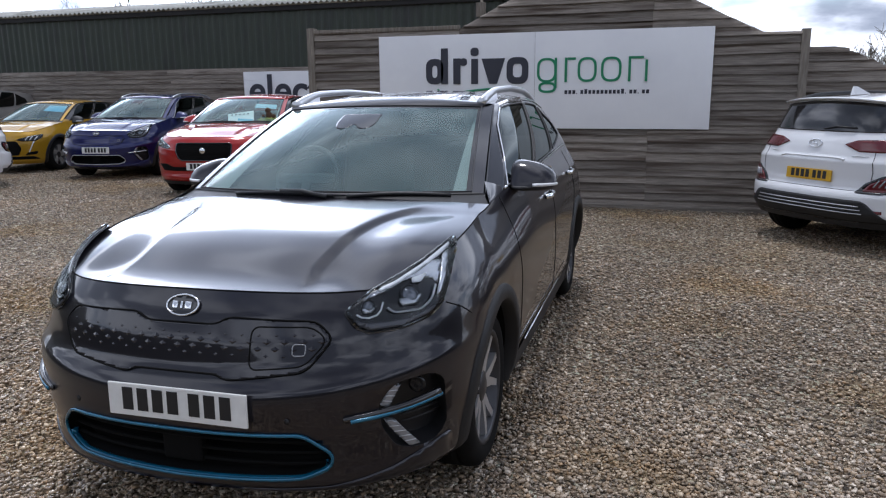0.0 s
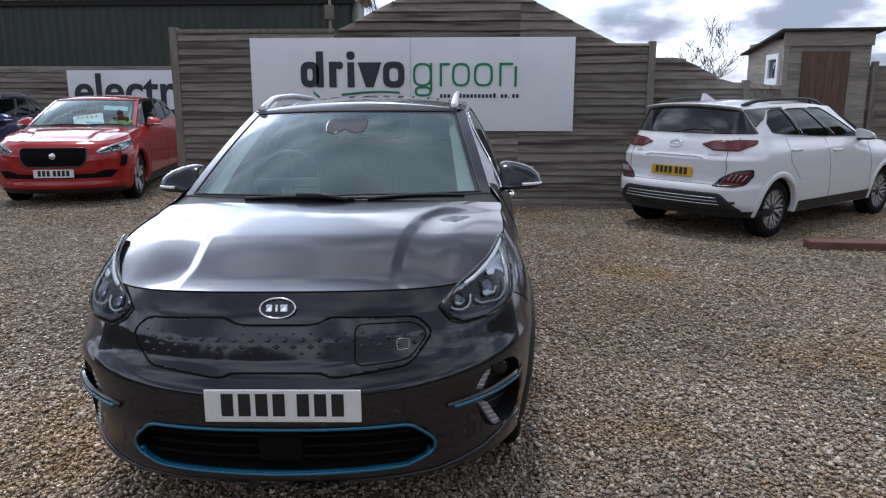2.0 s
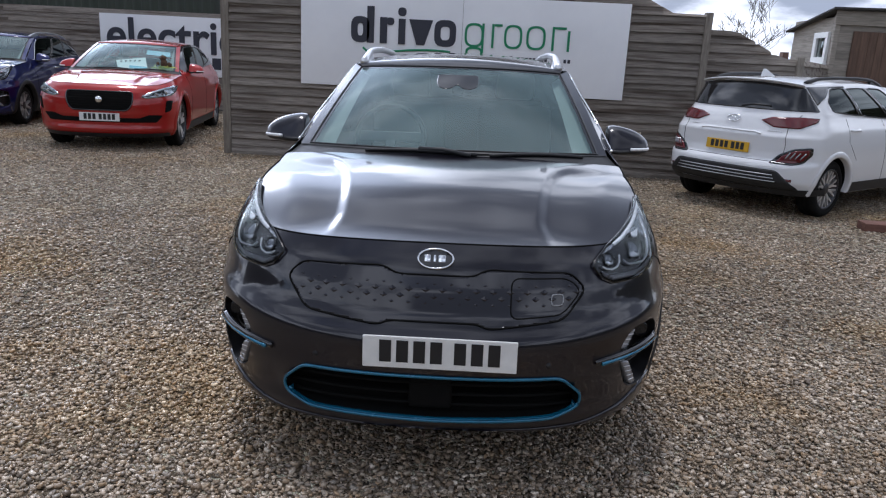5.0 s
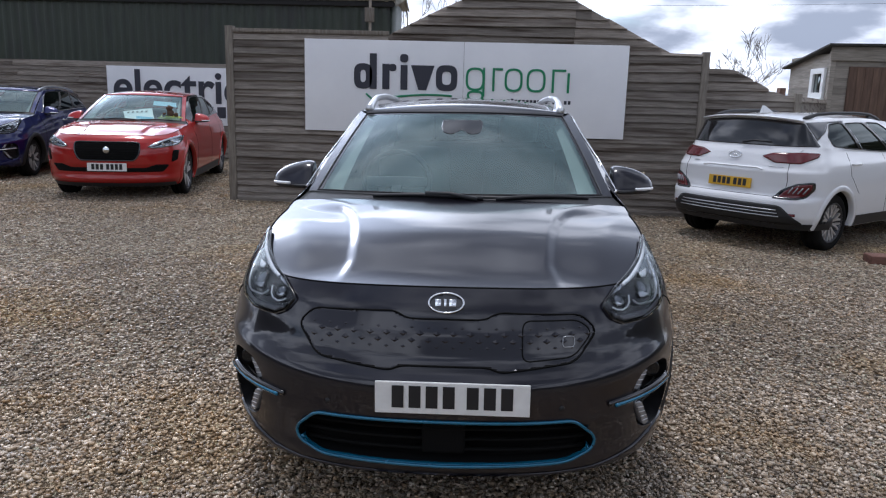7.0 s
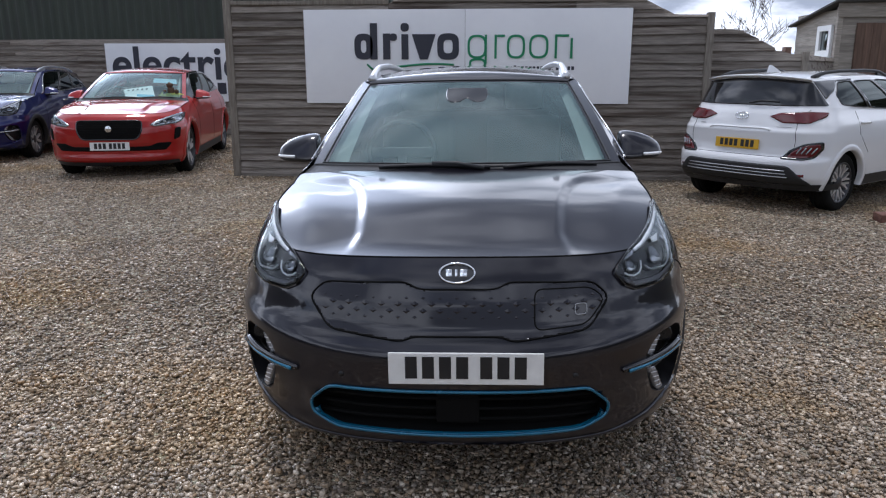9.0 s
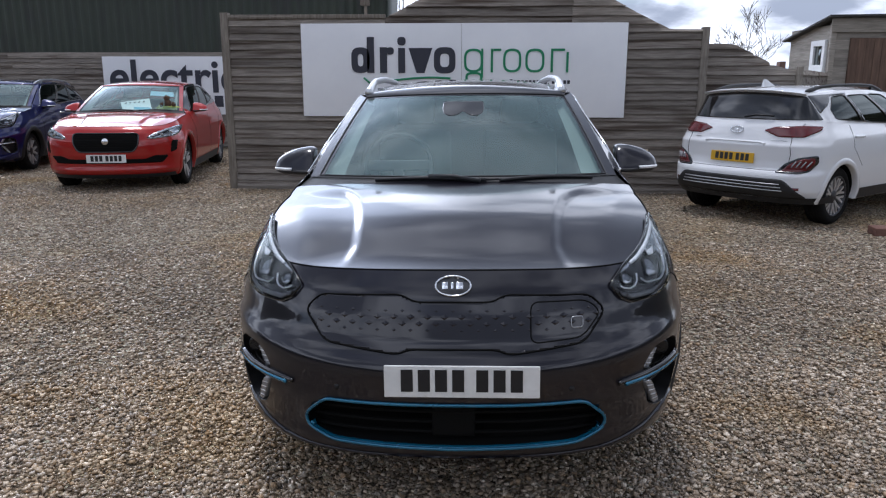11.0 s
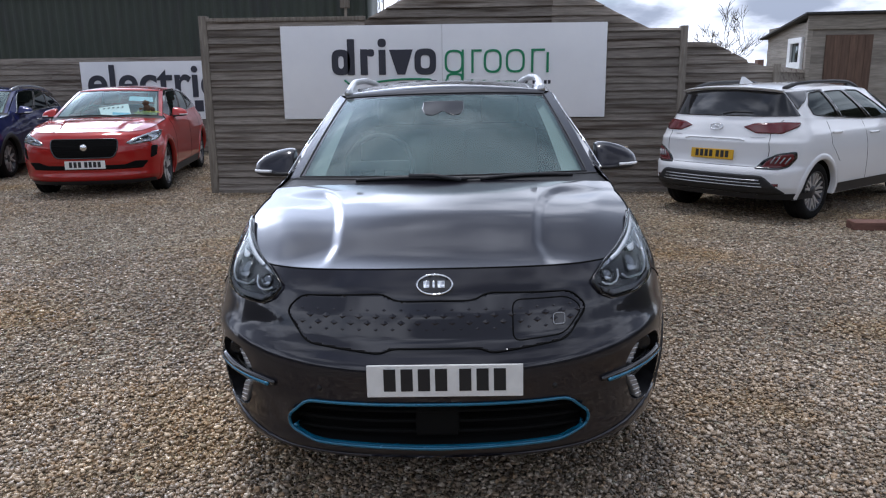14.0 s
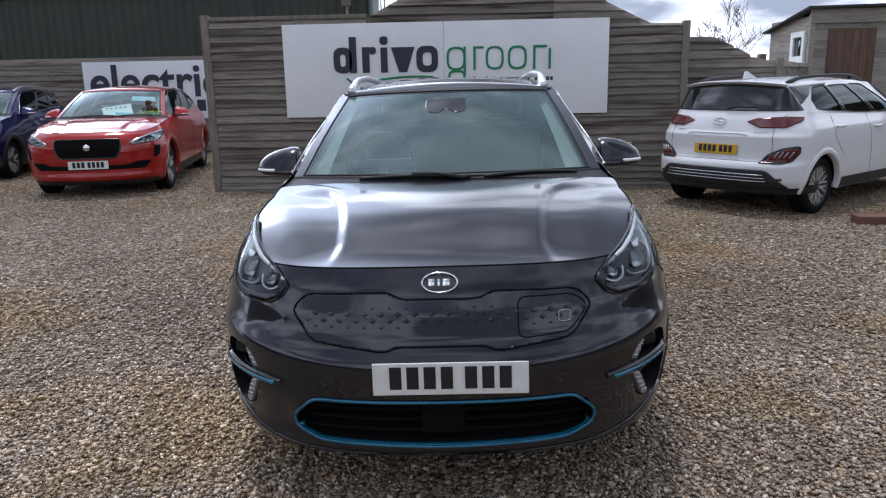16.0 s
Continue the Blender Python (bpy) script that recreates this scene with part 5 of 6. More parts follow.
part("post", *box_geo(-3.73, -3.62, FY - .05, FY + .06, 0, 2.43, .006), M_POST, fence)
part("post", *box_geo(2.775, 2.87, FY - .06, FY + .05, 0, 2.22, .006), M_POST, fence)
part("top_rail", *box_geo(-3.62, -1.44, FY - .045, FY + .01, 2.345, 2.40, .004), M_POST, fence)
part("gravel_board", *box_geo(-3.62, 2.775, FY - .04, FY + .01, 0, .10, .004), M_WOOD, fence)
gx = [-3.62, -1.46, .33, 2.36, 2.775]
part("backing", [(x, y, z) for x in gx for y, z in ((FY + .012, 0), (FY + .012, fence_top(x) - .03), (FY + .05, fence_top(x) - .03), (FY + .05, 0))],
     [[4 * i + j, 4 * i + (j + 1) % 4, 4 * i + 4 + (j + 1) % 4, 4 * i + 4 + j] for i in range(4) for j in range(4)] + [[0, 1, 2, 3], [19, 18, 17, 16]], M_WOOD, fence, smooth=False)

# lower fence that goes on to the shed
fence2 = tagged(new("wall_low_fence"), "lower weathered board fence stepping down to the shed", "fence", kind="structure")
FY2 = 8.32


def low_top(x):
    return float(np.interp(x, [2.87, 3.30, 3.92, 6.8], [2.02, 2.02, 1.69, 1.66]))


z = .03
while z < 2.0:
    h = random.uniform(.095, .128)
    xs = [x for x in np.linspace(2.87, 6.80, 300) if low_top(x) >= z + .04]
    x0, x1 = xs[0], xs[-1]
    cuts = [x0] + [c for c in (4.16,) if x0 < c < x1 - .1] + [x1]
    for a, b in zip(cuts, cuts[1:]):
        nx = max(2, int((b - a) / .15) + 1)
        vs, fs = [], []
        for x in np.linspace(a + .001, b - .001, nx):
            tz = min(z + h + .012, max(z + .02, low_top(x)))
            # past the post the fence turns back to the shed's corner
            k = max(0.0, x - 4.16)
            X, Y = x - k * .50, FY2 + k * .866
            vs += [(X + o * (.866 if k else 0), Y - o * (.5 if k else 1), zz) for o, zz in ((.040, z), (.037, z + .010), (.012, tz), (.002, tz), (.008, z))]
        for i in range(nx - 1):
            for j in range(5):
                p, q = i * 5 + j, i * 5 + (j + 1) % 5
                fs.append([p, q, q + 5, p + 5])
        fs += [[0, 1, 2, 3, 4], [(nx - 1) * 5 + j for j in range(5)][::-1]]
        part("board", vs, fs, M_WOOD, fence2, smooth=False)
    z += h
part("post", *box_geo(4.115, 4.205, FY2 - .06, FY2 + .05, 0, 1.72, .006), M_POST, fence2)
for k in range(16):
    part("board", *box_geo(6.88, 10.5, 10.60 - .004 * (k % 2), 10.63, .03 + k * .122, .03 + k * .122 + .124, .004), M_WOOD, fence2, smooth=False)
part("post", *box_geo(6.90, 6.99, 10.53, 10.62, 0, 2.05, .006), M_POST, fence2)

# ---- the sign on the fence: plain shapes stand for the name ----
sign = tagged(new("sign_board"), "large white two-panel sign board screwed to the fence", "sign", "white sign boards")
SY = FY - .062
part("panel", *box_geo(-2.60, -.402, SY - .012, SY, 1.038, 2.278, .002), M_SIGN, sign)
part("panel", *box_geo(-.398, 1.805, SY - .012, SY, 1.038, 2.278, .002), M_SIGN, sign)


def block(x0, x1, z0, z1, y, mat, parent, r=.03, name="letter_shape", hollow=0.0, depth=.012):
    """A rounded block or ring standing off a board."""
    P = smooth_poly([(x0, z0), (x1, z0), (x1, z1), (x0, z1)], r=.12) if r else np.array([(x0, z0), (x1, z0), (x1, z1), (x0, z1)], float)
    n = len(P)
    if hollow:
        c = P.mean(0)
        hw, hh = (x1 - x0) / 2, (z1 - z0) / 2
        Q = c + (P - c) * ((hw - hollow) / hw, (hh - hollow) / hh)
        vs = [(p[0], y - depth, p[1]) for p in P] + [(q[0], y - depth, q[1]) for q in Q] + [(p[0], y, p[1]) for p in P] + [(q[0], y, q[1]) for q in Q]
        fs = []
        for i in range(n):
            j = (i + 1) % n
            fs += [[i, j, n + j, n + i], [2 * n + i, 2 * n + j, j, i], [n + i, n + j, 3 * n + j, 3 * n + i]]
    else:
        vs = [(p[0], y - depth, p[1]) for p in P] + [(p[0], y, p[1]) for p in P]
        fs = [list(range(n))] + [[i, n + i, n + (i + 1) % n, (i + 1) % n] for i in range(n)]
    return part(name, vs, fs, mat, parent, smooth=False)


LY = SY - .012
# dark stems, rings, a dot and a wedge in a row
for x0, x1, z0, z1, h in ((-1.908, -1.655, 1.625, 1.965, .088), (-1.690, -1.593, 1.625, 2.10, 0), (-1.514, -1.416, 1.625, 1.965, 0), (-1.425, -1.322, 1.868, 1.965, 0), (-1.262, -1.168, 1.625, 1.955, 0), (-1.272, -1.160, 1.99, 2.10, 0), (-.775, -.482, 1.620, 1.965, .085)):
    block(x0, x1, z0, z1, LY - .001 * (x0 % .01 > .005), M_SIGNINK, sign, r=.03 if h or x1 - x0 < .115 and z1 - z0 < .12 else 0, hollow=h)
part("letter_shape", [(x, y, z) for y in (LY - .012, LY) for x, z in ((-1.12, 1.955), (-.797, 1.955), (-.905, 1.625), (-1.012, 1.625))],
     [[0, 1, 2, 3]] + [[i, 4 + i, 4 + (i + 1) % 4, (i + 1) % 4] for i in range(4)], M_SIGNINK, sign, smooth=False)
# thin green rings and bars in a row
for x0, x1, z0, z1 in ((-.366, -.110, 1.635, 1.945), (-.345, -.115, 1.50, 1.640), (.163, .405, 1.635, 1.945), (.460, .715, 1.635, 1.945)):
    block(x0, x1, z0, z1, LY, M_SIGNGREEN, sign, hollow=.030)
for x0, x1, z0, z1 in ((-.135, -.106, 1.56, 1.945), (-.004, .027, 1.635, 1.945), (.03, .135, 1.915, 1.945), (.800, .831, 1.635, 1.945), (1.006, 1.037, 1.635, 1.90), (.831, .985, 1.915, 1.945)):
    block(x0, x1, z0, z1, LY - .001, M_SIGNGREEN, sign, r=0)
# one row of small bars
for k in range(21):
    tall = .012 if k in (5, 14, 18) else .0
    block(.0 + k * .0515, .0 + k * .0515 + (.012 if k in (3, 15, 18) else .036), 1.484, (1.496 if k in (3, 15, 18) else 1.532 + tall), LY, M_SIGNINK, sign, r=0, depth=.004, name="bar")
# green leaf line under the dark word
part("leaf_line", *join(tube([(x, LY - .004, 1.53 + .035 * math.sin((x + 1.3) * 3.2)) for x in np.linspace(-1.35, -.55, 24)], .016, 6), tube([(-1.74, LY - .004, 1.56), (-1.66, LY - .004, 1.49)], .014, 6)), M_SIGNGREEN, sign)

# ---- long building behind the row of cars ----
BY = 14.6
bld = tagged(new("building"), "long low barn with green profiled sheet over weathered boards", "building", kind="structure")
xs = np.arange(-30, -2.38, .025)
prof = [(x, BY - .012 - .016 * max(-1, min(1, 1.6 * math.sin(x / .20 * 2 * math.pi)))) for x in xs]
part("wall", [(x, y, z) for x, y in prof for z in (2.0, 2.8, 3.58)], grid_faces(len(xs), 3), M_GREENSHEET, bld, "green profiled steel sheet")
part("end_wall", *box_geo(-2.42, -2.36, BY, BY + 1.6, 0, 3.6), M_GREENSHEET, bld)
part("core_wall", *box_geo(-30, -2.42, BY + .01, BY + .2, 0, 3.58), M_WOOD, bld)
xs = np.arange(-30.2, -2.2, .02)
rf = []
for x in xs:
    w = .022 * math.sin(x / .146 * 2 * math.pi)
    rf += [(x, BY - .22, 3.60 + w), (x, BY - .22, 3.612 + w), (x, BY + 1.2, 3.92 + w), (x, BY + 2.0, 3.60 + w)]
part("roof", rf, grid_faces(len(xs), 4), M_CEMENT, bld, "pale corrugated fibre cement roof")
part("eaves_board", *box_geo(-30, -2.3, BY - .10, BY - .04, 3.46, 3.57, .004), M_CLAD, bld)
part("barge_board", *moved(box_geo(-.02, .02, -.18, 1.2, -.12, .03), Matrix.Translation((-2.25, BY, 3.62)) @ Matrix.Rotation(radians(12.5), 4, "X")), M_CEMENT, bld)
z = .03
while z < 2.04:
    h = random.uniform(.10, .13)
    x = -30.0
    while x < -2.5:
        w = random.uniform(2.4, 4.0)
        b = min(x + w, -2.4)
        e = random.uniform(-.006, .006)
        vs = [(x, BY - .075, z + e), (b - .003, BY - .075, z + e), (b - .003, BY - .05, z + h + .01 + e), (x, BY - .05, z + h + .01 + e), (x, BY - .03, z + h + .01 + e), (b - .003, BY - .03, z + h + .01 + e), (b - .003, BY - .03, z + e), (x, BY - .03, z + e)]
        part("board", vs, [[0, 1, 2, 3], [3, 2, 5, 4], [4, 5, 6, 7], [7, 6, 1, 0], [0, 3, 4, 7], [1, 6, 5, 2]], M_WOOD, bld, smooth=False)
        x = b
        if b >= -2.41:
            break
    z += h
s2 = tagged(new("sign_board"), "white sign board with dark lettering on the barn wall", "sign", "white sign boards")
part("panel", *box_geo(-8.95, -5.0, BY - .11, BY - .09, .76, 2.05, .003), M_SIGN, s2)


def lettering(text, size, x, z, y, mat, parent, name, depth=.01, sx=1.0):
    cu = bpy.data.curves.new(name, "FONT")
    cu.body, cu.size, cu.extrude, cu.offset = text, size, depth, .018
    ob = new("tmp", cu)
    dg = bpy.context.evaluated_depsgraph_get()
    me = bpy.data.meshes.new_from_object(ob.evaluated_get(dg))
    bpy.data.objects.remove(ob)
    me.materials.clear(); me.materials.append(mat)
    o = put(name, me, parent, Matrix.Translation((x, y, z)) @ Matrix.Rotation(radians(90), 4, "X") @ Matrix.Diagonal((sx, 1, 1, 1)))
    return o


lettering("electric", 1.02, -8.82, 1.27, BY - .115, M_SIGNINK, s2, "lettering", .012, 1.0)
x = -8.1
for w in (.2, .2, .2, .2, .2, .2, .2, .2, .2):
    block(x, x + w, .93, 1.18, BY - .11, M_SIGNINK, s2, r=0, depth=.01, name="bar")
    x += w + .09

# ---- shed ----
shed = tagged(new("garden_shed"), "weathered timber shed with a felt pent roof and brown door", "shed")
X0, X1, Y0, Y1 = 5.50, 6.86, 10.58, 12.3
for k in range(17):
    z0 = k * .145
    part("board", *box_geo(X0, X1, Y0 - .012 - .004 * (k % 2), Y0 + .01, z0, z0 + .149, .003), M_SHED, shed, smooth=False)
    part("board", *box_geo(X0 - .012 - .004 * (k % 2), X0 + .01, Y0 + .01, Y1, z0, min(z0 + .149, 2.42), .003), M_SHED, shed, smooth=False)
part("wall", *box_geo(X0 + .02, X1, Y0 + .02, Y1, 0, 2.3), M_SHED, shed)
part("fascia", *box_geo(X0 - .05, X1 + .02, Y0 - .06, Y0 - .03, 2.30, 2.52, .004), M_SHED, shed)
part("roof", [(X0 - .14, Y0 - .18, 2.56), (X1 + .18, Y0 - .18, 2.58), (X1 + .18, Y1 + .1, 2.32), (X0 - .14, Y1 + .1, 2.26), (X0 - .14, Y0 - .18, 2.53), (X1 + .18, Y0 - .18, 2.55), (X1 + .18, Y1 + .1, 2.29), (X0 - .14, Y1 + .1, 2.23)],
     [[0, 1, 2, 3], [7, 6, 5, 4], [0, 4, 5, 1], [1, 5, 6, 2], [2, 6, 7, 3], [3, 7, 4, 0]], M_FELT, shed, smooth=False)
part("corner_post", *box_geo(X0 - .03, X0 + .05, Y0 - .03, Y0 + .05, 0, 2.45, .004), M_SHED, shed)
dr = part("door", *box_geo(5.77, 6.52, Y0 - .045, Y0 - .02, 0.06, 2.21, .004), M_SHEDDOOR, shed, "dark brown boarded door")
for k in range(6):
    part("door_board", *box_geo(5.775 + k * .1242, 5.775 + k * .1242 + .120, Y0 - .055, Y0 - .045, 0.07, 2.20, .003), M_SHEDDOOR, dr, smooth=False)
wf = part("window", *join(box_geo(X0 - .06, X0 - .01, 10.70, 11.26, 2.10, 2.19, .006), box_geo(X0 - .06, X0 - .01, 10.70, 11.26, 1.70, 1.79, .006), box_geo(X0 - .06, X0 - .01, 10.70, 10.80, 1.79, 2.10, .006), box_geo(X0 - .06, X0 - .01, 11.14, 11.26, 1.79, 2.10, .006)), M_UPVC, shed, "white-framed window", smooth=False)
part("pane", *box_geo(X0 - .024, X0 - .018, 10.79, 11.16, 1.78, 2.12), M_DARKGLASS, wf)
part("sill", *box_geo(X0 - .085, X0 - .01, 10.68, 11.28, 1.66, 1.698, .004), M_UPVC, wf)

# ---- cars ----
car1, S1 = electric_crossover("car", M_GREY, M_TEAL, "dark graphite electric crossover with blue trim, parked on gravel")
car1.matrix_basis = Matrix.Translation((-.017, .012, .0)) @ Matrix.Rotation(radians(1.31), 4, "Z") @ Matrix.Rotation(radians(-.81), 4, "Y")
car2, S2 = electric_crossover("car", M_BLUE, M_SATIN, "dark blue electric crossover parked in the row by the barn")
car2.matrix_basis = pose(-8.58, 8.95, 0, 0, 0, 11)

def red_hatchback():
    S = Spec(1.05, 1.06, .99)
    S.yf = np.array([(.18, .10), (.24, .03), (.30, .0), (.36, .02), (.45, .02), (.50, .0), (.60, .0), (.70, .012), (.80, .045), (.86, .09), (.90, .145), (.95, .21), (1.1, .34)], float)
    S.df, S.pf = .74, 2.5
    S.top = np.array([(.1, .905), (.3, .890), (.5, .93), (.8, .975), (1.1, 1.005), (1.3, 1.02), (1.6, 1.05), (2.6, 1.08), (3.5, 1.12), (4.1, 1.14), (4.4, 1.10), (4.6, 1.04)], float)
    S.R, S.ra, S.hz = .36, .405, .355
    S.hub = (.88, 3.87)
    S.ridge, S.crown = .02, .04
    car, ws, side, edge, back = car_shell("car", S, M_RED, M_CLAD, W_CROSSOVER, (M_SIDEGLASS, M_DARKGLASS, M_DARKGLASS), M_GLOSSBLACK, SP_FIVE, 5, .27, "bright red electric hatchback with a black grille parked by the fence", arch=M_RED)
    F = on_front(S)
    g = smooth_poly([(-.36, .56), (.36, .56), (.425, .66), (.43, .79), (.39, .81), (-.39, .81), (-.43, .79), (-.425, .66)], r=.05)
    gr = part("grille", *patch(F, g, .02, .004, .02), M_DARK, car)
    part("grille_rim", *tube(along(F, g, .004, 1, True), .010, 6, True), M_GLOSSBLACK, gr)
    for z in np.linspace(.59, .78, 7):
        part("slat", *tube(along(F, [(-.40, z), (.40, z)], .005, 14), .004, 6), M_DARK, gr)
    part("badge", *moved(lathe([(0, .045), (.01, .04), (.012, .0)], 24), Matrix.Translation(F(0, .70, .006)) @ Matrix.Rotation(radians(-90), 4, "Z")), M_CHROME, car)
    part("lower_intake", *patch(F, smooth_poly([(-.70, .40), (.70, .40), (.78, .50), (.62, .505), (.5, .46), (-.5, .46), (-.62, .505), (-.78, .50)], r=.02), .02, .004, .015), M_DARK, car)
    part("front_lip", [F(x, z, .012) for x in np.linspace(-.82, .82, 41) for z in (.20, .235, .255)], grid_faces(41, 3), M_BLACK, car)
    for sg in (-1, 1):
        Fm = lambda x, z, off=0.0: F(sg * x, z, off)
        lamp = smooth_poly([(.52, .745), (.60, .80), (.76, .855), (.885, .895), (.90, .82), (.87, .765), (.72, .74), (.60, .725)], r=.02)
        hl = part("head_lamp", *patch(Fm, lamp, .02, .004, .008), M_LAMPIN, car)
        part("lens", *patch(Fm, lamp, .025, .014, .016), M_LENS, hl)
        part("lamp_band", *patch(Fm, smooth_poly([(.56, .760), (.66, .800), (.78, .838), (.80, .81), (.70, .775), (.60, .748)], r=.01), .015, .007, .006), M_LAMPDK, hl)
        for pts in ([(.54, .752), (.64, .775), (.66, .80), (.78, .845), (.86, .87)], [(.60, .74), (.72, .752), (.74, .79), (.85, .80)]):
            part("light_guide", *tube(along(Fm, pts, .008, 5), .0065, 6), M_DAYLAMP, hl)
        for c in ((.70, .775), (.80, .80)):
            part("projector", *moved(lathe([(0, .03), (.008, .028), (.004, .02), (.008, 0)], 16), Matrix.Translation(Fm(*c, .006)) @ Matrix.Rotation(radians(-90), 4, "Z")), M_LAMPIN, hl)
        part("side_intake", *patch(Fm, smooth_poly([(.80, .53), (.865, .56), (.885, .70), (.82, .70)], r=.02), .015, .004, .012), M_DARK, car)
        door_mirror(car, S, sg, 1.75, 1.07, M_RED, .13)
        part("tail_lamp", *patch(lambda x, z, off=0.0: on_rear(S)(sg * x, z, off), smooth_poly([(.4, .92), (.88, .92), (.88, 1.0), (.45, 1.0)], r=.02), .03, .006, .008), M_REDLAMP, car)
    seam_lines(car, S, [[(1.42, .34), (1.44, .7), (1.42, 1.03)], [(2.62, .34), (2.64, .7), (2.66, 1.08)], [(3.45, .66), (3.6, .85), (3.58, 1.12)]])
    number_plate(car, "number_plate", Matrix.Translation((0, front_y(S, 0, .47) - .012, .47)), M_PLATEW, groups=((0, 1, 2), (3, 4, 5, 6)))
    for x0, x1 in ((-.40, .10), (.18, .62)):
        part("wiper", *tube([ws(x0 / .78 + (x1 - x0) / .78 * k, .01 + .02 * math.sin(3 * k), .006) for k in np.linspace(0, 1, 12)], .009, 6), M_BLACK, car)
    return car, S, ws


car3, S3, ws3 = red_hatchback()
P3 = pose(-5.24, 7.47, 0, 0, 0, 11.5)
car3.matrix_basis = P3


def bonnet_slot(car, half, back, deep):
    """A dark vent across the bonnet, close to the windscreen."""
    bon = [o for o in car.children if o.name.split(".")[0] == "bonnet"][0]
    V = np.array([tuple(v.co) for v in bon.data.vertices])
    ym = V[np.abs(V[:, 0]) < .05][:, 1].max()
    def top(x, y):
        return float(V[np.argmin((V[:, 0] - x) ** 2 + (V[:, 1] - y) ** 2), 2])
    rows = []
    for x in np.linspace(-half, half, 25):
        k = 1 - .35 * (abs(x) / half) ** 4
        for y, dz in ((ym - back - deep * k, .004), (ym - back - deep * k + .012, .012), (ym - back, .005)):
            rows.append((x, y, top(x, y) + dz))
    part("bonnet_vent", rows, grid_faces(25, 3), M_REDVENT, bon, "dark vent slot")


M_REDVENT = plain("red_vent_paint", (0.13, 0.008, 0.007), 0.5)
bonnet_slot(car3, .46, .24, .13)


def on_glass(ws, pts, off):
    return [tuple(ws(u, v, off)) for u, v in pts]


# card and sticker behind the red car's windscreen, and the toy on its dash
card = part("info_card", *join((on_glass(ws3, [(-.10, .10), (.46, .05), (.34, .44), (-.20, .30)], -.03), [[0, 1, 2, 3]]), (on_glass(ws3, [(-.10, .10), (.46, .05), (.34, .44), (-.20, .30)], -.034), [[3, 2, 1, 0]])), M_PAPER, None, smooth=False, m=P3)
tagged(card, "white price card propped behind the windscreen", "card")
part("bar", on_glass(ws3, [(.12, .09), (.44, .065), (.42, .14), (.10, .16)], -.027), [[0, 1, 2, 3]], M_CYAN, card, smooth=False)
for k in range(5):
    u, v = -.10 + .085 * k, .24 + .012 * k
    part("bar", on_glass(ws3, [(u, v), (u + .035, v + .01), (u + .033, v + .05), (u - .002, v + .04)], -.027), [[0, 1, 2, 3]], M_INK, card, smooth=False)
stk = part("price_sticker", on_glass(ws3, [(.35, .50), (.82, .50), (.80, .68), (.34, .68)], -.006), [[0, 1, 2, 3]], M_STICKER, None, smooth=False, m=P3)
tagged(stk, "pale blue price sticker on the windscreen", "sticker")


def blob(c, r, seed, sub=2, jag=.25):
    bm = bmesh.new()
    bmesh.ops.create_icosphere(bm, subdivisions=sub, radius=1.0)
    rng = random.Random(seed)
    for v in bm.verts:
        k = 1 + rng.uniform(-jag, jag)
        v.co = Vector((c[0] + v.co.x * r[0] * k, c[1] + v.co.y * r[1] * k, c[2] + v.co.z * r[2] * k))
    out = [tuple(v.co) for v in bm.verts], [[v.index for v in f.verts] for f in bm.faces]
    bm.free()
    return out


tp = ws3(.70, .16, -.10)
toy = part("plush_toy", *join(blob((tp[0], tp[1], tp[2] + .02), (.20, .08, .085), 1), blob((tp[0] + .02, tp[1], tp[2] + .10), (.055, .05, .08), 2), blob((tp[0] + .01, tp[1], tp[2] + .20), (.045, .045, .05), 3), blob((tp[0] - .07, tp[1] - .01, tp[2] + .09), (.03, .03, .05), 4), blob((tp[0] + .10, tp[1], tp[2] + .10), (.035, .03, .04), 5)), [M_TOYG, M_TOYB], None, m=P3)
toy.data.polygons.foreach_set("material_index", np.array([0] * 80 + [1] * 320, np.int32)[:len(toy.data.polygons)])
tagged(toy, "green and brown plush toy on the dashboard", "toy")


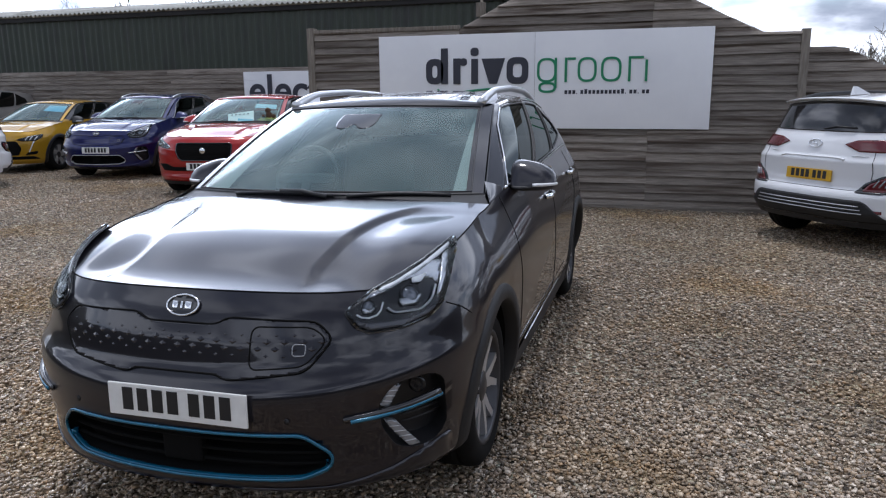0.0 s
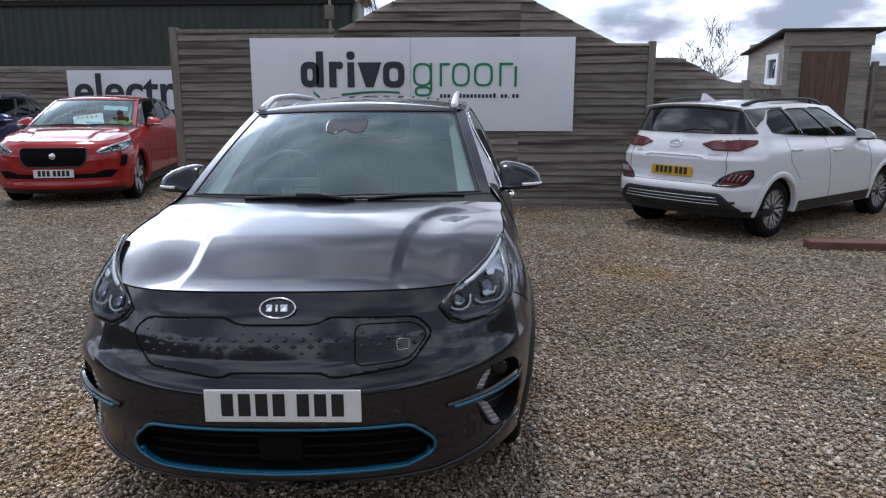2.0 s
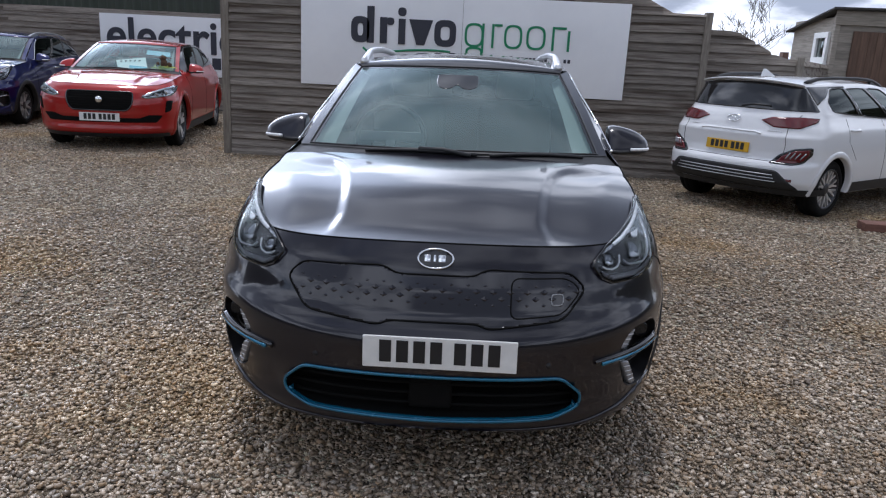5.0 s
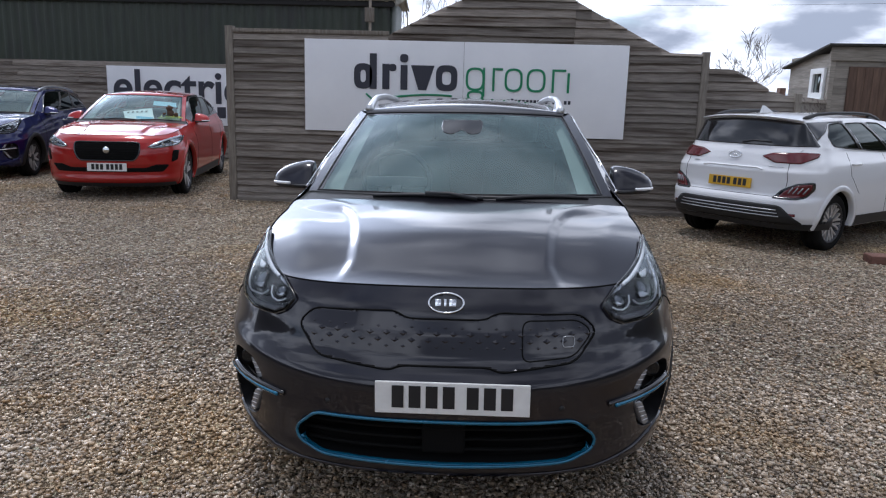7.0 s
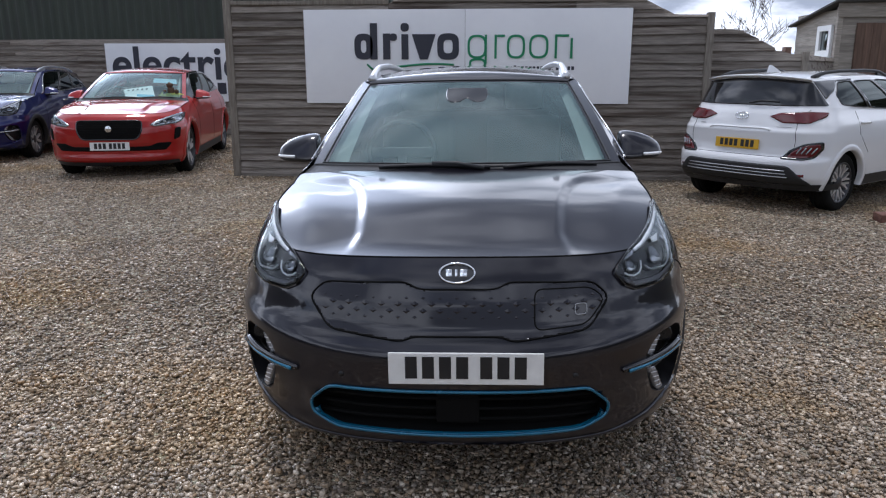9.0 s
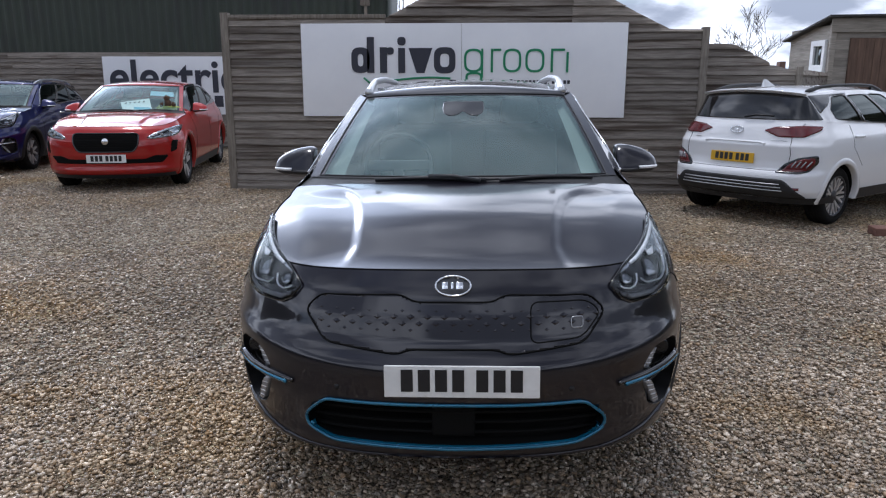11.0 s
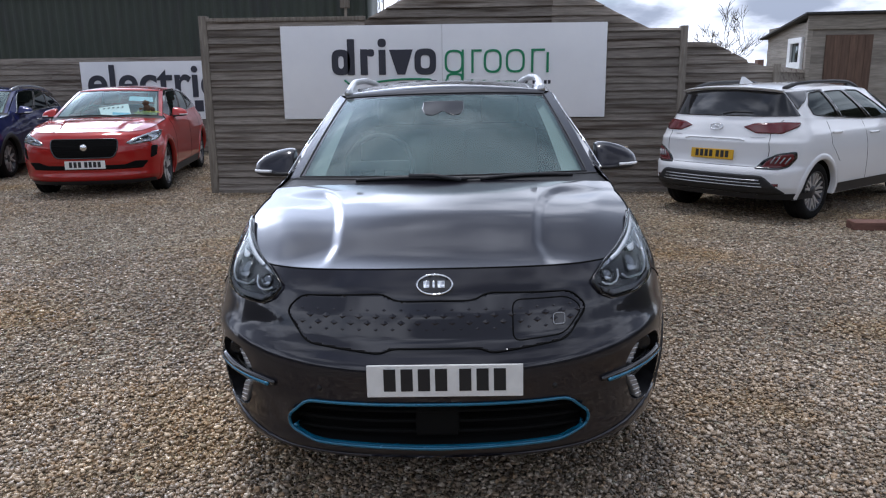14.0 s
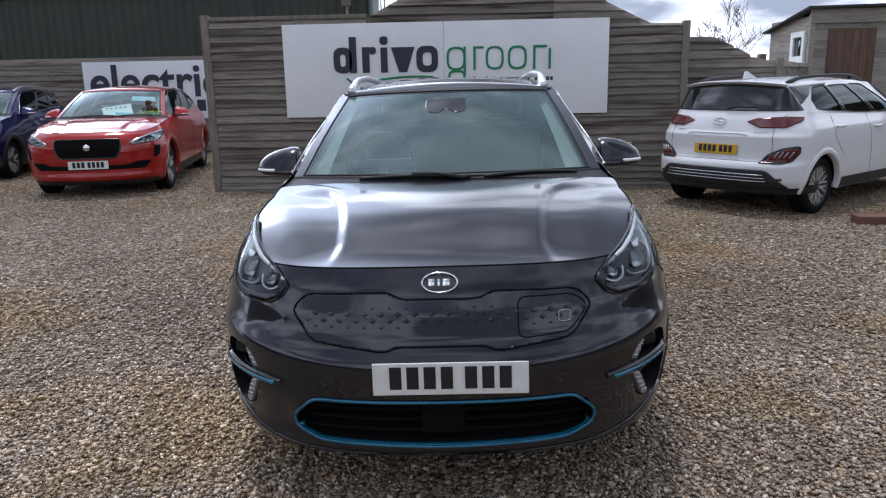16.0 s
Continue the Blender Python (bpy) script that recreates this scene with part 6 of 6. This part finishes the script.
def yellow_hatchback():
    S = Spec(.965, .93, .93)
    S.yf = np.array([(.17, .08), (.24, .02), (.40, .0), (.55, .0), (.66, .02), (.74, .05), (.80, .10), (.86, .15), (1.0, .2)], float)
    car, ws, side, edge, back = car_shell("car", S, M_YEL, M_BLACK, W_CROSSOVER, (M_SIDEGLASS, M_DARKGLASS, M_DARKGLASS), M_GLOSSBLACK, SP_FIVE, 5, .22, "mustard yellow hatchback with claw-shaped lamps parked by the barn")
    F = on_front(S)
    part("grille", *patch(F, smooth_poly([(-.46, .36), (.46, .36), (.52, .50), (.44, .64), (-.44, .64), (-.52, .50)], r=.04), .02, .004, .015), M_DARK, car)
    part("lower_intake", *patch(F, smooth_poly([(-.75, .28), (.75, .28), (.68, .34), (-.68, .34)], r=.02), .02, .004, .01), M_DARK, car)
    for sg in (-1, 1):
        Fm = lambda x, z, off=0.0: F(sg * x, z, off)
        lamp = smooth_poly([(.42, .665), (.60, .72), (.78, .765), (.79, .70), (.72, .635), (.52, .635)], r=.02)
        hl = part("head_lamp", *patch(Fm, lamp, .015, .004, .008), M_LAMPDK, car)
        part("lens", *patch(Fm, lamp, .02, .012, .014), M_LENS, hl)
        for x in (.60, .66, .72):
            part("light_guide", *tube(along(Fm, [(x - .02, .655), (x + .015, .72)], .007, 4), .009, 6), M_DRL, hl)
        part("day_lamp", *tube(along(Fm, [(.70, .63), (.66, .52), (.625, .42)], .006, 6), .011, 6), M_DRL, car)
        part("side_intake", *patch(Fm, smooth_poly([(.56, .36), (.72, .38), (.74, .44), (.60, .42)], r=.01), .015, .004, .01), M_DARK, car)
        door_mirror(car, S, sg, 1.5, .98, M_BLACK, .10)
    seam_lines(car, S, [[(1.25, .32), (1.27, .7), (1.25, .97)], [(2.3, .32), (2.32, .7), (2.34, 1.0)]])
    number_plate(car, "number_plate", Matrix.Translation((0, front_y(S, 0, .40) - .012, .40)), M_PLATEW)
    return car, ws


car4, ws4 = yellow_hatchback()
P4 = pose(-11.45, 9.4, 0, 0, 0, 11)
car4.matrix_basis = P4
stk = part("price_sticker", on_glass(ws4, [(.30, .45), (.86, .45), (.84, .80), (.30, .80)], -.006), [[0, 1, 2, 3]], M_CYAN, None, smooth=False, m=P4)
tagged(stk, "cyan price sticker on the yellow car's windscreen", "sticker")


def white_crossover():
    S = Spec(.995, .96, 1.0)
    S.top = np.array([(.12, .889), (.27, .868), (.5, .93), (.72, .98), (1.13, 1.035), (1.4, 1.06), (2.4, 1.085), (3.2, 1.12), (3.7, 1.15), (3.9, 1.15), (4.1, 1.14), (4.3, 1.135)], float)
    S.yr = np.array([(.2, .14), (.30, .06), (.40, .0), (.56, .0), (.60, .012), (.63, .05), (.72, .06), (.84, .055), (.90, .05), (.92, .075), (1.0, .095), (1.08, .12), (1.15, .16), (1.3, .22)], float)
    S.dr, S.pr = .55, 3.0
    S.roof = np.array([(2.0, .63), (2.5, .635), (3.2, .62), (3.82, .585)], float)
    S.roofz = np.array([(2.0, 1.437), (2.4, 1.475), (2.7, 1.485), (3.2, 1.478), (3.82, 1.445)], float)
    S.ws = ((.745, 1.215, .21, 1.070), (.63, 2.0, .12, 1.437, .062))
    S.belt_end = 3.70
    S.zb = .26
    S.rear_glass = [(-.975, .05), (.975, .05), (.95, .88), (-.95, .88)]
    S.hub = (.86, 3.46)
    wk = [smooth_poly([(.085, .05), (.36, .04), (.39, .88), (.20, .90)], r=.06), smooth_poly([(.39, .04), (.66, .06), (.64, .86), (.42, .88)], r=.06), smooth_poly([(.68, .06), (.905, .11), (.90, .45), (.80, .85), (.66, .87)], r=.05)]
    car, ws, side, edge, back = car_shell("car", S, M_WHITE, M_BLACK, wk, (M_DARKGLASS, M_DARKGLASS, M_DARKGLASS), M_WHITE, SP_BLADE, 5, .225, "white electric crossover parked with its tail to the yard", arch=M_WHITE)
    B = on_rear(S)
    for sg in (-1, 1):
        Bm = lambda x, z, off=0.0: B(sg * x, z, off)
        part("tail_lamp", *patch(Bm, smooth_poly([(.31, 1.050), (.42, 1.090), (.68, 1.105), (.775, 1.10), (.785, 1.05), (.70, .985), (.46, .985)], r=.015), .015, .008, .012), M_REDLAMP, car)
        lw = part("lower_lamp", *patch(Bm, smooth_poly([(.50, .605), (.57, .70), (.70, .775), (.835, .800), (.840, .72), (.79, .62), (.72, .600)], r=.02), .015, .006, .010), M_GLOSSBLACK, car)
        part("lamp_glass", *patch(Bm, smooth_poly([(.555, .62), (.61, .695), (.71, .755), (.815, .775), (.82, .72), (.775, .635), (.72, .618)], r=.02), .012, .012, .006), M_REDLAMP, lw)
        for x in (.66, .70, .74, .78):
            part("led", *tube(along(Bm, [(x - .02, .665), (x + .015, .735)], .014, 3), .007, 6), M_DAYLAMP, lw)
        part("tailgate_gap", *tube(along(Bm, [(.60, .62), (.62, .80), (.60, .98), (.66, 1.13)], .0006, 8), .003, 6), M_DARK, car)
        part("corner_cladding", [Bm(x, z, .008) for x in np.linspace(.55, .88, 16) for z in (.265, .29, .31, .34)], grid_faces(16, 4), M_CLAD, car)
        door_mirror(car, S, sg, 1.55, 1.06, M_WHITE, .11)
        fs = lambda a, b, off=0.0: side(sg)(a / 2.6, b / .42, off)
        for quad in ([(.352, .04), (.398, .04), (.428, .885), (.382, .885)], [(.652, .06), (.688, .06), (.668, .87), (.632, .865)], [(.815, .85), (.90, .58), (.95, .46), (1.0, .30), (1.0, .94), (.62, .94), (.64, .885), (.79, .885)]):
            part("pillar_cover", *patch(fs, np.array(quad) * (2.6, .42), .015, .005, .006), M_GLOSSBLACK, car)
        roof_rail(car, S, sg, 2.1, 3.72, M_BLACK)
        part("reflector", *patch(Bm, [(.62, .42), (.74, .42), (.74, .45), (.62, .45)], .012, .005, .006), M_REDLAMP, car)
    sk = part("rear_skid", *patch(B, smooth_poly([(-.80, .33), (.80, .33), (.60, .535), (-.60, .535)], r=.05), .02, .010, .02), M_CLAD, car)
    for z, hw in ((.41, .60), (.445, .585), (.48, .57)):
        part("chrome_strip", *tube(along(B, [(-hw, z), (hw, z)], .013, 20), .0055, 6), M_SATIN, sk)
    part("lower_cladding", [B(x, z, .006) for x in np.linspace(-.84, .84, 41) for z in (.265, .29, .325)], grid_faces(41, 3), M_BLACK, car)
    part("tailgate_gap", *tube(along(B, [(-.60, .62), (.60, .62)], .0006, 20), .003, 6), M_DARK, car)
    part("tailgate_lip", *tube(along(B, [(-.36, .905), (-.30, .918), (.30, .918), (.36, .905)], .002, 8), .017, 8, squash=.6), M_WHITE, car)
    el = [B(.075 * math.cos(t), 1.045 + .036 * math.sin(t), .008) for t in np.linspace(0, 2 * math.pi, 32, endpoint=False)]
    bd = part("badge", *tube(el, .006, 6, True), M_CHROME, car)
    part("bar", *tube([B(-.03, 1.02, .008), B(-.02, 1.045, .008), B(.02, 1.045, .008), B(.03, 1.07, .008)], .006, 6), M_CHROME, bd)
    for x0, n in ((.44, 4), (-.56, 7)):
        for k in range(n):
            part("bar", *tube([B(x0 + .022 * k, .945, .003), B(x0 + .022 * k + .014, .945, .003)], .006, 4), M_SATIN, bd)
    m = Matrix.Translation((0, rear_y(S, 0, .74) + .012, .74)) @ Matrix.Rotation(math.pi, 4, "Z") @ Matrix.Rotation(radians(-3), 4, "X")
    number_plate(car, "number_plate", m, M_PLATEY)
    part("rear_wiper", *tube([back(-.05, .10, .012), back(-.2, .17, .016), back(-.42, .15, .014)], .014, 6, squash=.6), M_BLACK, car)
    sp = [back(u, v, o) for u in np.linspace(-.95, .95, 31) for v, o in ((1.0, .004), (.93, .05), (.86, .075), (.86, .045), (.93, .0))]
    part("spoiler", sp, grid_faces(31, 5), M_WHITE, car)
    part("aerial_fin", [(.022, 3.66, 1.515), (-.022, 3.66, 1.515), (0, 3.40, 1.522), (.004, 3.655, 1.60), (-.004, 3.655, 1.60), (0, 3.60, 1.60)], [[0, 2, 5, 3], [1, 4, 5, 2], [0, 3, 4, 1], [3, 5, 4]], M_WHITE, car, smooth=False)
    seam_lines(car, S, [[(1.3, .34), (1.32, .7), (1.3, 1.03)], [(2.35, .34), (2.37, .7), (2.4, 1.08)], [(3.05, .64), (3.25, .85), (3.24, 1.10)]])
    door_handles(car, S, [(2.2, .93), (3.12, .97)], M_WHITE)
    return car


car5 = white_crossover()
car5.matrix_basis = pose(5.83, 8.82, 0, 0, 0, 131) @ Matrix.Diagonal((1, 1, .965, 1))
car6 = copy_thing(car5, pose(-11.55, 4.40, 0, 0, 0, -20))
tagged(car6, "white crossover parked across from the yellow hatchback", "car", "cars for sale in the yard")
van_spec = Spec(1.0, 1.05, 1.12)
car7, *_ = car_shell("car", van_spec, M_SILVER, M_BLACK, W_CROSSOVER, (M_DARKGLASS, M_DARKGLASS, M_DARKGLASS), M_SILVER, SP_FIVE, 5, .22, "silver estate car at the end of the row by the barn")
car7.matrix_basis = pose(-15.4, 10.2, 0, 0, 0, 11)

# ---- sleeper on the ground ----
beam = part("timber_sleeper", *box_geo(0, 2.4, -.10, .10, 0, .085, .008), M_BEAM, None, m=pose(3.92, 5.36, 0, 0, 0, -3))
tagged(beam, "red-brown weathered timber sleeper lying on the gravel", "timber")

# ---- pole with lamp and box by the barn's end ----
pole = tagged(new("lamp_pole"), "slim steel pole with a flood lamp and a grey box", "pole")
part("pole", *tube([(-2.80, 14.3, 0), (-2.80, 14.3, 4.25)], .030, 10), M_POST, pole)
part("junction_box", *box_geo(-2.90, -2.70, 14.18, 14.28, 3.10, 3.40, .015), M_POST, pole)
part("lamp_arm", *tube([(-2.80, 14.28, 3.82), (-3.0, 14.2, 3.84), (-3.22, 14.15, 3.90)], .02, 8), M_BLACK, pole)
part("flood_lamp", *moved(box_geo(-.13, .13, -.07, .07, -.05, .05, .015), Matrix.Translation((-3.2, 14.12, 3.92)) @ Matrix.Rotation(radians(20), 4, "Y")), M_BLACK, pole)
part("flood_lamp", *moved(box_geo(-.10, .10, -.07, .07, -.20, .20, .03), Matrix.Translation((-2.86, 14.15, 4.12)) @ Matrix.Rotation(radians(12), 4, "Y")), M_BLACK, pole)

# ---- overhead cables ----
for a, b, sag in (((-2.8, 14.4, 3.75), (15.0, 17.5, 6.6), .75), ((1.0, 16.0, 3.75), (16.0, 16.5, 4.35), .12)):
    pts = [np.array(a) * (1 - t) + np.array(b) * t - np.array([0, 0, sag * 4 * t * (1 - t)]) for t in np.linspace(0, 1, 24)]
    tagged(part("overhead_cable", *tube(pts, .0035, 5), M_CABLE, None), "thin black overhead cable against the sky", "cable", "overhead cables")

# ---- far chimney over the fence ----
ch = tagged(new("house"), "distant brick chimney and roof behind the fence", "house")
part("chimney", *box_geo(11.64, 11.88, 30, 30.4, 0, 2.32, .01), M_BRICK, ch)
part("roof", [(8, 29, 1.0), (16, 29, 1.0), (16, 33, 1.6), (8, 33, 1.6)], [[0, 1, 2, 3]], M_FELT, ch)


# ---- bare trees ----
def bare_tree(x, y, h, spread, seed, label, depth=5, r0=.10):
    """Tapered trunk and limbs that fork into fine bare twigs."""
    rng = random.Random(seed)
    tree = tagged(new("tree", None), label, "tree", "bare trees and bushes behind the yard")
    trunk, twigs = [], []

    def grow(p, d, ln, r, lev):
        pts, q, dd = [p], Vector(p), Vector(d)
        n = 4
        for _ in range(n):
            dd = (dd + Vector((rng.uniform(-1, 1), rng.uniform(-1, 1), rng.uniform(-.3, .6))) * .16).normalized()
            q = q + dd * ln / n
            pts.append(tuple(q))
        g = tube(pts, r, 6 if lev < 2 else 3, taper=list(np.linspace(1, .55, len(pts))))
        (trunk if lev < 2 else twigs).append(g)
        if lev >= depth:
            return
        for k in range(rng.choice((3, 3, 4))):
            i = rng.choice((2, 3, 4, 4))
            a = rng.uniform(0, 6.28)
            out = Vector((math.cos(a), math.sin(a), rng.uniform(.1, .9))) * spread
            grow(pts[i], (dd + out).normalized(), ln * rng.uniform(.55, .8), max(r * .58, .006), lev + 1)
    grow((x, y, 0), (0, 0, 1), h * .38, r0, 0)
    part("trunk", *join(*trunk), M_BARK, tree)
    part("crown", *join(*twigs), M_BARK, tree)
    return tree


random.seed(9)
for k, (x, y, h) in enumerate(((-26, 27, 8.4), (-22, 26, 8.0), (-19.6, 27, 8.6), (-17.4, 26, 7.8), (-15.2, 27, 8.2), (-13.0, 26, 8.4), (-10.8, 26.5, 8.2), (-8.6, 27, 8.0), (-6.2, 26, 8.6), (-4.6, 24, 7.8), (-3.4, 23.5, 7.6))):
    bare_tree(x, y, h * .98, .62, 20 + k, "bare winter tree behind the barn roof", 5, .060)
bare_tree(5.15, 15.2, 2.9, .95, 41, "bare twiggy bush behind the board fence", 5, .028)
bare_tree(5.9, 15.8, 2.6, .95, 43, "bare twiggy bush behind the board fence", 5, .028)


# ---- loose gravel where the camera passes near ----
def gravel_stones():
    rng = np.random.default_rng(7)
    eye = np.array([.35, -2.2])
    P = []
    for r0, r1, dens in ((.6, 4.2, 5000), (4.2, 7.2, 2200), (7.2, 12.0, 700)):
        n = int(dens * (r1 ** 2 - r0 ** 2) * .5 * 1.75)
        r = np.sqrt(rng.uniform(r0 ** 2, r1 ** 2, n))
        a = rng.uniform(-.85, .90, n)
        P.append(np.stack([eye[0] + r * np.sin(a), eye[1] + r * np.cos(a), np.full(n, 1.0 + .025 * (r - 3).clip(0))], 1))
    n = 26000
    P.append(np.stack([rng.uniform(-11.5, -3.7, n), rng.uniform(6.0, 13.5, n), np.full(n, 1.35)], 1))
    P = np.concatenate(P)
    under = (np.abs(P[:, 0] + .03) < .62) & (P[:, 1] > .7) & (P[:, 1] < 4.2)
    P = P[~under & ((P[:, 1] < 8.0) | (P[:, 0] < -3.75))]
    n = len(P)
    size = np.exp(rng.normal(math.log(.0062), .28, n)).clip(.0036, .0118) * P[:, 2]
    # flattened angular chips
    cube = np.array([(x, y, z) for x in (-1, 1) for y in (-1, 1) for z in (-1, 1)], float)
    cq = np.array([[0, 1, 3, 2], [4, 6, 7, 5], [0, 4, 5, 1], [2, 3, 7, 6], [0, 2, 6, 4], [1, 5, 7, 3]])
    verts, loops, starts, base, at = [], [], [], 0, 0
    for sel, shape, groups in ((np.ones(n, bool), cube, (cq,)),):
        p, sz, m, k = P[sel], size[sel], int(sel.sum()), len(shape)
        V = shape[None] * rng.uniform(.50, 1.12, (m, k, 3))
        V *= np.stack([rng.uniform(.9, 1.6, m), rng.uniform(.65, 1.05, m), rng.uniform(.42, .75, m)], 1)[:, None]
        t, ti = rng.uniform(0, 6.283, m), rng.normal(0, .38, m)
        c, s, ct, st = np.cos(t), np.sin(t), np.cos(ti), np.sin(ti)
        y2, z2 = V[..., 1] * ct[:, None] - V[..., 2] * st[:, None], V[..., 1] * st[:, None] + V[..., 2] * ct[:, None]
        x3, y3 = V[..., 0] * c[:, None] - y2 * s[:, None], V[..., 0] * s[:, None] + y2 * c[:, None]
        V = np.stack([x3, y3, z2], -1) * sz[:, None, None]
        V[..., 0] += p[:, 0, None]
        V[..., 1] += p[:, 1, None]
        V[..., 2] += (sz * rng.uniform(.0, 1.5, m))[:, None]
        verts.append(V.reshape(-1, 3))
        for g in groups:
            f = (g[None] + k * np.arange(m)[:, None, None] + base).reshape(-1)
            loops.append(f)
            starts.append(np.arange(at, at + len(f), g.shape[1]))
            at += len(f)
        base += k * m
    V, F, B = np.concatenate(verts), np.concatenate(loops), np.concatenate(starts)
    me = bpy.data.meshes.new("gravel_stones")
    me.vertices.add(len(V)); me.vertices.foreach_set("co", V.reshape(-1))
    me.loops.add(len(F)); me.loops.foreach_set("vertex_index", F.astype(np.int32))
    me.polygons.add(len(B)); me.polygons.foreach_set("loop_start", B.astype(np.int32))
    me.materials.append(M_STONE)
    me.update(calc_edges=True)
    return me


tagged(put("gravel_stones", gravel_stones()), "loose angular flint stones in buff, grey and brown", "gravel", kind="stuff")
